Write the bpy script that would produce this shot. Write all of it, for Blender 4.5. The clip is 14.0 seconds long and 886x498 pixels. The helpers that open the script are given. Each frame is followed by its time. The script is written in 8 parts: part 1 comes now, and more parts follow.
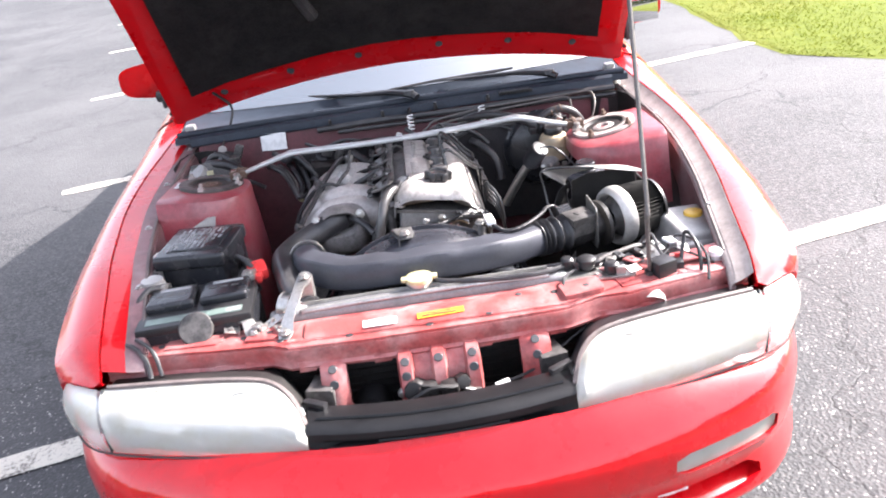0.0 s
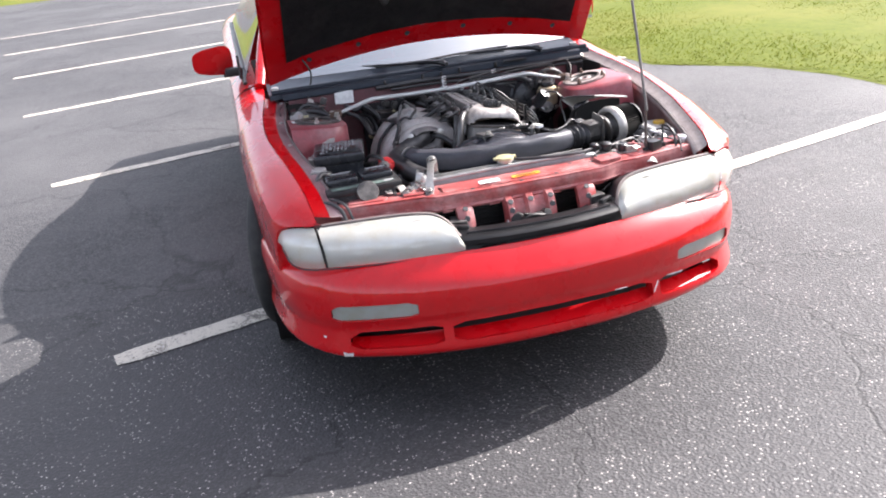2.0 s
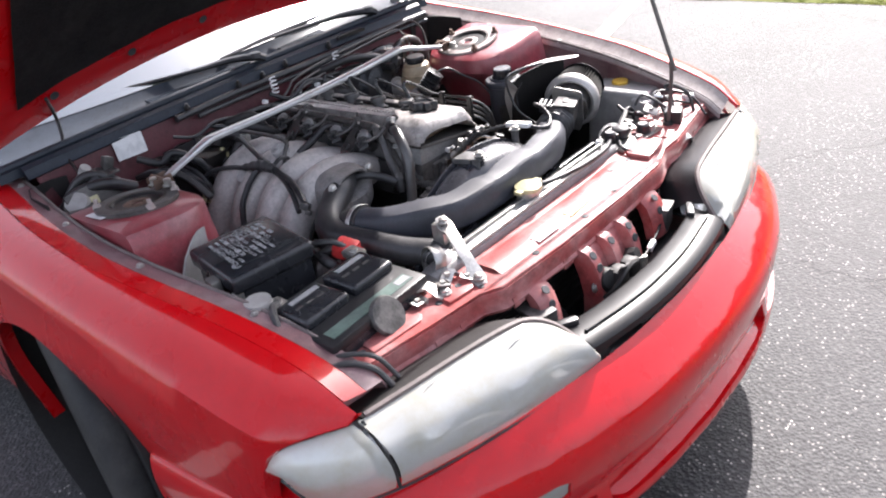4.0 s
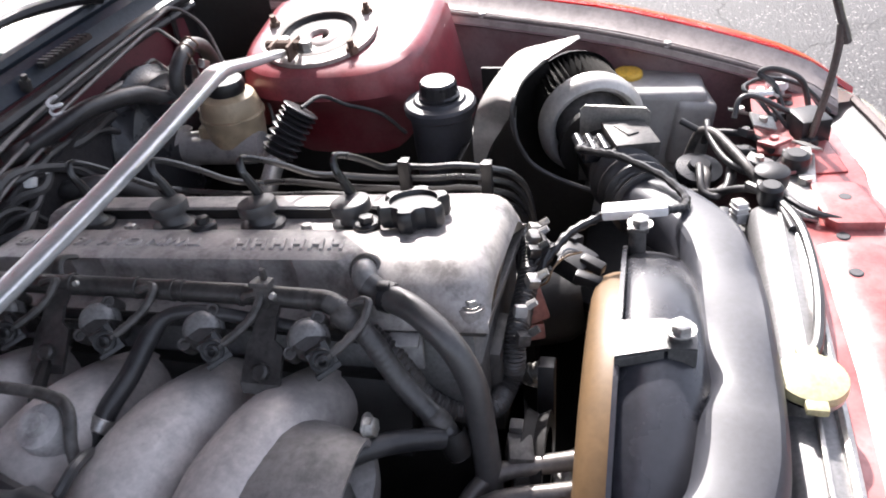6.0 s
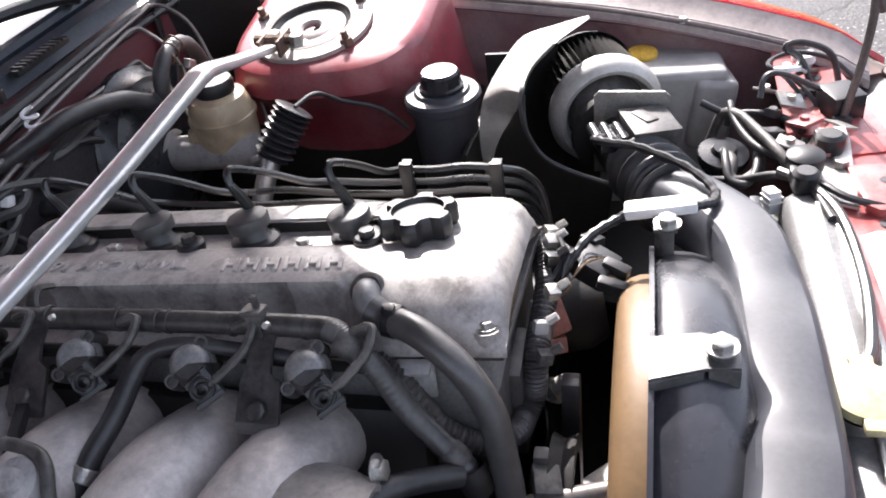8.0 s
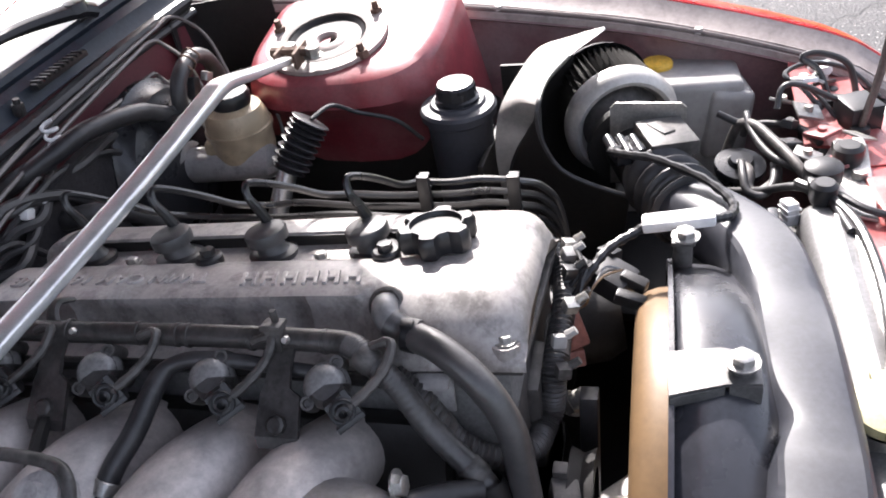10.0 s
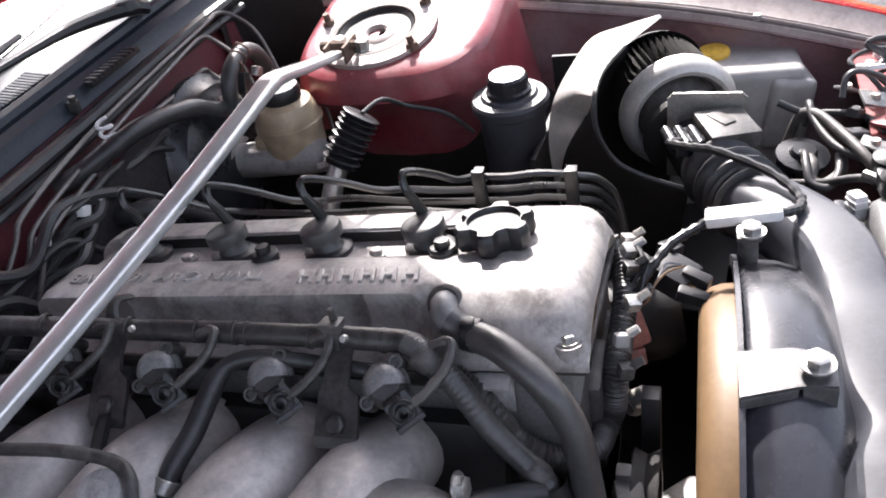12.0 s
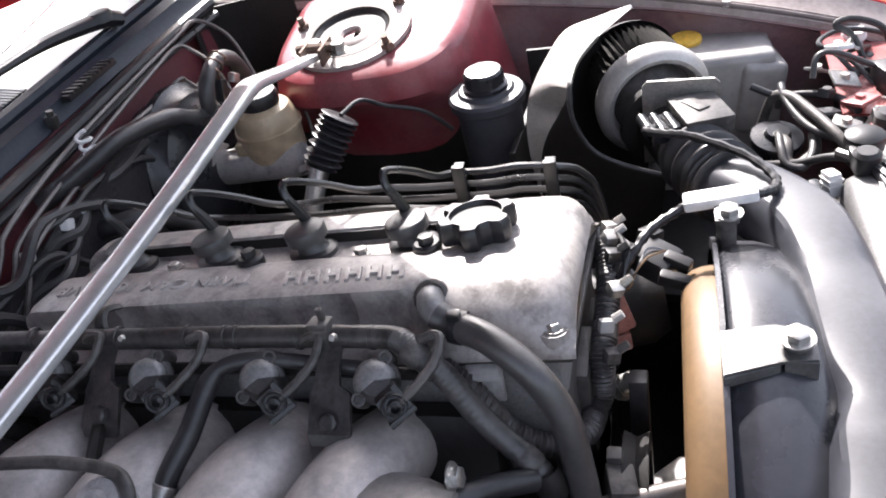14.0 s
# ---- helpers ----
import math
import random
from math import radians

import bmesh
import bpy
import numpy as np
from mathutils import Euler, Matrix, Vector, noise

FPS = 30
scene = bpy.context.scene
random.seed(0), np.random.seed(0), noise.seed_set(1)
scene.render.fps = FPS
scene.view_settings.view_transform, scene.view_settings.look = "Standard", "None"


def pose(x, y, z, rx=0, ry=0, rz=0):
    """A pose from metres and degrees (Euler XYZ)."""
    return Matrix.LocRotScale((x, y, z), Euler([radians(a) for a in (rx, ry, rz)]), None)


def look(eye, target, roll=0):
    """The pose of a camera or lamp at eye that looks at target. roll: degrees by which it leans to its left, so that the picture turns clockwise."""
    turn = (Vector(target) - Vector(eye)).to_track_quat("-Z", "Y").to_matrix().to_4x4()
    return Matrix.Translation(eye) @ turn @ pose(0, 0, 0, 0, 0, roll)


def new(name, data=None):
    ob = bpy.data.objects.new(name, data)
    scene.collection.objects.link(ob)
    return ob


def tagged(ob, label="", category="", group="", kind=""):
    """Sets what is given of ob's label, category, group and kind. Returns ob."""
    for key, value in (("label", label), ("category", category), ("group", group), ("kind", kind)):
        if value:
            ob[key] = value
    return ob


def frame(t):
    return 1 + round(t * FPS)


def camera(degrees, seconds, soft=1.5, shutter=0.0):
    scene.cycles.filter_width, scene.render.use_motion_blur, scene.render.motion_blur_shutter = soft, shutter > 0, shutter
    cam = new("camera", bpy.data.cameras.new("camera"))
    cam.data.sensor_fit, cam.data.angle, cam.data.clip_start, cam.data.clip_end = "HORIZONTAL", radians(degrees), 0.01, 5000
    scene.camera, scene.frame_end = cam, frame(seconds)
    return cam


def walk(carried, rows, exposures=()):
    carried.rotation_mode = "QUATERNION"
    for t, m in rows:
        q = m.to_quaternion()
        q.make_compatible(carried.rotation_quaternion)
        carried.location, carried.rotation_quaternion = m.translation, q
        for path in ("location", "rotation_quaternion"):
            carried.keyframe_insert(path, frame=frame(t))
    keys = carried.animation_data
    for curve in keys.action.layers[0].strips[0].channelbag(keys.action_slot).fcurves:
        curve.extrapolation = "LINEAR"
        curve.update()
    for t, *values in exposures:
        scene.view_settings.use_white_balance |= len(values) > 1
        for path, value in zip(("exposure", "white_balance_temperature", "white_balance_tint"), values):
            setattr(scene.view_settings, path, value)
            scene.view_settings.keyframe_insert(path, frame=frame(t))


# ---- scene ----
cam = camera(56.5, 14.0, soft=1.9, shutter=0.15)
PATH = [
    (0, (0.029, -0.85, 1.449), (0.053, 0.972, 0.626), -8.3),
    (0.5, (-0.11, -1.258, 1.472), (-0.021, 0.561, 0.645), -7.0),
    (1, (-0.219, -1.618, 1.465), (-0.081, 0.237, 0.733), -7.8),
    (1.5, (-0.421, -1.798, 1.478), (-0.209, 0.006, 0.641), -5.7),
    (2, (-0.787, -1.77, 1.476), (-0.394, 0.032, 0.703), -6.4),
    (2.5, (-1.074, -1.498, 1.432), (-0.554, 0.287, 0.694), -7.9),
    (2.7, (-1.181, -1.359, 1.457), (-0.629, 0.388, 0.656), -9.9),
    (4.8, (-1.199, 0.387, 1.438), (0.242, 1.365, 0.455), -8.7),
    (5, (-1.088, 0.509, 1.403), (0.367, 1.458, 0.411), -9.5),
    (5.5, (-0.781, 0.719, 1.335), (0.742, 1.427, 0.249), -10.7),
    (6, (-0.536, 0.848, 1.194), (1.027, 1.305, 0.033), -6.6),
    (6.5, (-0.461, 0.864, 1.165), (1.037, 1.279, -0.093), -8.0),
    (7, (-0.462, 0.872, 1.169), (1.046, 1.378, -0.044), -9.3),
    (7.5, (-0.464, 0.868, 1.173), (1.059, 1.328, -0.04), -8.4),
    (8, (-0.467, 0.864, 1.176), (1.063, 1.342, -0.02), -9.6),
    (10.5, (-0.463, 0.874, 1.182), (1.07, 1.388, 0.005), -10.2),
    (11, (-0.46, 0.88, 1.181), (1.065, 1.423, 0.006), -10.7),
    (11.5, (-0.458, 0.886, 1.184), (1.056, 1.47, 0.014), -11.8),
    (12, (-0.456, 0.887, 1.181), (1.043, 1.484, -0.002), -12.4),
    (12.5, (-0.454, 0.891, 1.182), (1.041, 1.499, 0.0), -12.4),
    (13, (-0.454, 0.893, 1.182), (1.043, 1.496, 0.001), -12.4),
    (13.5, (-0.458, 0.894, 1.182), (1.046, 1.495, 0.009), -12.3),
    (14, (-0.464, 0.883, 1.183), (1.041, 1.447, -0.007), -14.4),
]
walk(cam, [(t, look(eye, target, roll)) for t, eye, target, roll in PATH], [(0, 2.29, 6400, 16), (0.5, 1.84, 6400, 16), (1, 1.75, 6400, 16), (1.5, 1.67, 6400, 16), (2.7, 1.63, 6400, 16), (4.8, 1.52, 6400, 16), (6, 1.57, 6400, 16), (7, 1.65, 6400, 16), (12, 1.61, 6400, 16), (14, 1.67, 6400, 16)])

# ---- light ----
SUN_DIR = Vector((1.2, 0.36, 1.0)).normalized()
world = bpy.data.worlds.new("sky")
scene.world = world
world.use_nodes = True
wn = world.node_tree
sky = wn.nodes.new("ShaderNodeTexSky")
sky.sky_type = "NISHITA"
sky.sun_disc = False
sky.sun_elevation = math.asin(SUN_DIR.z)
sky.sun_rotation = math.atan2(SUN_DIR.x, SUN_DIR.y)
sky.air_density, sky.dust_density, sky.ozone_density = 1.0, 2.5, 1.0
haze = wn.nodes.new("ShaderNodeHueSaturation")
haze.inputs["Saturation"].default_value = 0.47
wn.links.new(sky.outputs[0], haze.inputs["Color"])
wn.links.new(haze.outputs[0], wn.nodes["Background"].inputs[0])
wn.nodes["Background"].inputs[1].default_value = 0.15
sun_data = bpy.data.lights.new("sun", "SUN")
sun_data.energy, sun_data.angle, sun_data.color = 4.4, radians(0.55), (1.0, 0.96, 0.9)
sun = new("sun", sun_data)
sun.matrix_world = look(SUN_DIR * 30, (0, 0, 0))


# ---- materials ----
def material(name):
    m = bpy.data.materials.new(name)
    m.use_nodes = True
    return m, m.node_tree, m.node_tree.nodes["Principled BSDF"]


def node(nt, kind, **inputs):
    n = nt.nodes.new(kind)
    for k, v in inputs.items():
        n.inputs[k.replace("_", " ")].default_value = v
    return n


def noise_node(nt, scale, detail=6.0, rough=0.6, coord=None):
    n = node(nt, "ShaderNodeTexNoise", Scale=scale, Detail=detail, Roughness=rough)
    if coord is None:
        coord = nt.nodes.new("ShaderNodeTexCoord").outputs["Object"]
    nt.links.new(coord, n.inputs["Vector"])
    return n


def ramp(nt, source, a, b, ca=(0, 0, 0, 1), cb=(1, 1, 1, 1)):
    r = nt.nodes.new("ShaderNodeValToRGB")
    r.color_ramp.elements[0].position, r.color_ramp.elements[1].position = a, b
    r.color_ramp.elements[0].color, r.color_ramp.elements[1].color = ca, cb
    nt.links.new(source, r.inputs[0])
    return r.outputs[0]


def mix(nt, fac, a, b):
    m = nt.nodes.new("ShaderNodeMix")
    m.data_type = "RGBA"
    for sock, v in ((0, fac), (6, a), (7, b)):
        if isinstance(v, bpy.types.NodeSocket):
            nt.links.new(v, m.inputs[sock])
        else:
            m.inputs[sock].default_value = v
    return m.outputs[2]


def rgb(c):
    return (*c, 1.0)


def surface(name, color, rough=0.5, metal=0.0, dust=0.25, dust_color=(0.3, 0.27, 0.24), grain=60.0, bump=0.15,
            coat=0.0, vary=0.25, rough_vary=0.15, spec=0.5, stain=0.35, stain_scale=24.0):
    """A worn surface: blotches and fine grain in the colour, a film of dust in patches, uneven gloss, fine relief."""
    m, nt, b = material(name)
    co = nt.nodes.new("ShaderNodeTexCoord").outputs["Object"]
    big = noise_node(nt, 9.0, 5, 0.6, co)
    fine = noise_node(nt, grain, 6, 0.65, co)
    dark = tuple(c * (1 - vary) for c in color)
    lite = tuple(min(1, c * (1 + vary)) for c in color)
    base = mix(nt, ramp(nt, fine.outputs[0], 0.3, 0.7), rgb(dark), rgb(lite))
    film = ramp(nt, big.outputs[0], 0.42, 0.72)
    scaled = nt.nodes.new("ShaderNodeMath")
    scaled.operation = "MULTIPLY"
    nt.links.new(film, scaled.inputs[0])
    scaled.inputs[1].default_value = dust
    col = mix(nt, scaled.outputs[0], base, rgb(dust_color))
    blot = noise_node(nt, stain_scale, 8, 0.72, co)
    amount = nt.nodes.new("ShaderNodeMath")
    amount.operation = "MULTIPLY"
    nt.links.new(ramp(nt, blot.outputs[0], 0.47, 0.64), amount.inputs[0])
    amount.inputs[1].default_value = stain
    col = mix(nt, amount.outputs[0], col, rgb(tuple(c * 0.3 for c in color)))
    nt.links.new(col, b.inputs["Base Color"])
    b.inputs["Metallic"].default_value = metal
    b.inputs["Specular IOR Level"].default_value = spec
    rr = nt.nodes.new("ShaderNodeMapRange")
    rr.inputs["To Min"].default_value = max(0.03, rough - rough_vary)
    rr.inputs["To Max"].default_value = min(1, rough + rough_vary)
    nt.links.new(big.outputs[0], rr.inputs[0])
    nt.links.new(rr.outputs[0], b.inputs["Roughness"])
    b.inputs["Coat Weight"].default_value = coat
    b.inputs["Coat Roughness"].default_value = 0.035
    if bump:
        bn = node(nt, "ShaderNodeBump", Strength=bump, Distance=0.002)
        nt.links.new(fine.outputs[0], bn.inputs["Height"])
        nt.links.new(bn.outputs[0], b.inputs["Normal"])
    return m


PAINT = surface("red_paint", (0.54, 0.0025, 0.006), 0.28, dust=0.04, dust_color=(0.5, 0.15, 0.14), grain=900, bump=0.004, coat=0.85, vary=0.05, rough_vary=0.06, stain=0.12, spec=0.2)
BAYPAINT = surface("dusty_red_paint", (0.27, 0.04, 0.052), 0.4, dust=0.6, dust_color=(0.33, 0.19, 0.195), grain=240, bump=0.06, coat=0.3, vary=0.18)
SUPPORT = surface("faded_red_paint", (0.36, 0.068, 0.064), 0.42, dust=0.75, dust_color=(0.48, 0.3, 0.285), grain=200, bump=0.1, coat=0.2, vary=0.18, stain=0.55, stain_scale=30)
BLACK = surface("black_plastic", (0.014, 0.014, 0.016), 0.38, dust=0.25, dust_color=(0.08, 0.076, 0.072), grain=160, bump=0.08)
SATIN = surface("satin_black_plastic", (0.016, 0.017, 0.021), 0.26, dust=0.2, dust_color=(0.1, 0.1, 0.1), grain=240, bump=0.03)
DUCT = surface("grey_black_duct_plastic", (0.036, 0.038, 0.048), 0.5, dust=0.5, dust_color=(0.072, 0.077, 0.092), grain=200, bump=0.02, stain=0.3, stain_scale=10, spec=0.5, rough_vary=0.06)
MOUNT = surface("brown_grey_strut_mount", (0.075, 0.064, 0.058), 0.62, metal=0.1, dust=0.5, dust_color=(0.12, 0.1, 0.09), grain=130, bump=0.2, spec=0.3)
INNER = surface("dust_greyed_inner_fender", (0.21, 0.11, 0.116), 0.5, dust=0.85, dust_color=(0.3, 0.235, 0.235), grain=200, bump=0.06, vary=0.15, stain=0.5, stain_scale=12)
GRILLE = surface("black_grille_plastic", (0.009, 0.009, 0.01), 0.36, dust=0.15, dust_color=(0.03, 0.03, 0.03), grain=200, bump=0.03, spec=0.3)
SHROUD = surface("dusty_shroud_plastic", (0.03, 0.031, 0.038), 0.27, dust=0.45, dust_color=(0.085, 0.085, 0.095), grain=140, bump=0.05, stain=0.3, stain_scale=12, spec=0.75)
RUBBER = surface("black_rubber", (0.024, 0.0235, 0.026), 0.4, dust=0.5, dust_color=(0.125, 0.12, 0.118), grain=130, bump=0.1)
SLEEVE = surface("dusty_ribbed_sleeve", (0.032, 0.031, 0.032), 0.36, dust=0.6, dust_color=(0.16, 0.15, 0.145), grain=160, bump=0.12, vary=0.3, spec=0.6)
LEAD = surface("glossy_plug_lead", (0.011, 0.011, 0.012), 0.3, dust=0.35, dust_color=(0.045, 0.043, 0.042), grain=160, bump=0.04, spec=0.7)
TYRE = surface("tyre_rubber", (0.02, 0.02, 0.021), 0.75, dust=0.35, dust_color=(0.12, 0.11, 0.1), grain=120, bump=0.3)
CAST = surface("cast_aluminium", (0.46, 0.445, 0.44), 0.42, metal=0.1, dust=0.5, dust_color=(0.25, 0.235, 0.23), grain=260, bump=0.15, vary=0.12, stain=0.6, stain_scale=40)
COVER = surface("grimy_painted_aluminium", (0.43, 0.4, 0.382), 0.36, metal=0.1, dust=0.5, dust_color=(0.19, 0.162, 0.15), grain=240, bump=0.12, vary=0.16, stain=0.75, stain_scale=34)
ALLOYTANK = surface("dull_alloy", (0.22, 0.217, 0.217), 0.42, metal=0.25, dust=0.4, dust_color=(0.15, 0.143, 0.138), grain=240, bump=0.1)
CHROME = surface("polished_aluminium", (0.7, 0.71, 0.71), 0.2, metal=0.55, coat=0.0, dust=0.15, dust_color=(0.3, 0.3, 0.3), grain=500, bump=0.02, vary=0.08, stain=0.25)
STEEL = surface("zinc_steel", (0.5, 0.49, 0.47), 0.38, metal=0.85, dust=0.35, dust_color=(0.24, 0.2, 0.16), grain=300, bump=0.1)
RUST = surface("rusty_steel", (0.13, 0.085, 0.065), 0.7, metal=0.3, dust=0.5, dust_color=(0.22, 0.13, 0.09), grain=160, bump=0.3)
SHIELD = surface("brushed_aluminium_sheet", (0.5, 0.485, 0.465), 0.42, metal=0.4, dust=0.45, dust_color=(0.36, 0.32, 0.28), grain=220, bump=0.05, vary=0.12)
# near-black for oily parts, and for panels that imitate shade in recesses
GRIME_SHADE = surface("oily_dark_metal_and_shade", (0.012, 0.011, 0.011), 0.55, metal=0.1, dust=0.5, dust_color=(0.026, 0.023, 0.021), grain=130, bump=0.3, vary=0.4)
RAIL = surface("grimy_fuel_rail", (0.05, 0.047, 0.046), 0.36, metal=0.2, dust=0.45, dust_color=(0.13, 0.12, 0.115), grain=130, bump=0.3, vary=0.45, stain=0.8, stain_scale=48)
HOSE = surface("dusty_breather_hose", (0.06, 0.057, 0.057), 0.36, dust=0.5, dust_color=(0.17, 0.16, 0.155), grain=170, bump=0.06, vary=0.2, spec=0.7)
DUSTY = surface("dust_covered_dark_metal", (0.07, 0.066, 0.064), 0.5, metal=0.15, dust=0.6, dust_color=(0.17, 0.155, 0.145), grain=130, bump=0.25, vary=0.35, stain=0.8, stain_scale=40)
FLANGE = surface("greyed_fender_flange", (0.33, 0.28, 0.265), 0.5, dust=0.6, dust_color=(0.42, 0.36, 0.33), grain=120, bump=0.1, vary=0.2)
STRAP = surface("stained_steel_strap", (0.13, 0.128, 0.126), 0.4, metal=0.4, dust=0.4, dust_color=(0.15, 0.14, 0.135), grain=220, bump=0.08, stain=0.5, stain_scale=30)
PIPE = surface("dark_coated_pipe", (0.13, 0.118, 0.112), 0.4, metal=0.4, dust=0.3, grain=200, bump=0.05)
TAN = surface("tan_nylon", (0.2, 0.124, 0.062), 0.5, dust=0.3, dust_color=(0.15, 0.1, 0.06), grain=120, bump=0.05, vary=0.1, stain=0.35, stain_scale=9)
TANK = surface("cloudy_white_plastic", (0.36, 0.35, 0.34), 0.36, dust=0.4, dust_color=(0.27, 0.245, 0.225), grain=90, bump=0.02, vary=0.08, stain=0.3, stain_scale=9)
CREAM = surface("yellowed_reservoir_plastic", (0.5, 0.4, 0.27), 0.35, dust=0.35, dust_color=(0.24, 0.18, 0.13), grain=120, bump=0.03, stain=0.5, stain_scale=30)
YELLOW = surface("yellow_plastic", (0.75, 0.45, 0.05), 0.4, dust=0.15, grain=200, bump=0.03)
PALECAP = surface("pale_cap", (0.46, 0.42, 0.24), 0.4, dust=0.4, dust_color=(0.34, 0.31, 0.2), grain=200, bump=0.03, stain=0.3)
REDPLASTIC = surface("red_plastic", (0.6, 0.03, 0.03), 0.45, dust=0.15, grain=200, bump=0.03)
REDDISH = surface("oxidised_red_connector", (0.33, 0.13, 0.1), 0.5, dust=0.4, grain=200, bump=0.05)
WHITE = surface("white_label", (0.78, 0.78, 0.78), 0.5, dust=0.15, dust_color=(0.55, 0.53, 0.5), grain=90, bump=0.02, vary=0.05)
ORANGE = surface("orange_label", (0.8, 0.3, 0.03), 0.45, dust=0.2, grain=300, bump=0.02, vary=0.1)
INK = surface("dark_print", (0.04, 0.04, 0.045), 0.5, dust=0.1, grain=100, bump=0)
GREYPRINT = surface("pale_print", (0.28, 0.28, 0.29), 0.5, dust=0.3, dust_color=(0.2, 0.2, 0.2), grain=160, bump=0)
LINER = surface("dark_felt", (0.03, 0.028, 0.03), 0.95, dust=0.35, dust_color=(0.09, 0.08, 0.08), grain=180, bump=0.5, spec=0.2)
COWL = surface("weathered_cowl_plastic", (0.026, 0.033, 0.045), 0.42, dust=0.35, dust_color=(0.036, 0.045, 0.06), grain=220, bump=0.03, spec=0.25)
SEAL = surface("pinch_seal_rubber", (0.13, 0.105, 0.1), 0.6, dust=0.5, dust_color=(0.22, 0.17, 0.155), grain=160, bump=0.1)
CLOTH = surface("dark_interior", (0.025, 0.024, 0.026), 0.9, grain=200, bump=0.1)
ALLOY = surface("alloy_rim", (0.5, 0.5, 0.52), 0.3, metal=0.8, dust=0.3, grain=200, bump=0.03)
REFLECT = surface("lamp_reflector", (0.9, 0.9, 0.9), 0.25, metal=0.55, dust=0.1, grain=14, bump=0.6, vary=0.05)
AMBER = surface("amber_lens", (0.75, 0.3, 0.03), 0.3, dust=0.1, grain=200, bump=0.02)
RUNNER = surface("greyed_cast_runner", (0.49, 0.452, 0.432), 0.4, metal=0.08, dust=0.4, dust_color=(0.31, 0.282, 0.267), grain=110, bump=0.28, vary=0.2, stain=0.35, stain_scale=22)
OUTLET = surface("grimy_cast_housing", (0.26, 0.245, 0.24), 0.45, metal=0.15, dust=0.5, dust_color=(0.17, 0.155, 0.15), grain=140, bump=0.2, vary=0.2, stain=0.6, stain_scale=40)
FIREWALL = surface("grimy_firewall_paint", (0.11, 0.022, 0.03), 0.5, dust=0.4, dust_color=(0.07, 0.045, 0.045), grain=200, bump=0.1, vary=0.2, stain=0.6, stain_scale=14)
FOIL = surface("pale_body_filler", (0.75, 0.7, 0.68), 0.6, dust=0.2, grain=200, bump=0.1)


def lens_material(name, tint, haze, rough):
    """Hazed clear plastic: partly clear, partly a milky skin with gloss on it."""
    m, nt, b = material(name)
    co = nt.nodes.new("ShaderNodeTexCoord").outputs["Object"]
    big = noise_node(nt, 19, 7, 0.68, co)
    nt.links.new(mix(nt, ramp(nt, big.outputs[0], 0.4, 0.66), rgb(tint), rgb((tint[0] * 0.8, tint[1] * 0.77, tint[2] * 0.68))), b.inputs["Base Color"])
    b.inputs["Roughness"].default_value = rough
    b.inputs["Coat Weight"].default_value = 0.7
    b.inputs["Coat Roughness"].default_value = 0.08
    clear = nt.nodes.new("ShaderNodeBsdfTransparent")
    clear.inputs[0].default_value = (0.92, 0.93, 0.93, 1)
    ms = nt.nodes.new("ShaderNodeMixShader")
    amount = nt.nodes.new("ShaderNodeMapRange")
    amount.inputs["To Min"].default_value = haze - 0.12
    amount.inputs["To Max"].default_value = haze + 0.12
    nt.links.new(big.outputs[0], amount.inputs[0])
    nt.links.new(amount.outputs[0], ms.inputs[0])
    nt.links.new(clear.outputs[0], ms.inputs[1])
    nt.links.new(b.outputs[0], ms.inputs[2])
    nt.links.new(ms.outputs[0], nt.nodes["Material Output"].inputs[0])
    return m


LENS = lens_material("hazed_lens", (0.84, 0.83, 0.77), 0.5, 0.25)
FOGLENS = lens_material("fog_lens", (0.37, 0.39, 0.36), 0.84, 0.4)


def glass_material(name, rough, ior, coat, cover):
    m, nt, b = material(name)
    b.inputs["Base Color"].default_value = (0.02, 0.03, 0.032, 1)
    b.inputs["Roughness"].default_value = rough
    b.inputs["Specular IOR Level"].default_value = 1.0
    b.inputs["IOR"].default_value = ior
    b.inputs["Coat Weight"].default_value = 1.0
    b.inputs["Coat IOR"].default_value = coat
    clear = nt.nodes.new("ShaderNodeBsdfTransparent")
    clear.inputs[0].default_value = (0.75, 0.8, 0.8, 1)
    ms = nt.nodes.new("ShaderNodeMixShader")
    ms.inputs[0].default_value = cover
    nt.links.new(clear.outputs[0], ms.inputs[1])
    nt.links.new(b.outputs[0], ms.inputs[2])
    nt.links.new(ms.outputs[0], nt.nodes["Material Output"].inputs[0])
    return m


GLASS = glass_material("dusty_windshield_glass", 0.14, 2.6, 2.3, 0.85)
SIDEGLASS = glass_material("side_window_glass", 0.02, 1.5, 1.4, 0.9)


def mirror_material():
    m, nt, b = material("mirror_glass")
    b.inputs["Base Color"].default_value = (0.8, 0.8, 0.82, 1)
    b.inputs["Metallic"].default_value = 1.0
    b.inputs["Roughness"].default_value = 0.03
    return m


MIRROR = mirror_material()


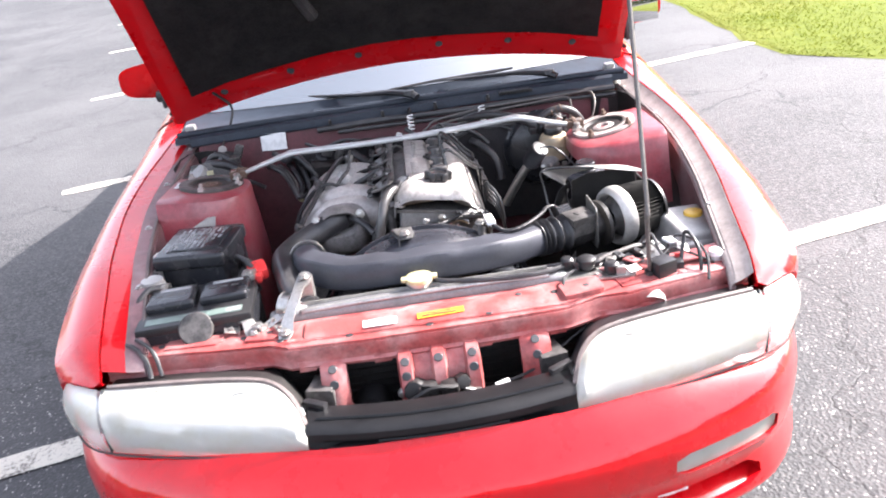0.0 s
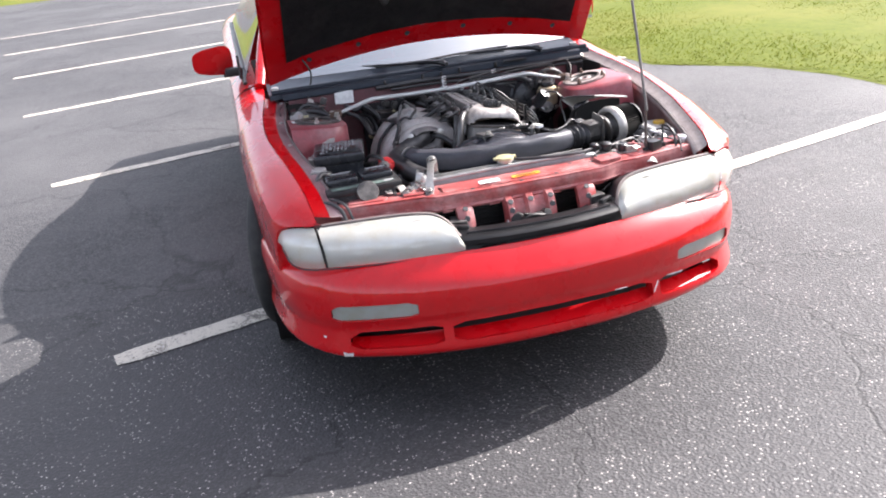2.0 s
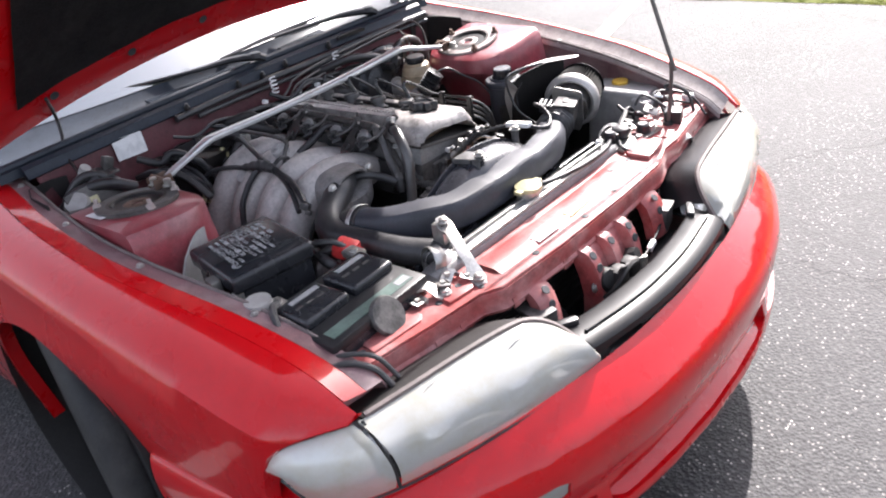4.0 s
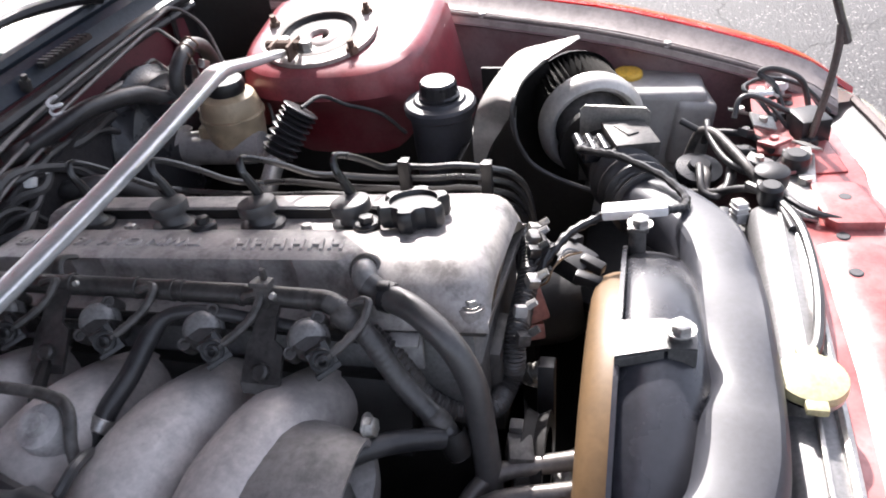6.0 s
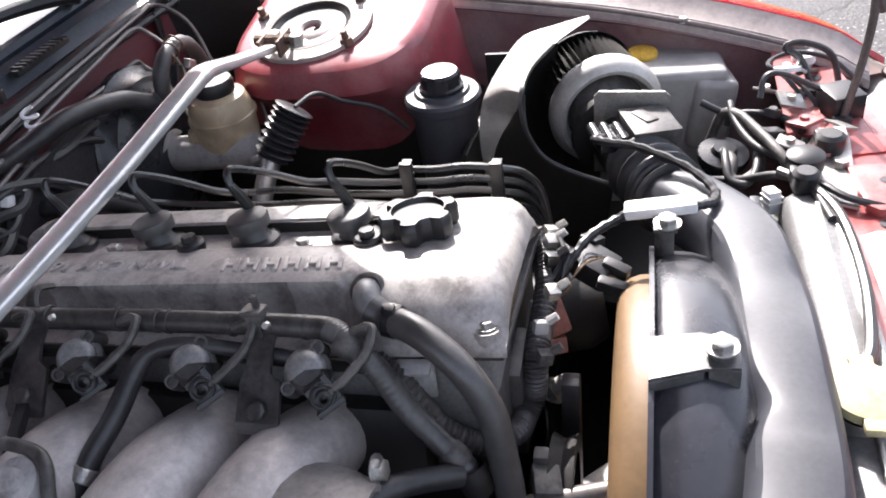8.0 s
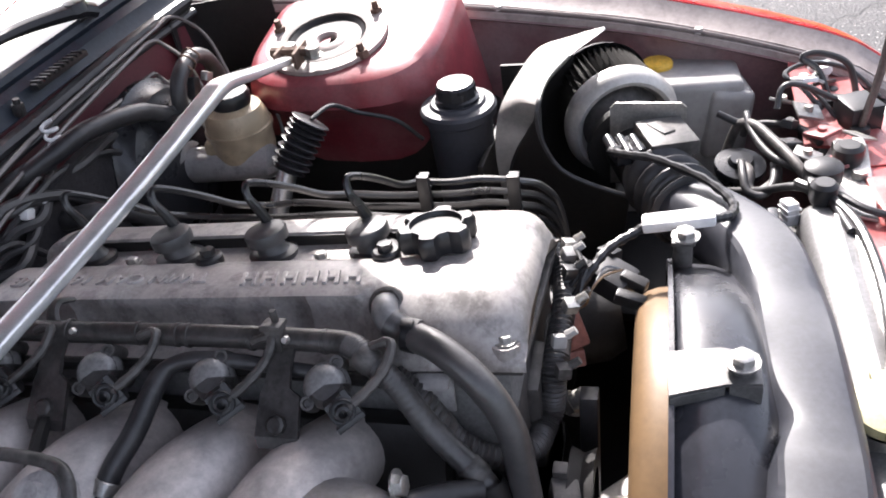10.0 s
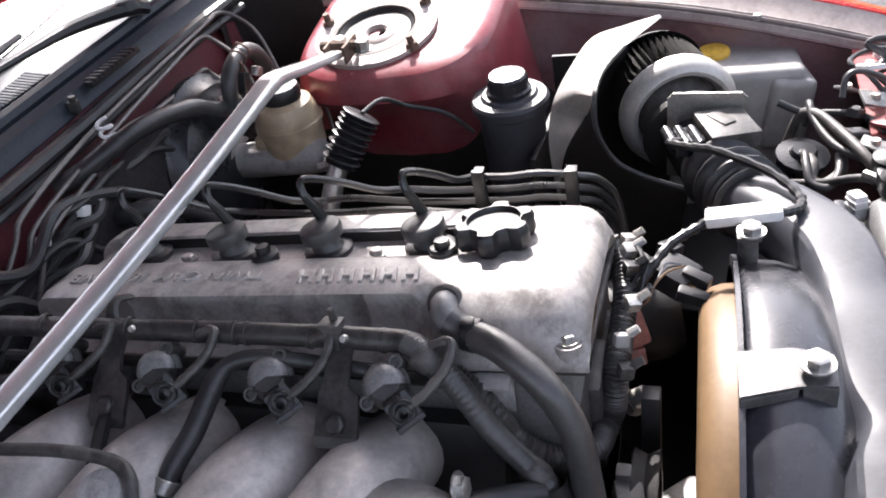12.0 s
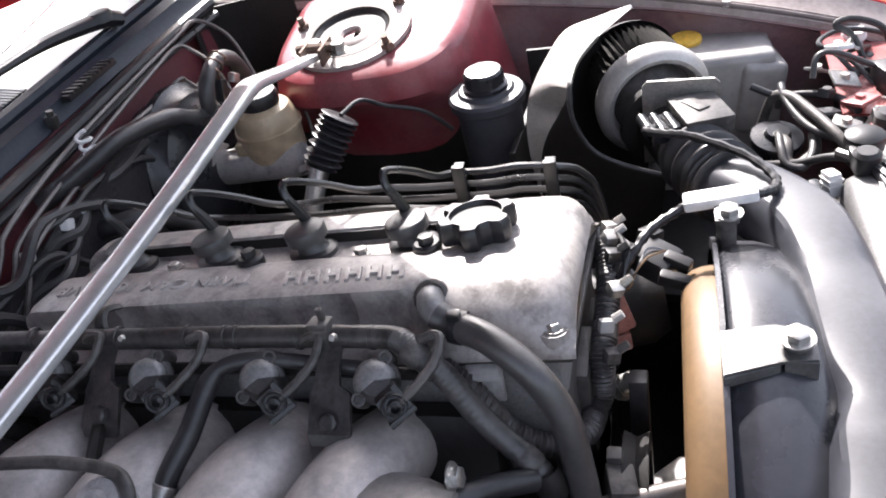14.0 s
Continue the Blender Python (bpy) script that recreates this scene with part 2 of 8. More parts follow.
def asphalt_material():
    m, nt, b = material("asphalt")
    co = nt.nodes.new("ShaderNodeTexCoord").outputs["Object"]
    v = node(nt, "ShaderNodeTexVoronoi", Scale=115.0)
    nt.links.new(co, v.inputs["Vector"])
    v2 = node(nt, "ShaderNodeTexVoronoi", Scale=105.0)
    nt.links.new(co, v2.inputs["Vector"])
    big = noise_node(nt, 0.55, 6, 0.6, co)
    mid = noise_node(nt, 3.2, 6, 0.65, co)
    fine = noise_node(nt, 160.0, 4, 0.7, co)
    sep = nt.nodes.new("ShaderNodeSeparateColor")
    nt.links.new(v.outputs["Color"], sep.inputs[0])
    sep2 = nt.nodes.new("ShaderNodeSeparateColor")
    nt.links.new(v2.outputs["Color"], sep2.inputs[0])
    base = mix(nt, ramp(nt, mid.outputs[0], 0.3, 0.72), (0.016, 0.0155, 0.0175, 1), (0.044, 0.043, 0.046, 1))
    base = mix(nt, ramp(nt, big.outputs[0], 0.44, 0.64), base, (0.077, 0.075, 0.077, 1))
    base = mix(nt, ramp(nt, sep.outputs[0], 0.55, 0.95), base, (0.096, 0.095, 0.095, 1))
    stones = ramp(nt, sep2.outputs[1], 0.83, 0.87)
    core = ramp(nt, v2.outputs["Distance"], 0.32, 0.42, (1, 1, 1, 1), (0, 0, 0, 1))
    both = nt.nodes.new("ShaderNodeMath")
    both.operation = "MULTIPLY"
    nt.links.new(stones, both.inputs[0])
    nt.links.new(core, both.inputs[1])
    worn = nt.nodes.new("ShaderNodeMath")
    worn.operation = "MULTIPLY"
    nt.links.new(both.outputs[0], worn.inputs[0])
    where = nt.nodes.new("ShaderNodeSeparateXYZ")
    nt.links.new(co, where.inputs[0])
    reach = nt.nodes.new("ShaderNodeMath")
    reach.operation = "MULTIPLY_ADD"
    nt.links.new(big.outputs[0], reach.inputs[0])
    reach.inputs[1].default_value = -3.4
    nt.links.new(where.outputs[1], reach.inputs[2])
    coarse = ramp(nt, reach.outputs[0], -2.1, -0.5, (1, 1, 1, 1), (0.06, 0.06, 0.06, 1))
    patch = nt.nodes.new("ShaderNodeMath")
    patch.operation = "MULTIPLY"
    nt.links.new(coarse, patch.inputs[0])
    nt.links.new(ramp(nt, mid.outputs[0], 0.38, 0.58), patch.inputs[1])
    nt.links.new(patch.outputs[0], worn.inputs[1])
    base = mix(nt, ramp(nt, coarse, 0.0, 1.0, (0, 0, 0, 1), (0.45, 0.45, 0.45, 1)), base, (0.02, 0.0195, 0.021, 1))
    base = mix(nt, worn.outputs[0], base, (0.42, 0.4, 0.375, 1))
    base = mix(nt, ramp(nt, fine.outputs[0], 0.35, 0.6, (0.5, 0.5, 0.5, 1), (0, 0, 0, 1)), base, (0.03, 0.03, 0.032, 1))
    # long cracks
    warp = noise_node(nt, 1.7, 5, 0.6, co)
    add = nt.nodes.new("ShaderNodeVectorMath")
    add.operation = "MULTIPLY_ADD"
    nt.links.new(warp.outputs["Color"], add.inputs[0])
    add.inputs[1].default_value = (0.9, 0.9, 0)
    nt.links.new(co, add.inputs[2])
    crack = node(nt, "ShaderNodeTexVoronoi", Scale=0.62)
    crack.feature = "DISTANCE_TO_EDGE"
    nt.links.new(add.outputs[0], crack.inputs["Vector"])
    line = ramp(nt, crack.outputs["Distance"], 0.0012, 0.008, (0.75, 0.75, 0.75, 1), (0, 0, 0, 1))
    base = mix(nt, line, base, (0.012, 0.012, 0.013, 1))
    nt.links.new(base, b.inputs["Base Color"])
    b.inputs["Roughness"].default_value = 0.72
    height = nt.nodes.new("ShaderNodeMath")
    height.operation = "SUBTRACT"
    nt.links.new(v2.outputs["Distance"], height.inputs[0])
    nt.links.new(line, height.inputs[1])
    bn = node(nt, "ShaderNodeBump", Strength=0.45, Distance=0.006)
    nt.links.new(height.outputs[0], bn.inputs["Height"])
    nt.links.new(bn.outputs[0], b.inputs["Normal"])
    return m


def line_material():
    m, nt, b = material("worn_line_paint")
    co = nt.nodes.new("ShaderNodeTexCoord").outputs["Object"]
    fine = noise_node(nt, 70, 6, 0.75, co)
    mid = noise_node(nt, 6, 5, 0.7, co)
    both = nt.nodes.new("ShaderNodeMath")
    both.operation = "ADD"
    nt.links.new(fine.outputs[0], both.inputs[0])
    nt.links.new(mid.outputs[0], both.inputs[1])
    col = mix(nt, ramp(nt, both.outputs[0], 0.84, 1.06), (0.13, 0.115, 0.1, 1), (0.56, 0.52, 0.44, 1))
    nt.links.new(col, b.inputs["Base Color"])
    b.inputs["Roughness"].default_value = 0.7
    bn = node(nt, "ShaderNodeBump", Strength=0.5, Distance=0.004)
    nt.links.new(fine.outputs[0], bn.inputs["Height"])
    nt.links.new(bn.outputs[0], b.inputs["Normal"])
    return m


def grass_material(name, a, b_, c, thin=0.0):
    m, nt, b = material(name)
    co = nt.nodes.new("ShaderNodeTexCoord").outputs["Object"]
    big = noise_node(nt, 0.7, 5, 0.6, co)
    fine = noise_node(nt, 14, 6, 0.7, co)
    col = mix(nt, ramp(nt, fine.outputs[0], 0.3, 0.7), rgb(a), rgb(b_))
    col = mix(nt, ramp(nt, big.outputs[0], 0.45, 0.75), col, rgb(c))
    nt.links.new(col, b.inputs["Base Color"])
    b.inputs["Roughness"].default_value = 0.8
    b.inputs["Specular IOR Level"].default_value = 0.08
    if thin:
        glow = nt.nodes.new("ShaderNodeBsdfTranslucent")
        nt.links.new(col, glow.inputs["Color"])
        ms = nt.nodes.new("ShaderNodeMixShader")
        ms.inputs[0].default_value = thin
        nt.links.new(b.outputs[0], ms.inputs[1])
        nt.links.new(glow.outputs[0], ms.inputs[2])
        nt.links.new(ms.outputs[0], nt.nodes["Material Output"].inputs[0])
    return m


ASPHALT = asphalt_material()
LINE = line_material()
LAWN = grass_material("lawn", (0.075, 0.098, 0.014), (0.12, 0.14, 0.021), (0.15, 0.148, 0.034))
LEAF = grass_material("tree_leaf", (0.035, 0.06, 0.015), (0.07, 0.1, 0.025), (0.05, 0.08, 0.02))
BLADE = grass_material("grass_blade", (0.1, 0.13, 0.018), (0.15, 0.17, 0.026), (0.17, 0.165, 0.042), 0.5)


# ---- mesh helpers ----
def link_mesh(name, bm, mat, smooth=38):
    bmesh.ops.recalc_face_normals(bm, faces=bm.faces)
    me = bpy.data.meshes.new(name)
    limit = radians(smooth)
    for fc in bm.faces:
        fc.smooth = True
    for e in bm.edges:
        if len(e.link_faces) == 2 and e.calc_face_angle(0) > limit:
            e.smooth = False
    bm.to_mesh(me)
    bm.free()
    me.materials.append(mat)
    return me


def part(name, bm, mat, parent=None, label="", smooth=38):
    ob = new(name, link_mesh(name, bm, mat, smooth))
    if parent is not None:
        ob.parent = parent
        ob.matrix_parent_inverse = base_of(parent).inverted()
    if label:
        ob["label"] = label
    return ob


def base_of(ob):
    m = Matrix.Identity(4)
    while ob is not None:
        m = (ob.matrix_basis if ob.parent is None else ob.matrix_parent_inverse @ ob.matrix_basis) @ m
        ob = ob.parent
    return m


def again(name, mesh, m, parent):
    """One more part on the same mesh, at the pose m in the world."""
    ob = new(name, mesh)
    ob.parent = parent
    ob.matrix_parent_inverse = base_of(parent).inverted()
    ob.matrix_basis = m
    return ob


def thing(name, label, category, at=(0, 0, 0), group=""):
    ob = new(name)
    ob.empty_display_size = 0.05
    ob.location = at
    ob.matrix_basis = Matrix.Translation(at)
    return tagged(ob, label, category, group)


def box(size, at=(0, 0, 0), bevel=0.0, turn=None, seg=2, taper=1.0):
    bm = bmesh.new()
    bmesh.ops.create_cube(bm, size=1)
    for v in bm.verts:
        k = taper if v.co.z > 0 else 1.0
        v.co = Vector((v.co.x * size[0] * k, v.co.y * size[1] * k, v.co.z * size[2]))
    if bevel:
        bmesh.ops.bevel(bm, geom=bm.edges[:], offset=bevel, segments=seg, profile=0.6, affect="EDGES")
    m = Matrix.Translation(at) @ (turn if turn is not None else Matrix.Identity(4))
    bm.transform(m)
    return bm


def merge(*bms):
    """Joins the pieces of one part."""
    out = bmesh.new()
    for b in bms:
        me = bpy.data.meshes.new("piece")
        b.to_mesh(me)
        b.free()
        out.from_mesh(me)
        bpy.data.meshes.remove(me)
    return out


def spline(points, steps=6):
    pts = [Vector(p) for p in points]
    if len(pts) < 3:
        return pts
    ext = [2 * pts[0] - pts[1]] + pts + [2 * pts[-1] - pts[-2]]
    out = []
    for i in range(1, len(ext) - 2):
        p0, p1, p2, p3 = ext[i - 1:i + 3]
        for k in range(steps):
            t = k / steps
            out.append(0.5 * ((2 * p1) + (p2 - p0) * t + (2 * p0 - 5 * p1 + 4 * p2 - p3) * t * t
                              + (3 * p1 - p0 - 3 * p2 + p3) * t ** 3))
    out.append(pts[-1])
    return out


def sweep(points, radius, seg=10, steps=6, flat=1.0, ripple=0.0, ripples=0, cap=True, square=1.0):
    """A tube along a smooth line. radius: one, or one a point. flat: height over width, held upright."""
    line = spline(points, steps)
    n = len(line)
    if isinstance(radius, (int, float)):
        radii = [radius] * n
    else:
        src = np.linspace(0, 1, len(radius))
        radii = list(np.interp(np.linspace(0, 1, n), src, radius))
    bm = bmesh.new()
    rings = []
    up = Vector((0, 0, 1))
    prev = None
    for i, p in enumerate(line):
        d = (line[min(i + 1, n - 1)] - line[max(i - 1, 0)]).normalized()
        if prev is None or flat != 1.0:
            ref = up if abs(d.z) < 0.95 else Vector((0, 1, 0))
            side = d.cross(ref).normalized()
        else:
            side = (prev - d * prev.dot(d)).normalized()
        prev = side
        top = side.cross(d).normalized()
        r = radii[i]
        if ripples:
            r += ripple * math.sin(2 * math.pi * ripples * i / (n - 1))
        ring = []
        for k in range(seg):
            a = 2 * math.pi * k / seg
            c, d = math.cos(a), math.sin(a)
            ring.append(bm.verts.new(p + side * (r * math.copysign(abs(c) ** square, c)) + top * (r * flat * math.copysign(abs(d) ** square, d))))
        rings.append(ring)
    for a, b in zip(rings, rings[1:]):
        for k in range(seg):
            bm.faces.new((a[k], a[(k + 1) % seg], b[(k + 1) % seg], b[k]))
    if cap:
        bm.faces.new(rings[0][::-1])
        bm.faces.new(rings[-1])
    return bm


def lathe(profile, m=None, seg=24, arc=2 * math.pi):
    """Turns (radius, height) pairs round the local z axis."""
    bm = bmesh.new()
    full = arc > 6.28
    cols = seg if full else seg + 1
    grid = []
    for k in range(cols):
        a = arc * k / seg
        grid.append([bm.verts.new((r * math.cos(a), r * math.sin(a), h)) for r, h in profile])
    for k in range(seg):
        a, b = grid[k], grid[(k + 1) % cols]
        for i in range(len(profile) - 1):
            bm.faces.new((a[i], b[i], b[i + 1], a[i + 1]))
    bmesh.ops.remove_doubles(bm, verts=bm.verts, dist=1e-6)
    if m is not None:
        bm.transform(m)
    return bm


def sheet(rows, thick=0.0, closed=False):
    """A skin through a grid of points; thick: how far it is thickened inwards."""
    bm = bmesh.new()
    g = [[bm.verts.new(p) for p in r] for r in rows]
    for a, b in zip(g, g[1:]):
        m = len(a)
        for i in range(m if closed else m - 1):
            j = (i + 1) % m
            bm.faces.new((a[i], a[j], b[j], b[i]))
    bmesh.ops.recalc_face_normals(bm, faces=bm.faces)
    if thick:
        bmesh.ops.solidify(bm, geom=bm.faces[:], thickness=thick)
    return bm


def slab(outline, z0, z1, bevel=0.0):
    """A plate with the given outline in plan, from z0 up to z1."""
    bm = bmesh.new()
    low = [bm.verts.new((x, y, z0)) for x, y in outline]
    top = [bm.verts.new((x, y, z1)) for x, y in outline]
    n = len(outline)
    bm.faces.new(low[::-1])
    bm.faces.new(top)
    for i in range(n):
        bm.faces.new((low[i], low[(i + 1) % n], top[(i + 1) % n], top[i]))
    if bevel:
        bmesh.ops.bevel(bm, geom=bm.edges[:], offset=bevel, segments=2, profile=0.6, affect="EDGES")
    return bm


def axis_to(at, direction):
    """A pose at a point with local z along a direction."""
    q = Vector(direction).normalized().to_track_quat("Z", "Y")
    return Matrix.Translation(at) @ q.to_matrix().to_4x4()


def bolt_mesh(r=0.007, h=0.006):
    return link_mesh("bolt", merge(lathe([(0, 0), (r * 1.45, 0), (r * 1.45, 0.0015), (0, 0.0015)], seg=16),
                                   lathe([(0, h), (r * 0.8, h), (r, h - 0.001), (r, 0.001)], seg=6)), STEEL)


def curve_at(table, t):
    xs, ys = zip(*table)
    return float(np.interp(t, xs, ys))


def smooth_at(table, t):
    """A rounded run through a few (t, value) pairs."""
    xs, ys = zip(*table)
    i = max(0, min(len(xs) - 2, int(np.searchsorted(xs, t)) - 1))
    x0, x1 = xs[i], xs[i + 1]
    u = min(1, max(0, (t - x0) / (x1 - x0)))
    m0 = (ys[i + 1] - ys[i - 1]) / (xs[i + 1] - xs[i - 1]) if i else (ys[1] - ys[0]) / (xs[1] - xs[0])
    m1 = (ys[i + 2] - ys[i]) / (xs[i + 2] - xs[i]) if i + 2 < len(xs) else (ys[-1] - ys[-2]) / (xs[-1] - xs[-2])
    h = x1 - x0
    return ((2 * u ** 3 - 3 * u * u + 1) * ys[i] + (u ** 3 - 2 * u * u + u) * h * m0
            + (3 * u * u - 2 * u ** 3) * ys[i + 1] + (u ** 3 - u * u) * h * m1)


# ---- ground ----
def flat_ground(name, x0, x1, y0, y1, z, mat, label, category, cells=1):
    rows = [[(x0 + (x1 - x0) * i / cells, y0 + (y1 - y0) * j / cells, z) for i in range(cells + 1)] for j in range(cells + 1)]
    return tagged(part(name, sheet(rows), mat), label, category, kind="structure")


flat_ground("ground", -600, 600, -600, 600, 0.0, ASPHALT, "coarse grey asphalt of the car park with cracks and pale stones", "asphalt")


def lawn_edge(y):
    return smooth_at([(-12, 3.9), (-3, 3.8), (0.7, 3.68), (2.8, 3.5), (3.5, 3.42), (4.25, 3.1), (4.6, 2.72), (5.1, 2.6), (7.1, 2.7), (14, 3.0), (17.5, 2.6)], y)


def lawn():
    rows = []
    for j in range(120):
        y = -12 + 37.6 * j / 119
        e = lawn_edge(y) + 0.06 * noise.noise((0, y * 3.1, 0)) + 0.035 * noise.noise((3, y * 9, 0))
        row = []
        for i in range(26):
            d = 60 * (i / 25) ** 3
            row.append((e + d, y, 0.002 + 0.03 * min(1, d / 1.5) + 0.025 * noise.noise((d * 0.8, y * 0.8, 1)) * min(1, d)))
        rows.append(row)
    ob = tagged(part("lawn", sheet(rows), LAWN), "sunlit yellow-green mown lawn beside the asphalt", "lawn", kind="structure")
    far = [[(-70 + 140 * i / 20, 25.5 + 60 * (j / 8) ** 2 + 0.5 * noise.noise((i * 1.7, j, 3)), 0.004 + 0.03 * min(1, j)) for i in range(21)] for j in range(9)]
    tagged(part("far_lawn", sheet(far), LAWN), "mown lawn along the far side of the car park", "lawn", kind="structure")
    return ob


lawn()


def grass_blades():
    rng = random.Random(4)
    verts, faces = [], []
    for _ in range(90000):
        y = rng.uniform(-3, 12)
        d = 9.0 * rng.random() ** 1.8
        x = lawn_edge(y) + 0.03 + 0.06 * noise.noise((0, y * 3.1, 0)) + d
        clump = 0.5 + 0.5 * noise.noise((x * 1.6, y * 1.6, 4))
        if rng.random() > 0.35 + clump:
            continue
        h = rng.uniform(0.01, 0.026) * (0.6 + 0.8 * clump) * min(1, 0.25 + d * 1.6)
        a = rng.uniform(0, 6.28)
        w = rng.uniform(0.003, 0.007)
        lean = rng.uniform(0.01, 0.035)
        b = rng.uniform(0, 6.28)
        k = len(verts)
        verts += [(x - w * math.cos(a), y - w * math.sin(a), 0.004 + 0.02 * min(1, d / 1.5)), (x + w * math.cos(a), y + w * math.sin(a), 0.004 + 0.02 * min(1, d / 1.5)),
                  (x + lean * math.cos(b), y + lean * math.sin(b), 0.006 + 0.022 * min(1, d / 1.5) + h)]
        faces.append((k, k + 1, k + 2))
    me = bpy.data.meshes.new("grass")
    me.from_pydata(verts, [], faces)
    me.materials.append(BLADE)
    tagged(new("grass", me), "short yellow-green grass blades on the lawn", "grass", kind="stuff")


grass_blades()


def tree_line():
    """A far belt of trees on the sides behind the camera, out of loose leaf clumps."""
    rng = random.Random(11)
    verts, faces = [], []
    for _ in range(9000):
        a = rng.uniform(math.pi * 0.95, math.pi * 2.12)
        r = rng.uniform(38, 46)
        crown = 6.5 + 4.5 * noise.noise((a * 9, 0, 2)) + 2.0 * noise.noise((a * 31, 1, 5))
        z = crown * rng.random() ** 0.7
        c = Vector((r * math.cos(a), r * math.sin(a), z))
        u = Vector((rng.gauss(0, 1), rng.gauss(0, 1), rng.gauss(0, 1))).normalized()
        v = u.cross(Vector((rng.gauss(0, 1), rng.gauss(0, 1), rng.gauss(0, 1)))).normalized()
        s = rng.uniform(0.35, 0.9)
        k = len(verts)
        verts += [tuple(c - u * s), tuple(c + v * s * 0.7), tuple(c + u * s), tuple(c - v * s * 0.7)]
        faces.append((k, k + 1, k + 2, k + 3))
    me = bpy.data.meshes.new("tree_line")
    me.from_pydata(verts, [], faces)
    me.materials.append(LEAF)
    tagged(new("tree_line", me), "far belt of dark green trees round the car park", "trees", kind="stuff")


tree_line()


def parking_line(k):
    """A worn painted bay line, with ragged edges."""
    rng = random.Random(20 + k)
    start = Vector((-1.457 - 0.69 * k, 1.219 + 2.78 * k, 0))
    along = Vector((0.969, 0.249, 0))
    across = Vector((-0.249, 0.969, 0))
    n = 60
    length = 4.95 if k else 5.6
    if k == 1:
        length = 4.9
    rows = []
    for i in range(n + 1):
        s = length * i / n
        w = 0.055 + rng.uniform(-0.004, 0.004)
        if i == 0:
            w *= 0.75
        c = start + along * (s + (0 if 0 < i < n else rng.uniform(-0.02, 0.02)))
        rows.append([c - across * w + Vector((0, 0, 0.004)), c + Vector((0, 0, 0.0045)), c + across * (w + rng.uniform(-0.003, 0.003)) + Vector((0, 0, 0.004))])
    tagged(part("parking_line", sheet(rows), LINE), "worn white painted parking bay line on the asphalt", "road marking",
           group="parking bay lines", kind="structure")


for k in range(6):
    parking_line(k)

# ---- car body ----
HOOD_X = [(0.42, 0.6), (0.55, 0.643), (0.75, 0.668), (1.0, 0.684), (1.3, 0.69), (1.72, 0.695), (2.2, 0.7)]
HOOD_Z = [(0.42, 0.6), (0.55, 0.628), (0.75, 0.676), (1.0, 0.722), (1.3, 0.768), (1.72, 0.822), (2.2, 0.865), (3.0, 0.905), (4.0, 0.925), (4.7, 0.9)]
WIDE = [(0.55, 0.664), (0.586, 0.718), (0.62, 0.758), (0.66, 0.782), (0.8, 0.805), (1.0, 0.825), (1.3, 0.838), (1.8, 0.84), (2.6, 0.848), (3.8, 0.85), (4.4, 0.82), (4.72, 0.72)]
# the fender's inner edge
EDGE_X = [(0.42, 0.6), (0.55, 0.648), (0.7, 0.67), (0.8, 0.685), (0.9, 0.702), (1.0, 0.717), (1.2, 0.738), (1.4, 0.735), (1.6, 0.715), (1.8, 0.7), (2.2, 0.7)]
EDGE_Z = [(0.42, 0.6), (0.55, 0.636), (0.62, 0.678), (0.7, 0.703), (0.8, 0.725), (0.9, 0.742), (1.0, 0.752), (1.2, 0.771), (1.45, 0.795), (1.72, 0.822), (2.2, 0.865), (3.0, 0.905), (4.0, 0.925), (4.7, 0.9)]
AXLE_F, AXLE_R, HUB_Z, ARCH = 1.30, 3.80, 0.30, 0.335

car = thing("car", "red two-door coupe with its hood propped open and worn paint", "car", (0, 2.5, 0))


def low_edge(y):
    low = smooth_at([(0.55, 0.63), (0.59, 0.628), (0.62, 0.619), (0.64, 0.602), (0.658, 0.565), (0.672, 0.5), (0.69, 0.3), (0.71, 0.19), (5.0, 0.19)], y)
    for yc in (AXLE_F, AXLE_R):
        d = abs(y - yc)
        if d < ARCH:
            low = max(low, HUB_Z + math.sqrt(ARCH * ARCH - d * d))
    return low


def side_x(y, z):
    """Half width of the flank at a height."""
    top = smooth_at(EDGE_Z, y)
    w = smooth_at(WIDE, y)
    k = (top - 0.05 - z) / 0.5
    return w - 0.012 * (1 - min(1, max(0, k * 3))) - 0.06 * max(0, k - 0.25) ** 1.5 + 0.008 * math.exp(-((z - 0.62) / 0.05) ** 2)


def flank(s, y0, y1, n, inner=True):
    """A panel of the body side: top edge, shoulder and flank down to the sill or the wheel arch."""
    rows = []
    for j in range(n + 1):
        y = y0 + (y1 - y0) * j / n
        z = smooth_at(EDGE_Z, y)
        xi = smooth_at(EDGE_X, min(y, 2.2)) if inner else smooth_at(WIDE, y) - 0.12
        w = smooth_at(WIDE, y)
        row = []
        row += [(s * (xi - 0.001), y, z - 0.008), (s * (xi + 0.002), y, z)]
        span = w - xi - 0.012
        zl = low_edge(y)
        drop = min(0.05, max(0.004, z - zl - 0.002))
        for u in (0.12, 0.3, 0.5, 0.7, 0.85):
            row.append((s * (xi + span * u), y, z - (0.16 * u + 0.84 * u ** 2.6) * drop))
        zt = z - drop
        for k in range(10):
            zz = zt + (zl - zt) * k / 9
            row.append((s * side_x(y, zz), y, zz))
        row.append((s * (side_x(y, zl) - 0.03), y, zl + 0.004))
        rows.append(row)
    return sheet(rows)


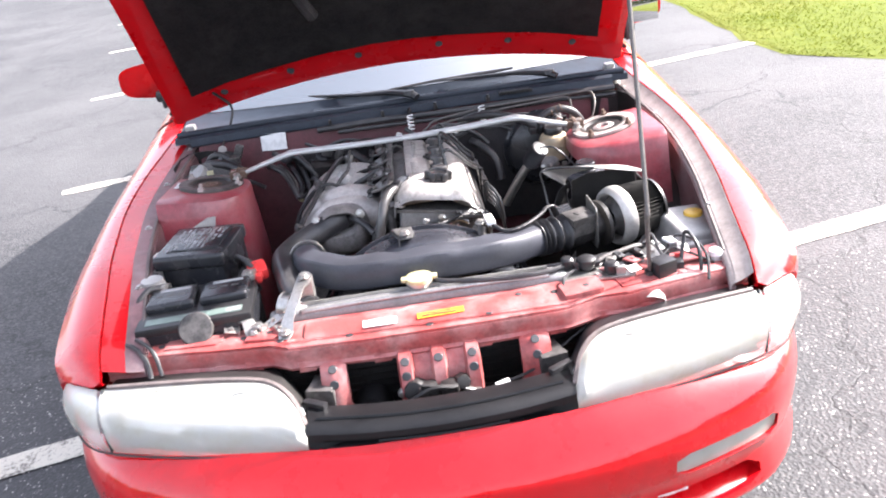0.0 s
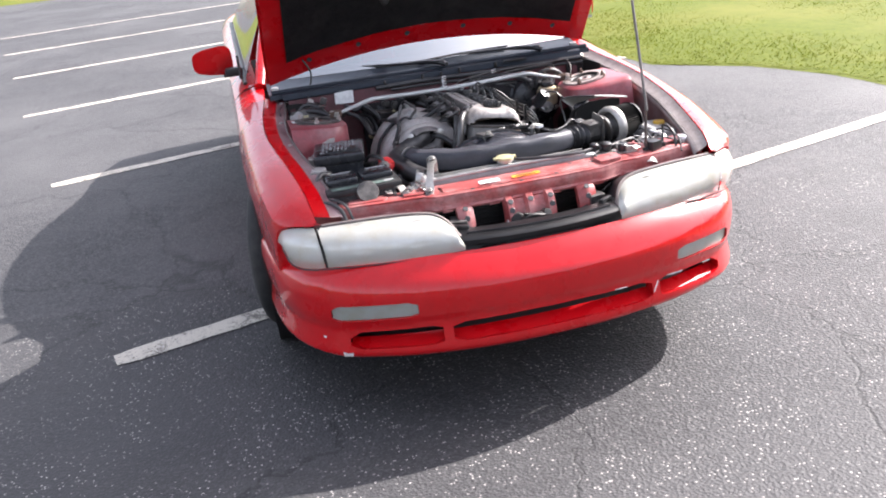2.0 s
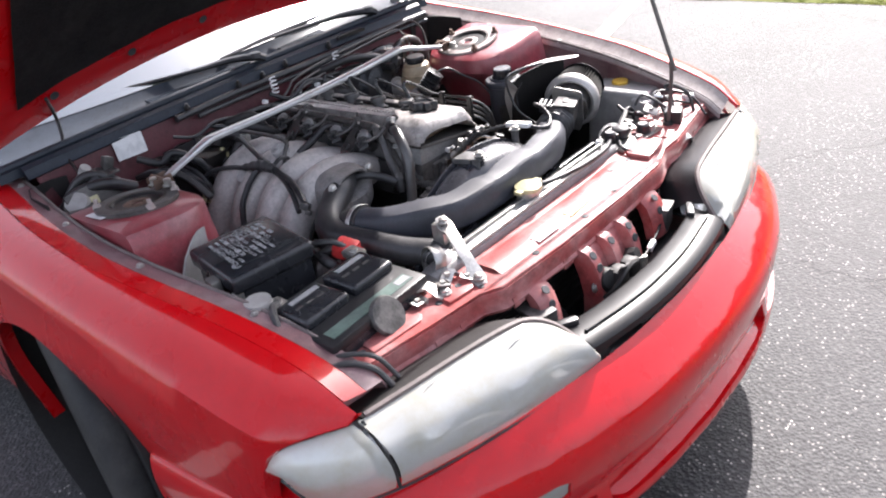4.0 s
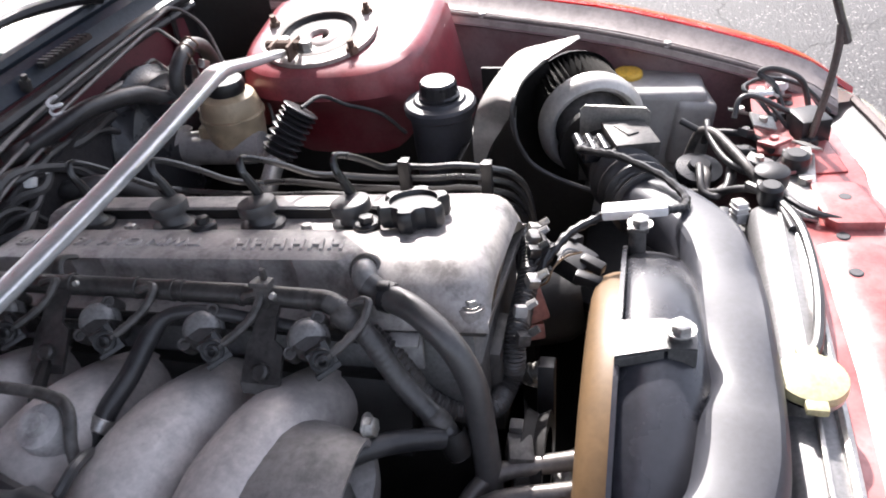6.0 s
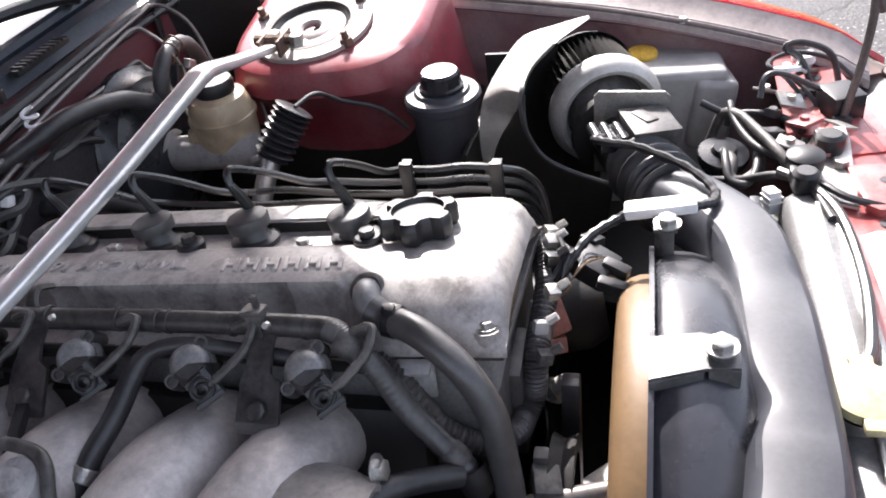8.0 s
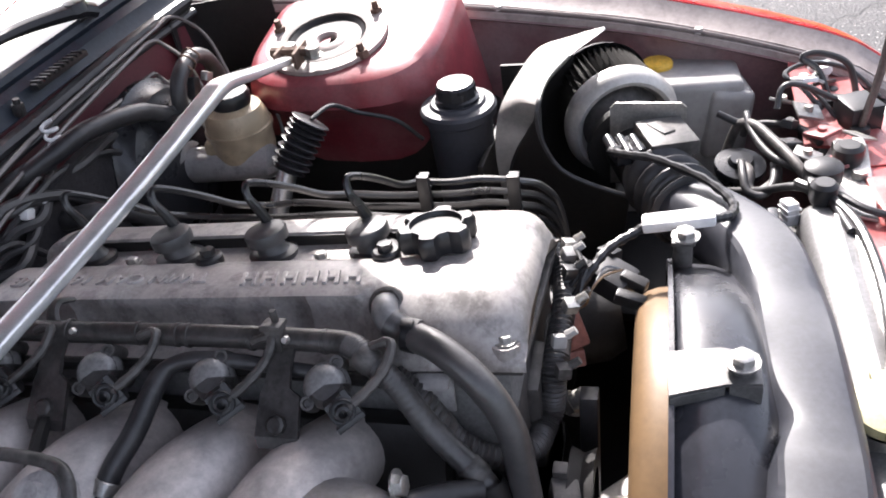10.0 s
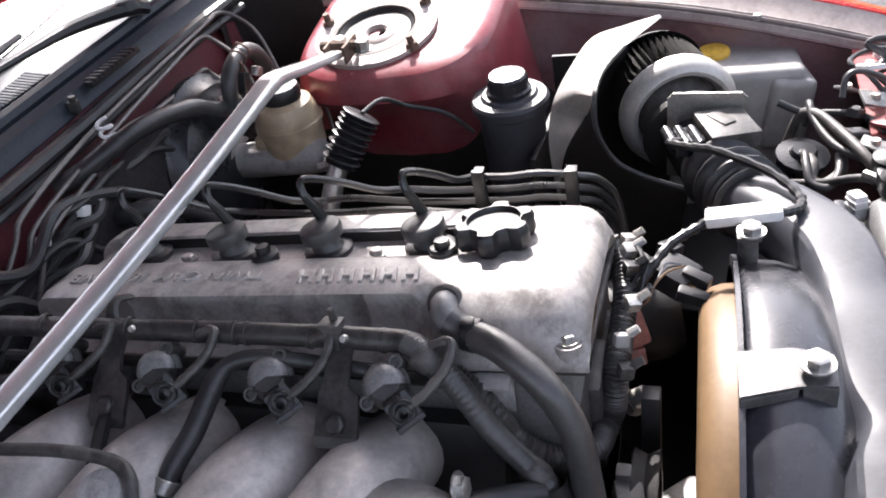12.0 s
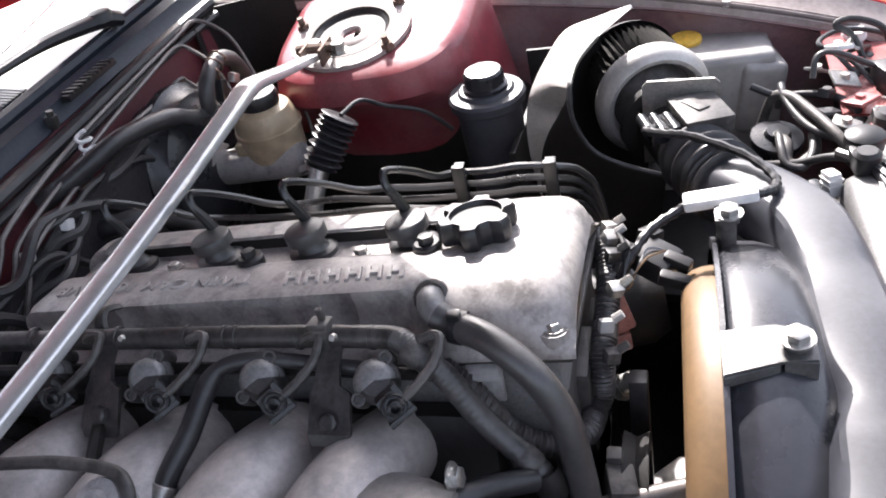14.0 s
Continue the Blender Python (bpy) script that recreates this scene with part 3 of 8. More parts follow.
for s in (-1, 1):
    part("fender", flank(s, 0.558, 1.86, 78), PAINT, car, "glossy red front fender")
    door = part("door", flank(s, 1.868, 3.12, 40, inner=False), PAINT, car, "red coupe door")
    part("door_handle", box((0.02, 0.16, 0.04), (s * 0.862, 2.95, 0.74), 0.008), BLACK, door)
    part("rear_quarter_panel", flank(s, 3.128, 4.7, 50, inner=False), PAINT, car)
    # side marker
    rows = [[(s * (side_x(y, z) + 0.004), y, z) for z in (0.40, 0.425, 0.45)] for y in (0.80, 0.86, 0.92)]
    part("side_marker", sheet(rows, 0.004), AMBER, car, "amber side marker lamp")
    # wheel arch liner and wheels
    for yc in (AXLE_F, AXLE_R):
        liner = lathe([(ARCH + 0.02, 0), (ARCH + 0.02, 0.32), (0.05, 0.32)], axis_to((s * 0.83, yc, HUB_Z), (-s, 0, 0)), 28)
        part("wheel_arch_liner", liner, GRIME_SHADE, car)
        turn = radians(-13 if yc == AXLE_F else 0)
        hub = axis_to((s * 0.715, yc, HUB_Z), (s * math.cos(turn), s * math.sin(turn), 0))
        rim = lathe([(0.2, -0.1), (0.205, -0.08), (0.19, 0.0), (0.19, 0.06), (0.2, 0.085), (0.195, 0.09), (0.17, 0.07), (0.06, 0.055), (0, 0.06)], hub, 30)
        spokes = [box((0.035, 0.15, 0.03), (0, 0, 0), 0.008, hub @ pose(0, 0, 0.062, 0, 0, 72 * i) @ pose(0, 0.11, 0)) for i in range(5)]
        wheel = part("wheel", merge(rim, *spokes), ALLOY, car, "alloy wheel")
        tyre = lathe([(0.2, -0.1), (0.26, -0.112), (0.288, -0.1), (0.3, -0.08), (0.302, -0.04), (0.296, -0.036), (0.302, -0.03), (0.303, 0),
                      (0.297, 0.003), (0.303, 0.008), (0.302, 0.04), (0.296, 0.044), (0.3, 0.05), (0.3, 0.082), (0.288, 0.1), (0.26, 0.112), (0.2, 0.1)], hub, 48)
        part("tyre", tyre, TYRE, wheel, "dusty black tyre")

# bumper
NOSE = [(0, 0.288), (0.2, 0.3), (0.41, 0.345), (0.55, 0.4), (0.652, 0.458), (0.73, 0.545), (0.785, 0.66), (0.815, 0.8), (0.832, 0.97)]


def nose_point(a, z):
    """Bumper skin: a from -1 to 1 round the nose, at a height."""
    length = [0.0]
    for (x0, y0), (x1, y1) in zip(NOSE, NOSE[1:]):
        length.append(length[-1] + math.hypot(x1 - x0, y1 - y0))
    t = abs(a) * length[-1]
    x = smooth_at(list(zip(length, [p[0] for p in NOSE])), t)
    y = smooth_at(list(zip(length, [p[1] for p in NOSE])), t)
    push = smooth_at([(0.226, 0.06), (0.238, 0.02), (0.252, 0.006), (0.27, 0.003), (0.345, 0.018), (0.38, 0.006), (0.435, 0.0), (0.455, 0.005), (0.475, 0.02), (0.5, 0.05), (0.52, 0.085)], z)
    nx, ny = min(1, abs(a) * 1.35) ** 2.2, 1 - 0.8 * abs(a) ** 2
    x = x - push * nx * 0.6
    rise = 0.0
    if z > 0.47:
        rise = (z - 0.47) / 0.05 * smooth_at([(0, 0.012), (0.35, 0.006), (0.6, -0.012), (0.75, -0.03), (1, -0.05)], abs(a))
    else:
        rise = -0.028 * min(1.0, (abs(a) / 0.55) ** 2) * curve_at([(0.226, 0.25), (0.3, 1.0), (0.42, 1.0), (0.47, 0.0)], z)
    return Vector((math.copysign(x, a) if a else 0.0, y + push * ny, z + rise))


A_COLS = sorted({round(v * sg, 4) for v in (0.0, 0.06, 0.12, 0.18, 0.23, 0.262, 0.286, 0.31, 0.34, 0.365, 0.40, 0.45, 0.49, 0.52, 0.54, 0.56, 0.60, 0.64, 0.68, 0.72, 0.76, 0.8, 0.84, 0.88, 0.92, 0.96, 1.0) for sg in (-1, 1)})
Z_ROWS = [0.226, 0.232, 0.24, 0.25, 0.26, 0.27, 0.28, 0.31, 0.338, 0.346, 0.36, 0.372, 0.38, 0.40, 0.418, 0.428, 0.438, 0.447, 0.456, 0.465, 0.475, 0.49, 0.5, 0.51, 0.52]


def in_opening(a, z):
    b = abs(a)
    return (b < 0.262 and 0.28 < z < 0.338) or (0.286 < b < 0.52 and 0.28 < z < 0.338) or (0.34 < b < 0.56 and 0.38 < z < 0.428)


def bumper():
    bm = bmesh.new()
    cut = {(0.262, 0.28): 0.01, (0.262, 0.338): -0.01, (0.286, 0.28): 0.006, (0.286, 0.338): -0.008, (0.52, 0.28): 0.016, (0.52, 0.338): -0.02,
           (0.34, 0.38): 0.008, (0.34, 0.428): -0.008, (0.56, 0.38): 0.01, (0.56, 0.428): -0.01}
    g = [[bm.verts.new(nose_point(a, z + cut.get((abs(a), z), 0.0))) for a in A_COLS] for z in Z_ROWS]
    for j in range(len(Z_ROWS) - 1):
        for i in range(len(A_COLS) - 1):
            if not in_opening((A_COLS[i] + A_COLS[i + 1]) / 2, (Z_ROWS[j] + Z_ROWS[j + 1]) / 2):
                bm.faces.new((g[j][i], g[j][i + 1], g[j + 1][i + 1], g[j + 1][i]))
    bmesh.ops.recalc_face_normals(bm, faces=bm.faces)
    # turn the edges of the openings inwards
    inner = [e for e in bm.edges if e.is_boundary and all(0.248 < v.co.z < 0.44 and v.co.y < 0.8 for v in e.verts)]
    made = bmesh.ops.extrude_edge_only(bm, edges=inner)["geom"]
    for v in made:
        if isinstance(v, bmesh.types.BMVert):
            v.co.y += 0.035
            v.co.x *= 0.985
    return bm


bump = part("bumper", bumper(), PAINT, car, "glossy red plastic front bumper with scuffs", smooth=50)
for s in (-1, 1):
    # fog lamp: lens over a pale box
    rows = [[nose_point(s * a, z) + Vector((-s * 0.004, 0.01, 0)) for a in (0.342, 0.37, 0.42, 0.47, 0.52, 0.558)] for z in (0.382, 0.393, 0.404, 0.415, 0.426)]
    fog = part("fog_lamp", sheet(rows, 0.004), FOGLENS, bump, "clear rectangular fog lamp")
    rows = [[nose_point(s * a, z) + Vector((-s * 0.012, 0.05, 0)) for a in (0.33, 0.39, 0.45, 0.51, 0.57)] for z in (0.37, 0.385, 0.405, 0.42, 0.437)]
    part("fog_reflector", sheet(rows, 0.004), REFLECT, fog)
    rows = [[nose_point(s * a, z) + Vector((-s * 0.03, 0.1, 0)) for a in (0.26, 0.36, 0.46, 0.58)] for z in (0.245, 0.3, 0.36)]
    part("air_intake_backing", sheet(rows, 0.004), BLACK, bump, "black mesh-less side air opening")
rows = [[nose_point(a, z) + Vector((0, 0.12, 0)) for a in (-0.3, -0.2, 0, 0.2, 0.3)] for z in (0.24, 0.3, 0.37)]
part("air_intake_backing", sheet(rows, 0.004), BLACK, bump, "black backing of the centre air opening")
rows = [[nose_point(a, 0.277 + 0.06 * k) + Vector((0, 0.004 + 0.1 * k, 0)) for a in (-0.272, -0.2, -0.1, 0, 0.1, 0.2, 0.272)] for k in (0, 0.15, 0.3, 0.4)]
part("intake_ramp", sheet(rows, 0.003), PAINT, bump, "red sloping floor of the centre air opening")
for s in (-1, 1):
    rows = [[nose_point(s * a, 0.277 + 0.05 * k) + Vector((-s * 0.012 * k, 0.006 + 0.08 * k, 0)) for a in (0.282, 0.36, 0.45, 0.53)] for k in (0, 0.25, 0.5)]
    part("intake_ramp", sheet(rows, 0.003), PAINT, bump)
rows = [[nose_point(-0.543 + 0.013 * i, 0.244 + 0.011 * j + 0.003 * ((i * 7 + j) % 3)) + Vector((-0.001, -0.003, 0)) for i in range(3)] for j in range(3)]
part("paint_chip", sheet(rows, 0.001), FOIL, bump, "white spot where the red paint broke off")
rows = [[nose_point(-0.60 + 0.008 * i, 0.315 + 0.006 * j) + Vector((-0.001, -0.003, 0)) for i in range(2)] for j in range(2)]
part("paint_chip", sheet(rows, 0.001), FOIL, bump)
for a0, n, z0 in ((0.31, 4, 0.342), (0.15, 3, 0.3435)):
    rows = [[nose_point(a0 + 0.018 * i, z0 - 0.003 * (j * (1.6 if i in (1, 3) else 0.7)) - 0.002 * (i == 2)) + Vector((0.0, -0.003, 0)) for i in range(n)] for j in range(2)]
    part("paint_chip", sheet(rows, 0.001), FOIL, bump, "cracked edge with pale bare plastic")
rows = [[nose_point(0.262 + 0.004 * i + 0.008 * j, 0.3 + 0.016 * j) + Vector((0.0, -0.003, 0)) for i in range(2)] for j in range(3)]
part("paint_chip", sheet(rows, 0.001), FOIL, bump)

# headlamps
LAMP_LOW = [(0.247, (0.392, 0.528)), (0.35, (0.41, 0.526)), (0.5, (0.448, 0.52)), (0.646, (0.503, 0.513)), (0.7, (0.54, 0.507)), (0.735, (0.578, 0.509)), (0.752, (0.606, 0.523)), (0.762, (0.642, 0.552))]
LAMP_TOP = [(0.247, (0.41, 0.548)), (0.262, (0.445, 0.582)), (0.295, (0.482, 0.612)), (0.345, (0.5, 0.626)), (0.5, (0.528, 0.63)), (0.643, (0.556, 0.625)), (0.7, (0.59, 0.623)), (0.735, (0.62, 0.614)), (0.752, (0.64, 0.597)), (0.762, (0.655, 0.568))]


def lamp_edge(table, x):
    return (smooth_at([(k, v[0]) for k, v in table], x), smooth_at([(k, v[1]) for k, v in table], x))


def lamp_skin(s, x0, x1, n, push=0.0, inset=0.0, sink=0.0):
    rows = []
    for i in range(n + 1):
        x = x0 + (x1 - x0) * i / n
        yl, zl = lamp_edge(LAMP_LOW, x)
        yt, zt = lamp_edge(LAMP_TOP, x)
        row = []
        for k in range(11):
            u = k / 10
            v = inset + (1 - 2 * inset) * u
            bulge = 0.03 * math.sin(math.pi * v) ** 0.8 * min(1, (zt - zl) / 0.06)
            y = yl + (yt - yl) * v - bulge + push
            row.append((s * (x + 0.012 * v * (x > 0.64)), y, zl + (zt - zl) * v + 0.4 * bulge - sink * v))
        rows.append(row)
    return sheet(rows)


for s in (-1, 1):
    lamp = part("headlamp", lamp_skin(s, 0.249, 0.643, 24), LENS, car, "hazed clear headlamp lens")
    bulbs = []
    for cx, r in ((0.37, 0.045), (0.53, 0.05)):
        yb = lamp_edge(LAMP_LOW, cx)[0] + 0.11
        bulbs.append(lathe([(0, 0), (r * 0.5, 0.008), (r * 0.85, 0.03), (r, 0.055)], axis_to((s * cx, yb, 0.572), (0, -1, 0.1)), 22))
    part("reflector", merge(lamp_skin(s, 0.262, 0.636, 14, 0.07, 0.08, 0.045), *bulbs), REFLECT, lamp)
    ridge = []
    for i in range(25):
        x = 0.275 + 0.35 * i / 24
        v = 0.14 + 0.2 * abs(math.sin(math.pi * (x - 0.275) / 0.175)) ** 0.7
        (yl, zl), (yt, zt) = lamp_edge(LAMP_LOW, x), lamp_edge(LAMP_TOP, x)
        b_ = 0.03 * math.sin(math.pi * v) ** 0.8 * min(1, (zt - zl) / 0.06)
        ridge.append((s * x, yl + (yt - yl) * v - b_ + 0.007, zl + (zt - zl) * v + 0.4 * b_ - 0.002))
    part("reflector_rim", sweep(ridge, 0.0032, 6, 2), DUSTY, lamp, "dark scalloped reflector edge")
    part("corner_lamp", lamp_skin(s, 0.651, 0.762, 18), LENS, car, "clear corner lamp lens")
    part("corner_reflector", lamp_skin(s, 0.655, 0.755, 8, 0.04, 0.08, 0.02), REFLECT, lamp)
    part("bezel", sweep([(s * x, lamp_edge(LAMP_LOW, x)[0] - 0.003, lamp_edge(LAMP_LOW, x)[1] - 0.003) for x in (0.249, 0.35, 0.45, 0.55, 0.64, 0.7, 0.735, 0.752, 0.762)], 0.0024, 6, 3), BLACK, lamp)
    part("bezel", sweep([(s * x, lamp_edge(LAMP_TOP, x)[0] + 0.002, lamp_edge(LAMP_TOP, x)[1] + 0.001) for x in (0.252, 0.275, 0.31, 0.36, 0.45, 0.55, 0.64)], 0.006, 6, 4), SEAL, lamp)
    part("bezel", sweep([(s * 0.647, lamp_edge(LAMP_LOW, 0.647)[0] - 0.004, 0.516), (s * 0.65, 0.506, 0.57), (s * 0.65, 0.552, 0.626)], 0.003, 6, 4), BLACK, lamp)
    # housing behind the lens
    rows = []
    for x in np.linspace(0.262, 0.643, 12):
        yt, zt = lamp_edge(LAMP_TOP, x)
        yl, zl = lamp_edge(LAMP_LOW, x)
        back = 0.13 if x > 0.32 else 0.1
        rows.append([(s * x, yt, zt - 0.002), (s * x, yt + 0.05, zt - 0.012), (s * x, yt + back, zt - 0.05), (s * x, yt + back, zl + 0.01), (s * x, yl + 0.02, zl - 0.004)])
    part("lamp_housing", sheet(rows, 0.003), GRIME_SHADE if s < 0 else BLACK, lamp, "dark lamp housing")
    for cx in (0.36, 0.52):
        part("bulb_cover", lathe([(0, 0.05), (0.035, 0.05), (0.045, 0.035), (0.045, 0)], axis_to((s * cx, 0.63, 0.56), (0, 1, 0.15)), 18), BLACK, lamp)


# grille bar and brackets between the lamps
def nose_bar(z0, z1, y0, y1, half):
    rows = []
    for i in range(13):
        x = -half + 2 * half * i / 12
        c = 0.03 * (x / half) ** 2
        rows.append([(x, y0 + c, z0), (x, y0 + c, z1 - 0.008), (x, y0 + c + 0.008, z1), (x, y1 + c, z1 + 0.004), (x, y1 + c, z1 - 0.02), (x, y0 + c + 0.02, z0)])
    return sheet(rows, closed=True)


rows = []
for i in range(17):
    x = -0.25 + 0.5 * i / 16
    c = 0.03 * (x / 0.25) ** 2
    slot = 0.02 * min(1, max(0, (0.215 - abs(x)) / 0.02))
    rows.append([(x, 0.366 + c, 0.508), (x, 0.362 + c, 0.52), (x, 0.366 + c + slot * 0.3, 0.5245), (x, 0.368 + c + slot, 0.527), (x, 0.37 + c + slot, 0.54), (x, 0.37 + c, 0.5435), (x, 0.371 + c, 0.556),
                 (x, 0.378 + c, 0.563), (x, 0.4 + c, 0.566), (x, 0.44 + c, 0.571), (x, 0.447 + c, 0.567), (x, 0.447 + c, 0.52), (x, 0.4 + c, 0.505)])
grille = part("grille_bar", sheet(rows, closed=True), GRILLE, car, "black plastic grille bar with a long slot")
part("grille_slat", sweep([(x, 0.38 + 0.03 * (x / 0.25) ** 2, 0.531) for x in (-0.12, -0.06, 0, 0.06, 0.12)], 0.003, 6, 4), GRILLE, grille)
part("grille_rib", sweep([(x, 0.405 + 0.03 * (x / 0.25) ** 2, 0.568) for x in (-0.23, -0.1, 0, 0.1, 0.23)], 0.004, 6, 4), GRILLE, grille)
part("grille_shelf", nose_bar(0.49, 0.5, 0.40, 0.5, 0.25), BLACK, grille)
for s in (-1, 1):
    part("grille_end", merge(box((0.03, 0.05, 0.03), (s * 0.245, 0.43, 0.545), 0.006, pose(0, 0, 0, 10, 0, s * 20)), box((0.05, 0.016, 0.03), (s * 0.235, 0.47, 0.565), 0.004, pose(0, 0, 0, 0, 0, s * 30))), BLACK, grille, "black lamp mount")
rows = [[(x, y, z) for x in (-0.27, -0.1, 0.1, 0.27)] for y, z in ((0.38, 0.5), (0.5, 0.44), (0.62, 0.42))]
part("lower_grille_shelf", sheet(rows, 0.004), BLACK, grille)

# radiator support and front brackets
SUP_BACK = [(-0.66, 0.675), (-0.43, 0.672), (-0.36, 0.682), (-0.28, 0.672), (0.22, 0.672), (0.28, 0.68), (0.36, 0.668), (0.66, 0.685)]
SUP_FRONT = [(0.66, 0.632), (0.47, 0.6), (0.4, 0.585), (0.345, 0.59), (0.31, 0.575), (0.27, 0.562), (0.1, 0.556), (-0.1, 0.556), (-0.28, 0.565), (-0.32, 0.59), (-0.44, 0.602), (-0.5, 0.612), (-0.66, 0.628)]
support = part("radiator_support", slab(SUP_BACK + SUP_FRONT, 0.637, 0.648, 0.003), SUPPORT, car, "dusty red sheet-steel radiator support")
rows = []
for i, (x, y) in enumerate(SUP_FRONT):
    rows.append([(x, y, 0.642), (x, y - 0.004, 0.632), (x, y - 0.002, 0.612), (x, y - 0.006, 0.606), (x, y - 0.004, 0.602), (x, y + 0.012, 0.6)])
part("front_flange", sheet(rows, 0.003), SUPPORT, support)
rows = [[(x, 0.63 - 0.012 * (1 - (x / 0.3) ** 2) + dy, 0.6485 + dz) for x in (-0.25, -0.1, 0.05, 0.24)] for dy, dz in ((-0.035, 0.0), (-0.02, 0.006), (0.02, 0.006), (0.035, 0.0))]
part("pressed_rib", sheet(rows), SUPPORT, support)
hole = link_mesh("hole", lathe([(0, 0.0), (0.0062, 0.0), (0.0074, -0.001)], seg=14), INK)
for x, y in ((-0.378, 0.632), (-0.424, 0.642), (-0.3, 0.6), (0.187, 0.632), (0.26, 0.632), (0.12, 0.585), (0.0, 0.575), (-0.16, 0.58), (0.34, 0.61), (0.5, 0.64), (0.58, 0.655), (-0.55, 0.65)):
    again("hole", hole, pose(x, y, 0.656 if abs(x) < 0.25 and y > 0.595 else 0.6495), support)
for x, y, w, d, h, a in ((0.315, 0.622, 0.085, 0.06, 0.012, 6), (0.46, 0.642, 0.14, 0.05, 0.004, 10), (-0.335, 0.632, 0.07, 0.05, 0.008, -6), (-0.48, 0.645, 0.12, 0.04, 0.006, -4)):
    step = slab([(-w / 2, -d / 2), (w / 2 - 0.012, -d / 2), (w / 2, -d / 2 + 0.012), (w / 2, d / 2), (-w / 2 + 0.01, d / 2), (-w / 2, d / 2 - 0.01)], 0, h, 0.003)
    step.transform(pose(x, y, 0.6465, 0, 0, a))
    part("pressed_step", step, SUPPORT, support)
    again("hole", hole, pose(x + 0.01, y, 0.6472 + h), support)
for x, y in ((-0.42, 0.594), (-0.36, 0.59), (-0.25, 0.558), (-0.1, 0.552), (0.1, 0.552), (0.25, 0.558), (0.34, 0.582), (0.43, 0.586)):
    part("flange_tab", box((0.034, 0.005, 0.022), (x, y, 0.606), 0.002, pose(0, 0, 0, -8, 0, 4)), SUPPORT, support, "bent tab under the support edge")
for x, y, z, w, d, turn in ((-0.318, 0.662, 0.662, 0.034, 0.022, (14, -22, 20)), (-0.345, 0.648, 0.664, 0.022, 0.03, (-18, 12, -30)), (-0.405, 0.656, 0.658, 0.03, 0.018, (8, 16, 12)), (-0.3, 0.63, 0.66, 0.02, 0.026, (22, 10, 40))):
    part("bent_tab", merge(box((w, d, 0.003), (x, y, z), 0.001, pose(0, 0, 0, *turn)), box((0.003, d, 0.014), (x + w / 2, y, z - 0.005), 0.001, pose(0, 0, 0, *turn)), lathe([(0, 0.007), (0.005, 0.007), (0.006, 0)], pose(x, y, z), 8)), STEEL, support, "bent bare steel tab")
# stickers
part("warning_sticker", box((0.095, 0.02, 0.001), (0.025, 0.604, 0.6555), 0, pose(0, 0, 0, 4, 0, 2)), ORANGE, support, "orange warning sticker with unreadable print")
for k in range(2):
    part("print_bar", box((0.07 - 0.02 * k, 0.0035, 0.001), (0.022, 0.6 + 0.008 * k, 0.6563), 0, pose(0, 0, 0, 4, 0, 2)), INK, support)
part("white_sticker", box((0.068, 0.024, 0.001), (-0.098, 0.602, 0.6555), 0, pose(0, 0, 0, 4, 0, -1)), WHITE, support, "white sticker")


def front_bracket(x, w, label, ridges=1, low=0.44):
    """A folded bracket that drops from the support towards the grille, with pressed ridges."""
    rows = []
    n = 10 * ridges
    for y, z in ((0.59, 0.612), (0.556, 0.606), (0.545, 0.6), (0.535, 0.588), (0.524, 0.56), (0.516, 0.52), (0.52, low)):
        row = [(x - w / 2, y + 0.022, z - 0.004)]
        for i in range(n + 1):
            u = i / n
            swell = 0.02 * min(1.0, max(0.0, 2.6 * math.sin(math.pi * (2 * ridges - 1) * u) if ridges > 1 else 0.4 * math.sin(math.pi * u)))
            row.append((x - w / 2 + w * u, y - swell, z + 0.3 * swell))
        rows.append(row + [(x + w / 2, y + 0.022, z - 0.004)])
    return part("front_bracket", sheet(rows, 0.003), SUPPORT, support, label, smooth=22)


side_a = front_bracket(-0.2, 0.052, "dusty red folded bracket", 1, 0.52)
centre = front_bracket(0.008, 0.165, "dusty red hood latch panel with pressed ridges", 3)
side_b = front_bracket(0.2, 0.06, "dusty red folded bracket", 1, 0.52)
for x, y, z, lift, ob in ((-0.2, 0.533, 0.605, 1.3, side_a), (-0.2, 0.52, 0.577, 0.35, side_a), (0.2, 0.533, 0.605, 1.3, side_b), (0.2, 0.52, 0.577, 0.35, side_b), (-0.058, 0.5215, 0.6045, 1.0, centre), (0.008, 0.5215, 0.6045, 1.0, centre), (0.074, 0.5215, 0.6045, 1.0, centre), (-0.058, 0.507, 0.58, 0.35, centre), (0.074, 0.507, 0.58, 0.35, centre)):
    again("hole", hole, axis_to((x, y, z), (0, -1, lift)) @ Matrix.Scale(1.25, 4), ob)
for x in (-0.07, 0.078):
    again("panel_bolt", bolt_mesh(0.008, 0.006), axis_to((x, 0.514, 0.54), (0, -1, 0.2)), centre)
for s in (-1, 1):
    part("lamp_mount", merge(box((0.06, 0.02, 0.05), (s * 0.23, 0.525, 0.545), 0.004, pose(0, 0, 0, 0, 0, s * 15)), box((0.05, 0.06, 0.006), (s * 0.225, 0.54, 0.572), 0.002, pose(0, 0, 0, 0, 0, s * 12))), DUSTY, support, "grimy lamp mounting bracket")
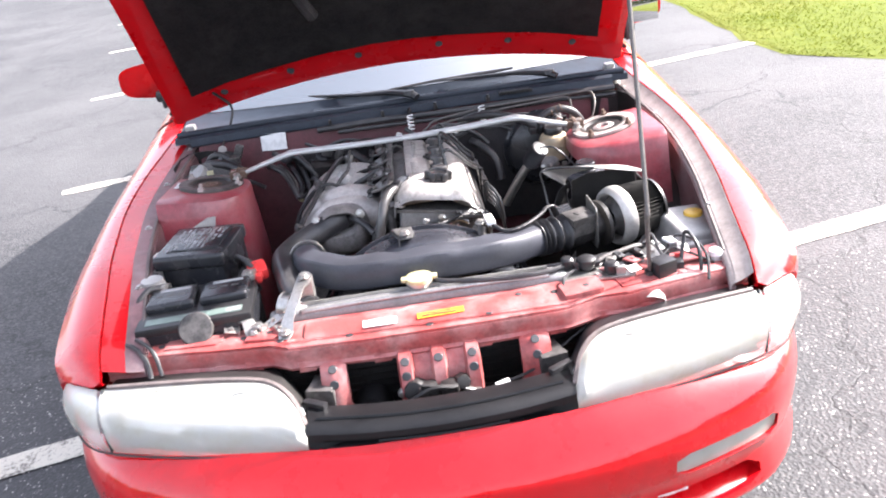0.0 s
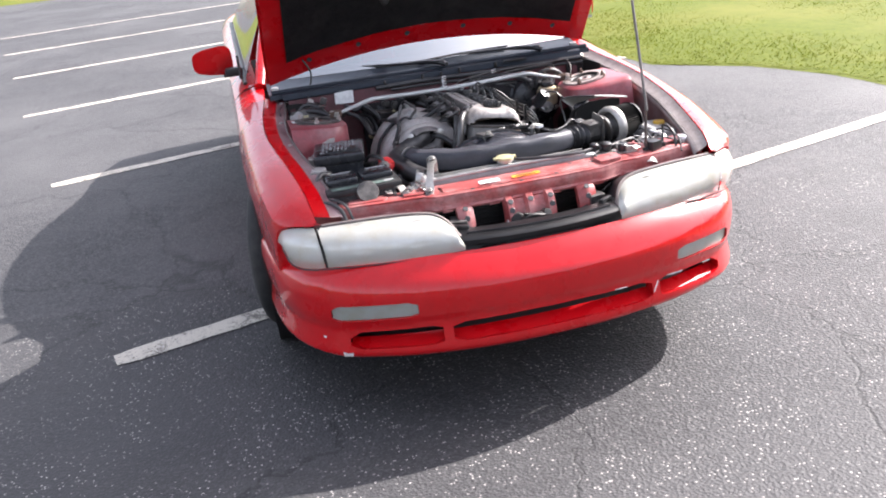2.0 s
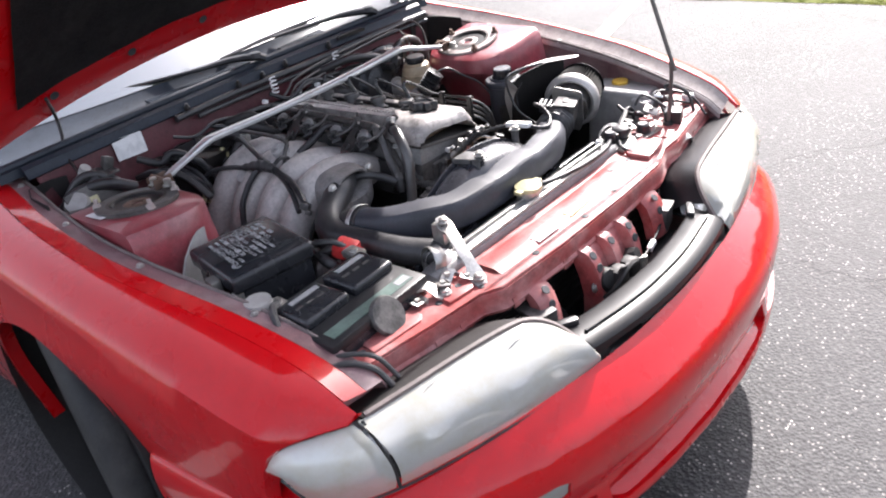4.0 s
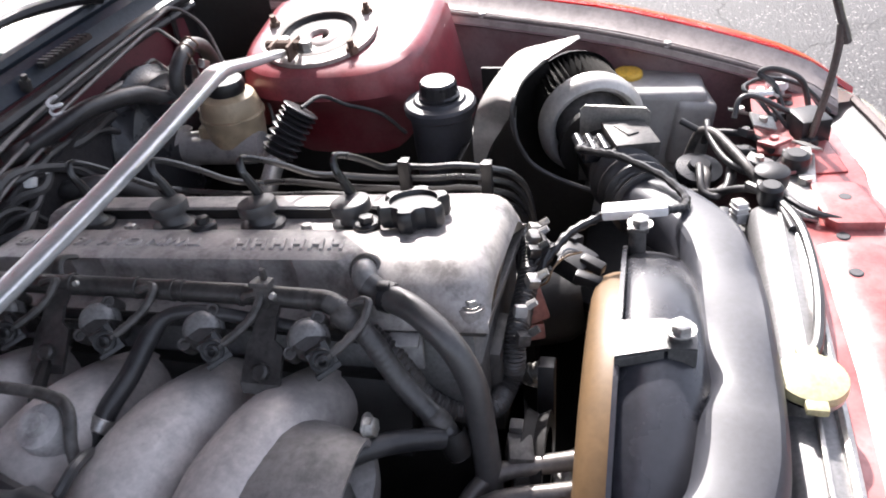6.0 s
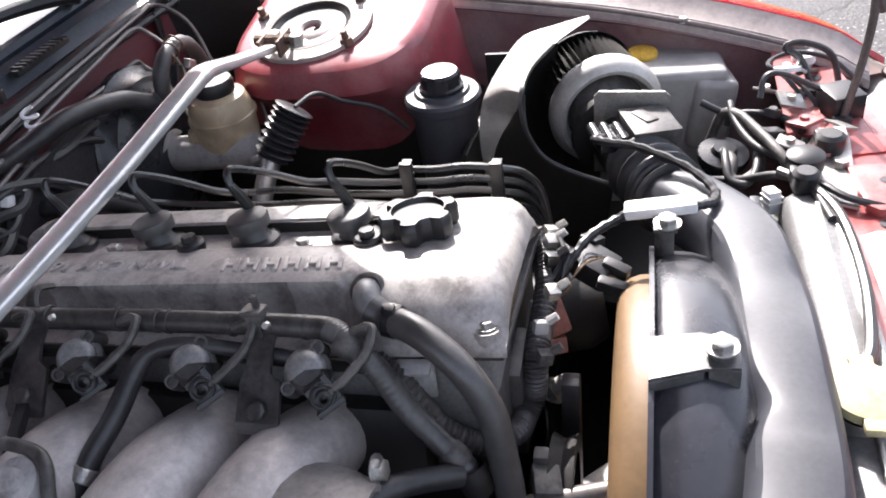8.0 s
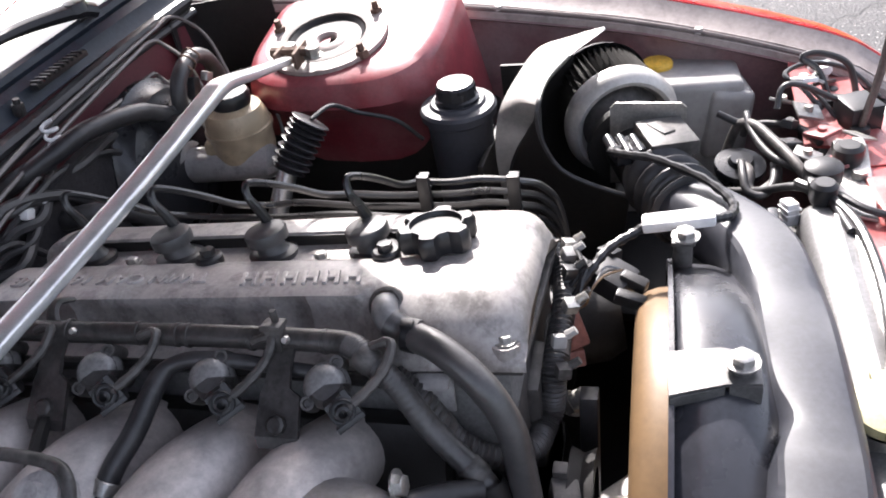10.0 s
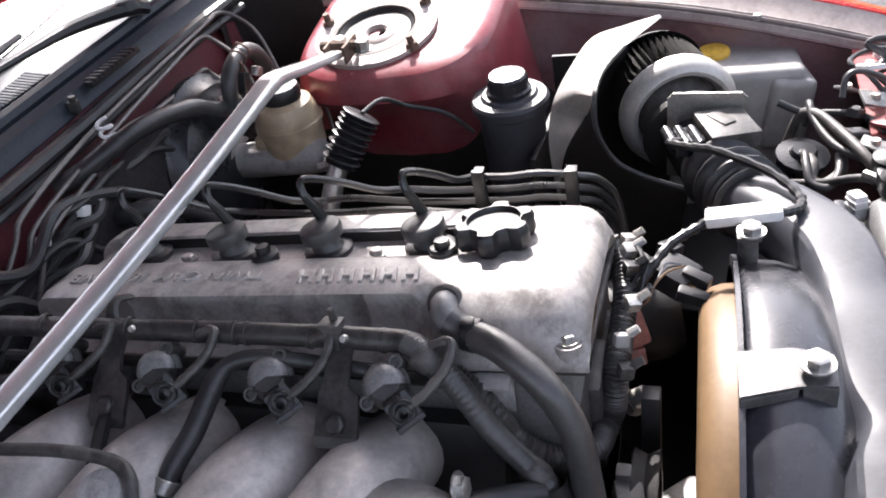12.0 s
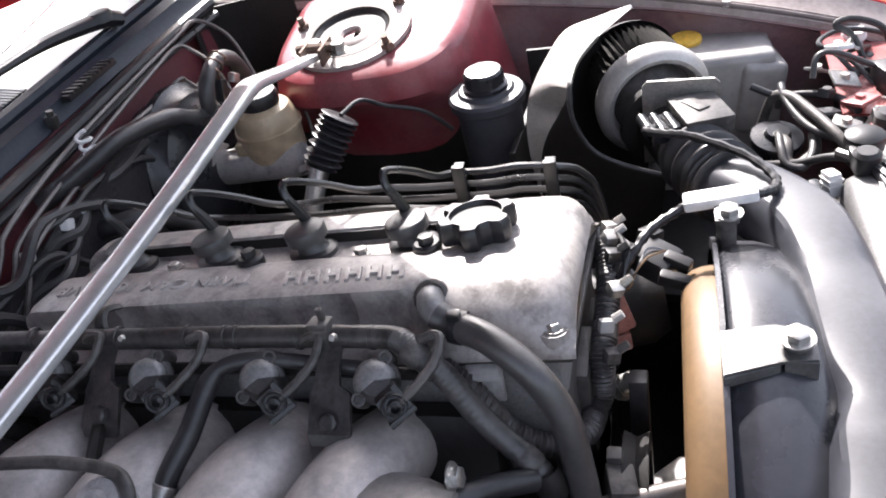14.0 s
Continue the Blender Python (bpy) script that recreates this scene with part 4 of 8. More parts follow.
part("hood_latch", merge(box((0.04, 0.04, 0.06), (-0.02, 0.495, 0.535), 0.012), box((0.036, 0.04, 0.066), (0.022, 0.494, 0.53), 0.01), box((0.09, 0.03, 0.04), (0.004, 0.505, 0.505), 0.006),
                                 sweep([(-0.03, 0.49, 0.48), (-0.02, 0.478, 0.52), (0.02, 0.48, 0.53), (0.06, 0.485, 0.515)], 0.004, 6)), GRIME_SHADE, support, "greasy black hood latch")
part("latch_plate", merge(lathe([(0, 0.014), (0.02, 0.012), (0.026, 0.0), (0.024, -0.02)], axis_to((-0.045, 0.502, 0.548), (-0.2, -1, 0.4)), 9), lathe([(0, 0.012), (0.014, 0.01), (0.018, -0.01)], axis_to((0.048, 0.498, 0.555), (0.2, -1, 0.5)), 8), box((0.07, 0.006, 0.03), (0.0, 0.482, 0.556), 0.002, pose(0, 0, 0, 25, 12, 0)),
                               sweep([(-0.07, 0.492, 0.52), (-0.05, 0.476, 0.545), (-0.01, 0.474, 0.566), (0.03, 0.478, 0.558)], 0.006, 7, 5)), GRIME_SHADE, support, "greasy black latch plate")
part("latch_lever", merge(box((0.03, 0.012, 0.012), (0.062, 0.487, 0.54), 0.003, pose(0, 0, 0, 0, 25, 0)), lathe([(0, 0.012), (0.008, 0.01), (0.009, 0)], axis_to((0.054, 0.487, 0.528), (0, -1, 0.4)), 10), box((0.012, 0.012, 0.03), (0.076, 0.49, 0.525), 0.003)), STEEL, support, "bare metal latch lever")
part("cable_end", box((0.03, 0.012, 0.012), (0.125, 0.5, 0.535), 0.003, pose(0, 0, 0, 0, -10, 10)), WHITE, support, "white cable end")
part("latch_spring", sweep([(0.05 + 0.004 * math.cos(k * 2.1), 0.49 + 0.004 * math.sin(k * 2.1), 0.5 + 0.002 * k) for k in range(20)], 0.0012, 5, 2), STEEL, support)
part("release_cable", sweep([(0.06, 0.49, 0.53), (0.12, 0.5, 0.535), (0.2, 0.52, 0.55), (0.3, 0.58, 0.58), (0.4, 0.62, 0.6)], 0.003, 6), BLACK, support)
part("horn", merge(lathe([(0, 0.05), (0.03, 0.05), (0.04, 0.03), (0.042, 0.0), (0.03, -0.01), (0, -0.01)], axis_to((-0.14, 0.6, 0.47), (0, -1, 0.2)), 20)), BLACK, car)
# condenser behind the grille
cond = part("condenser", box((0.66, 0.02, 0.28), (0, 0.625, 0.44), 0.003), GRIME_SHADE, car, "dark finned condenser")
tube = link_mesh("condenser_tube", box((0.66, 0.026, 0.004), (0, 0, 0), 0), GRIME_SHADE)
for k in range(16):
    again("condenser_tube", tube, pose(0, 0.624, 0.315 + 0.0165 * k), cond)
part("crash_beam", box((1.1, 0.05, 0.1), (0, 0.47, 0.36), 0.01), GRIME_SHADE, car)

# ---- engine bay shell ----
for s in (-1, 1):
    rows, rim, lip = [], [], []
    for j in range(31):
        y = 0.582 + 1.078 * j / 30
        z = smooth_at(EDGE_Z, y)
        xi = smooth_at(EDGE_X, y)
        w, d = (0.032, 0.021) if s > 0 else (0.044, 0.014)
        t = w + 0.012 if s > 0 else 0.08
        lip.append([(s * (xi - 0.0015), y, z - 0.003), (s * (xi - 0.4 * w), y, z - 0.55 * d), (s * (xi - w), y, z - d), (s * (xi - w - 0.003), y, z - d - 0.001)])
        rim.append([(s * (xi - w - 0.0025), y, z - d), (s * (xi - w - 0.01), y, z - d - 0.002), (s * (xi - t), y, z - d - 0.004), (s * (xi - t - 0.003), y, z - d - 0.006), (s * (xi - t - 0.004), y, z - d - 0.014)])
        if s > 0:
            rows.append([(s * (xi - t - 0.004), y, z - d - 0.014), (s * (xi - t + 0.01), y, z - d - 0.022), (s * (xi - 0.03), y, z - 0.07), (s * (xi - 0.034), y, z - 0.12), (s * (xi - 0.055), y, z - 0.22), (s * (xi - 0.1), y, 0.42), (s * (xi - 0.13), y, 0.25)])
        else:
            rows.append([(s * (xi - 0.084), y, z - d - 0.014), (s * (xi - 0.086), y, z - d - 0.026), (s * (xi - 0.086), y, z - 0.08), (s * (xi - 0.087), y, z - 0.1), (s * (xi - 0.09), y, z - 0.2), (s * (xi - 0.1), y, 0.42), (s * (xi - 0.13), y, 0.25)])
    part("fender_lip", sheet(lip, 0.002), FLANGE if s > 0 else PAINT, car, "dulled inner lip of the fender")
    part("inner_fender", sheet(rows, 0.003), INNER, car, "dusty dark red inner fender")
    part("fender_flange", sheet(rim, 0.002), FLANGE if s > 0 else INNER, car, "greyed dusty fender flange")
    part("fender_seal", sweep([(s * (smooth_at(EDGE_X, y) - (0.042 if s > 0 else 0.08)), y, smooth_at(EDGE_Z, y) - (0.024 if s > 0 else 0.018)) for y in (0.66, 0.8, 0.95, 1.1, 1.25, 1.4, 1.55, 1.66)], 0.004, 7, 4), SEAL, car, "greyed rubber edge seal")
    bolt = bolt_mesh(0.006, 0.006)
    for y in (0.82, 1.1, 1.36, 1.6):
        again("bolt", bolt, pose(s * (smooth_at(EDGE_X, y) - (0.038 if s > 0 else 0.064)), y, smooth_at(EDGE_Z, y) - (0.0245 if s > 0 else 0.0175)), car)

    # strut tower
    rows = []
    for z, rx, ry, cx in ((0.30, 0.235, 0.21, 0.66), (0.45, 0.222, 0.195, 0.65), (0.58, 0.208, 0.18, 0.64), (0.67, 0.194, 0.163, 0.63), (0.72, 0.182, 0.15, 0.62), (0.748, 0.172, 0.142, 0.61), (0.759, 0.16, 0.134, 0.6), (0.764, 0.142, 0.12, 0.59), (0.7645, 0.02, 0.02, 0.545)):
        ring = []
        for k in range(40):
            a = 2 * math.pi * k / 40
            c, d = math.cos(a), math.sin(a)
            e = 0.62
            if s > 0 and z < 0.72:
                rx = 0.182 - 0.055 * min(1.0, (0.72 - z) / 0.07)
            x, y = min(0.665 if s > 0 else 0.65, cx - rx * math.copysign(abs(c) ** e, c)), 1.288 + ry * math.copysign(abs(d) ** e, d)
            lean = ((0.1 if s < 0 else 0.13) * (x - 0.54) - (0.09 if s < 0 else 0.03) * (y - 1.31)) * max(0.0, min(1.0, (z - 0.67) / 0.08))
            ring.append((s * x, y, z + lean))
        rows.append(ring)
    tower = part("strut_tower", sheet(rows, closed=True), BAYPAINT, car, "dark red strut tower")
    m = axis_to((s * 0.54, 1.31, 0.766), (-0.17, 0.02, 1) if s > 0 else (0.1, 0.09, 1))
    part("strut_mount", lathe([(0.03, -0.012), (0.034, -0.004), (0.05, -0.004), (0.056, 0.008), (0.062, 0.008), (0.066, 0.002), (0.084, 0.003), (0.086, 0.0), (0.085, -0.004)], m, 36), MOUNT, tower, "metal strut mount ring")
    part("strut_bearing", lathe([(0.012, -0.006), (0.0125, 0.001), (0.016, 0.004), (0.026, 0.003), (0.03, 0.0005)], m, 24), FLANGE if s > 0 else RUST, tower, "strut bearing with a dark centre")
    part("strut_cup", lathe([(0.026, 0.001), (0.034, 0.0012), (0.048, 0.0012), (0.0535, 0.006)], m, 28), GRIME_SHADE, tower, "dark rubber strut cup")
    part("strut_nut", lathe([(0, -0.006), (0.009, -0.006), (0.012, -0.011)], m, 12), GRIME_SHADE, tower)
    stud = link_mesh("stud", merge(lathe([(0, 0.02), (0.0045, 0.02), (0.005, 0.0)], seg=10), lathe([(0, 0.01), (0.0085, 0.01), (0.0105, 0.0)], seg=6)), RUST if s > 0 else FLANGE)
    for a in ((50, 170, -30) if s > 0 else (130, 10, 210)):
        again("stud", stud, m @ pose(0.08 * math.cos(radians(a)), 0.08 * math.sin(radians(a)), 0.003), tower)
part("tower_label", box((0.026, 0.06, 0.001), (-0.622, 1.316, 0.7755), 0, pose(0, 0, 0, -5, 6, 2)), WHITE, car, "pale blue-white sticker")

# added near-black panels stand in for the deep shade behind the towers
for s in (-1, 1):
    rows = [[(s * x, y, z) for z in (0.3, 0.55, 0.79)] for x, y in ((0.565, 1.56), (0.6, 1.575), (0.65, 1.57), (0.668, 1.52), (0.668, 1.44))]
    part("corner_shade", sheet(rows, 0.003), GRIME_SHADE, car, "near-black panel standing in for shade behind the strut tower")

# firewall and cowl
rows = []
for i in range(25):
    x = -0.62 + 1.24 * i / 24
    c = 0.02 * (1 - (x / 0.62) ** 2)
    rows.append([(x, 1.52 + c, 0.3), (x, 1.55 + c, 0.6), (x, 1.565 + c, 0.7), (x, 1.575 + c, 0.775), (x, 1.585 + c, 0.812), (x, 1.6 + c, 0.822)])
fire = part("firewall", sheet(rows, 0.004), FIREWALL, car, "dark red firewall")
part("placard", box((0.076, 0.0015, 0.05), (-0.396, 1.578, 0.786), 0, pose(0, 0, 0, -12, 2, -2)), WHITE, fire, "blank white paper label")
rows = []
for i in range(33):
    x = -0.69 + 1.38 * i / 32
    q = 1 - (x / 0.69) ** 2
    b = 0.02 * q
    end = 1.82 - 0.137 * q
    rows.append([(x, 1.595 + b, 0.812), (x, 1.6 + b, 0.83), (x, 1.612 + b, 0.834), (x, 1.63 + b, 0.828)]
                + [(x, 1.63 + b + (end - 1.63 - b) * k, 0.828 + (0.02 + 0.014 * q) * k ** 1.3 - 0.006 * math.sin(math.pi * k)) for k in (0.2, 0.4, 0.6, 0.8, 1.0)])
cowl = part("cowl_panel", sheet(rows, 0.003), COWL, car, "weathered black cowl panel with fine slats")
slat = link_mesh("slat", box((0.0045, 1.0, 0.003), (0, 0, 0), 0), COWL)
for i in range(96):
    x = -0.33 + 0.0068 * i
    if 0.105 < x < 0.15 or x < -0.27:
        continue
    q = 1 - (x / 0.69) ** 2
    front = 1.634 + 0.02 * q
    end = 1.82 - 0.137 * q
    again("slat", slat, pose(x, front + (end - front) * 0.46, 0.833 + 0.006 * q, 8, 0, 0) @ Matrix.Diagonal((1, (end - front) * 0.8, 1, 1)), cowl)
part("clip_strip", merge(box((0.1, 0.012, 0.008), (0.345, 1.581, 0.828), 0.002, pose(0, 0, 0, 0, 0, -3)), *[box((0.004, 0.016, 0.004), (0.302 + 0.009 * k, 1.583 - 0.0005 * k, 0.8325), 0.0005) for k in range(10)]), BLACK, cowl, "black toothed clip strip")
part("cowl_seal", sweep([(x, 1.607 + 0.018 * (1 - (x / 0.69) ** 2), 0.838) for x in (-0.68, -0.5, -0.25, 0, 0.25, 0.5, 0.68)], 0.01, 8, 6), COWL, cowl, "black rubber hood seal")
rows = []
for i in range(21):
    x = -0.64 + 1.28 * i / 20
    c = 0.02 * (1 - (x / 0.64) ** 2)
    rows.append([(x, 1.592 + c, 0.832), (x, 1.582 + c, 0.826), (x, 1.578 + c, 0.812), (x, 1.572 + c, 0.806)])
part("cowl_front_lip", sheet(rows, 0.004), COWL, cowl, "black plastic cowl lip")
for k, (z, r, x0) in enumerate(((0.8, 0.009, -0.26), (0.784, 0.006, -0.2))):
    part("firewall_hose", sweep([(x0 + (0.64 - x0) * q, 1.566 - 0.004 * k + 0.016 * (1 - (x0 + (0.64 - x0) * q) ** 2 / 0.36), z + 0.003 * math.sin(9 * q + k)) for q in (0, 0.2, 0.4, 0.6, 0.8, 1.0)], r, 8, 6), RUBBER, fire, "black hose along the firewall")
for k, (xe, ze) in enumerate(((0.555, 0.806), (0.485, 0.8), (0.45, 0.768))):
    part("brake_pipe", sweep([(-0.05 + 0.03 * k, 1.555 - 0.012 * k, 0.68), (0.06, 1.548 - 0.01 * k, 0.762 - 0.014 * k), (0.1, 1.548 - 0.01 * k, 0.786 - 0.012 * k), (0.26, 1.55 - 0.01 * k, 0.802 - 0.012 * k), (xe - 0.05, 1.552 - 0.008 * k, ze - 0.001), (xe, 1.55 - 0.008 * k, ze), (xe + 0.012, 1.53, ze - 0.012), (xe + 0.006, 1.5, ze - 0.04), (xe - 0.03, 1.46, 0.7)], 0.003, 6, 6), PIPE, fire, "thin steel brake pipe")
rows = []
for i in range(29):
    x = -0.34 + 0.82 * i / 28
    c = 0.02 * (1 - (x / 0.62) ** 2)
    rows.append([(x, 1.535 + c - 0.012 + 0.012 * noise.noise((x * 7, k * 1.3, 6)), z + 0.012 * noise.noise((x * 6, 0, 9)) * (k == 0)) for k, z in enumerate((0.752, 0.735, 0.7, 0.65, 0.58, 0.45))])
part("insulation_mat", sheet(rows, 0.01), LINER, fire, "black sound insulation mat")
for k, (x0, z0) in enumerate(((-0.16, 0.72), (-0.1, 0.715), (0.2, 0.7))):
    part("heater_hose", sweep([(x0, 1.55, z0), (x0 - 0.004, 1.515, z0 + 0.012), (x0 + 0.02, 1.485, z0 + 0.004), (x0 + 0.05, 1.46, z0 - 0.03), (x0 + 0.06, 1.44, z0 - 0.09)], 0.0125, 12, 6), RUBBER, fire, "black heater hose")
for k in range(6):
    x0 = -0.3 + 0.1 * k
    part("bulkhead_wire", sweep([(x0, 1.545, 0.775 - 0.01 * (k % 3)), (x0 + 0.05, 1.528, 0.76 - 0.012 * (k % 2)), (x0 + 0.12, 1.532, 0.772 - 0.014 * (k % 3)), (x0 + 0.2, 1.525, 0.75 - 0.01 * k / 3), (x0 + 0.24, 1.52, 0.7)], 0.0045 + 0.002 * (k % 2), 7, 6), RUBBER, fire, "black bulkhead wiring")
part("fuse_lead", merge(box((0.03, 0.02, 0.02), (-0.24, 1.525, 0.745), 0.003, pose(0, 0, 0, 10, 15, 10)), box((0.02, 0.02, 0.03), (-0.205, 1.52, 0.735), 0.003, pose(0, 0, 0, 0, 25, 10))), DUSTY, fire, "grey wiring joint")
for cx, cy, cz in ((0.232, 1.53, 0.79), (0.02, 1.545, 0.79)):
    coil = [(cx + 0.0085 * math.cos(a * 1.05), cy + 0.007 * math.sin(a * 1.05), cz + 0.024 - 0.0018 * a) for a in range(27)]
    part("coiled_wire", sweep(coil, 0.0022, 6, 3), WHITE, fire, "white coiled wire")
for x, y, z in ((0.18, 1.53, 0.75), (0.148, 1.53, 0.75), (0.09, 1.54, 0.752), (-0.02, 1.545, 0.76)):
    part("pale_clip", box((0.016, 0.01, 0.012), (x, y, z), 0.002, pose(0, 0, 0, 10, 25, 12)), WHITE, fire, "pale plastic clip")
for k in range(4):
    part("loom_branch", sweep([(0.24 - 0.02 * k, 1.55, 0.77 - 0.012 * k), (0.19 - 0.03 * k, 1.53 - 0.006 * k, 0.745 - 0.008 * k), (0.15 - 0.03 * k, 1.535, 0.752 - 0.012 * k), (0.08 - 0.03 * k, 1.54, 0.73 - 0.016 * k), (-0.02 - 0.03 * k, 1.535, 0.7 - 0.014 * k)], 0.0045 + 0.002 * (k % 2), 7, 6), RUBBER, fire, "black taped wiring branch")
clip = link_mesh("clip", merge(box((0.01, 0.012, 0.016), (0, 0, 0), 0.002), lathe([(0, 0.014), (0.004, 0.014), (0.005, 0.004)], seg=8)), RAIL)
for x, z in ((-0.22, 0.812), (-0.06, 0.815), (0.1, 0.818), (0.26, 0.818), (0.02, 0.812)):
    again("clip", clip, pose(x, 1.585, z, 10, 0, 8), fire)

# floor of the bay
rows = [[(x, y, 0.24 + 0.02 * noise.noise((x * 5, y * 5, 0))) for x in np.linspace(-0.62, 0.62, 9)] for y in np.linspace(0.5, 1.6, 9)]
part("undertray", sheet(rows, 0.004), GRIME_SHADE, car)

# windshield, roof and glass
def shield_point(u, v):
    """Windshield: u from -1 to 1 across, v from 0 at the cowl to 1 at the roof."""
    half = 0.69 + (0.52 - 0.69) * v
    x = half * u
    y = 1.82 - 0.137 * (1 - u * u) + v * (0.705 + 0.027 * (1 - u * u))
    z = 0.85 + 0.014 * (1 - u * u) + v * (0.37 + 0.03 * (1 - u * u)) + 0.05 * math.sin(math.pi * v) * 0.5
    return Vector((x, y, z))


rows = [[shield_point(-1 + 2 * i / 24, j / 12) for i in range(25)] for j in range(13)]
part("windshield", sheet(rows), GLASS, car, "windshield glass with sky reflected in it")
for s in (-1, 1):
    part("a_pillar", sweep([shield_point(s, -0.02) + Vector((s * 0.02, 0.01, -0.01)), shield_point(s, 0.3) + Vector((s * 0.02, 0.01, 0.004)), shield_point(s, 0.7) + Vector((s * 0.02, 0.01, 0.004)), shield_point(s, 1.0) + Vector((s * 0.015, 0.01, 0.004)),
                            (s * 0.53, 2.9, 1.27), (s * 0.53, 3.4, 1.24), (s * 0.58, 3.9, 1.08), (s * 0.64, 4.25, 0.95)], 0.028, 10, 6), PAINT, car, "red roof pillar")
    part("glass_seal", sweep([shield_point(s * 0.985, v) + Vector((0, -0.003, 0.004)) for v in (0, 0.3, 0.6, 1.0)], 0.008, 6), BLACK, car)
    rows = []
    for j in range(21):
        y = 1.95 + 1.75 * j / 20
        zb = smooth_at(HOOD_Z, y) - 0.012
        xb = smooth_at(WIDE, y) - 0.075
        t = min(1, (y - 1.95) / 0.62)
        t2 = min(1, max(0, (3.9 - y) / 0.5))
        zt = zb + 0.02 + (1.25 - zb - 0.03) * min(t, t2)
        xt = xb + (0.545 - xb) * min(t, t2)
        rows.append([(s * (xb + (xt - xb) * k / 4), y, zb + (zt - zb) * k / 4) for k in range(5)])
    side = part("side_window", sheet(rows), SIDEGLASS, car, "side window glass")
    part("window_seal", sweep([(s * (smooth_at(WIDE, y) - 0.07), y, smooth_at(HOOD_Z, y) - 0.008) for y in (1.93, 2.3, 2.8, 3.2, 3.7)], 0.01, 6, 4), BLACK, car, "black window sill seal")
    # mirror
    tri = slab([(0, 0), (0.14, 0), (0.02, 0.1)], -0.006, 0.006, 0.002)
    tri.transform(Matrix.Translation((s * 0.785, 1.92, 0.86)) @ Matrix(((0, 0, s, 0), (1, 0, 0, 0), (0, 1, 0, 0), (0, 0, 0, 1))))
    part("mirror_base", tri, BLACK, car, "black mirror sail panel")
    bm = bmesh.new()
    bmesh.ops.create_uvsphere(bm, u_segments=28, v_segments=18, radius=1)
    for v in bm.verts:
        c = v.co
        e = 0.55
        c.x, c.y, c.z = (math.copysign(abs(q) ** e, q) for q in (c.x, c.y, c.z))
        k = 1 - 0.18 * c.x
        v.co = Vector((s * (0.895 + 0.088 * c.x), 2.11 + 0.062 * c.y * k + 0.03 * c.x, 0.92 + 0.06 * c.z * k))
        if c.y > 0.55:
            v.co.y = 2.11 + 0.055 + 0.03 * c.x
    mirror = part("wing_mirror", bm, PAINT, car, "red wing mirror housing")
    part("mirror_arm", box((0.08, 0.05, 0.04), (s * 0.81, 2.08, 0.872), 0.014), BLACK, mirror)
    part("mirror_glass", box((0.14, 0.003, 0.076), (s * 0.9, 2.169, 0.905), 0.001, pose(0, 0, 0, 0, 0, s * 10)), MIRROR, mirror)

rows = [[(0.54 * (-1 + 2 * i / 12), 2.5 + 1.0 * j / 8, 1.235 + 0.045 * (1 - (-1 + 2 * i / 12) ** 2) + 0.02 * math.sin(math.pi * j / 8)) for i in range(13)] for j in range(9)]
part("roof", sheet(rows, 0.01), PAINT, car, "red roof")
rows = [[((0.54 + 0.1 * j / 8) * (-1 + 2 * i / 10), 3.5 + 0.72 * j / 8, 1.24 - 0.31 * j / 8 + 0.04 * (1 - (-1 + 2 * i / 10) ** 2)) for i in range(11)] for j in range(9)]
part("rear_window", sheet(rows), GLASS, car)
rows = [[((0.72 - 0.04 * j / 6) * (-1 + 2 * i / 10), 4.2 + 0.52 * j / 6, 0.92 - 0.03 * (j / 6) ** 2 + 0.03 * (1 - (-1 + 2 * i / 10) ** 2)) for i in range(11)] for j in range(7)]
part("boot_lid", sheet(rows, 0.01), PAINT, car)
rows = [[(0.72 * (-1 + 2 * i / 10), 4.72 + 0.05 * (1 - (-1 + 2 * i / 10) ** 2) + 0.03 * math.sin(math.pi * j / 6), 0.9 - 0.62 * j / 6) for i in range(11)] for j in range(7)]
part("rear_bumper", sheet(rows, 0.01), PAINT, car)
rows = [[(x, y, z) for x in (-0.62, 0, 0.62)] for y, z in ((1.75, 0.78), (2.0, 0.8), (2.25, 0.8), (2.3, 0.45), (4.5, 0.4))]
part("dashboard", sheet(rows, 0.01), CLOTH, car, "dark dashboard")
for s in (-1, 1):
    part("seat", merge(box((0.46, 0.16, 0.62), (s * 0.33, 3.0, 0.72), 0.06, pose(0, 0, 0, -16, 0, 0), 3), box((0.24, 0.1, 0.16), (s * 0.33, 3.1, 1.09), 0.04, None, 3)), CLOTH, car)
part("body_floor", box((1.5, 3.9, 0.05), (0, 2.7, 0.22), 0.01), GRIME_SHADE, car)

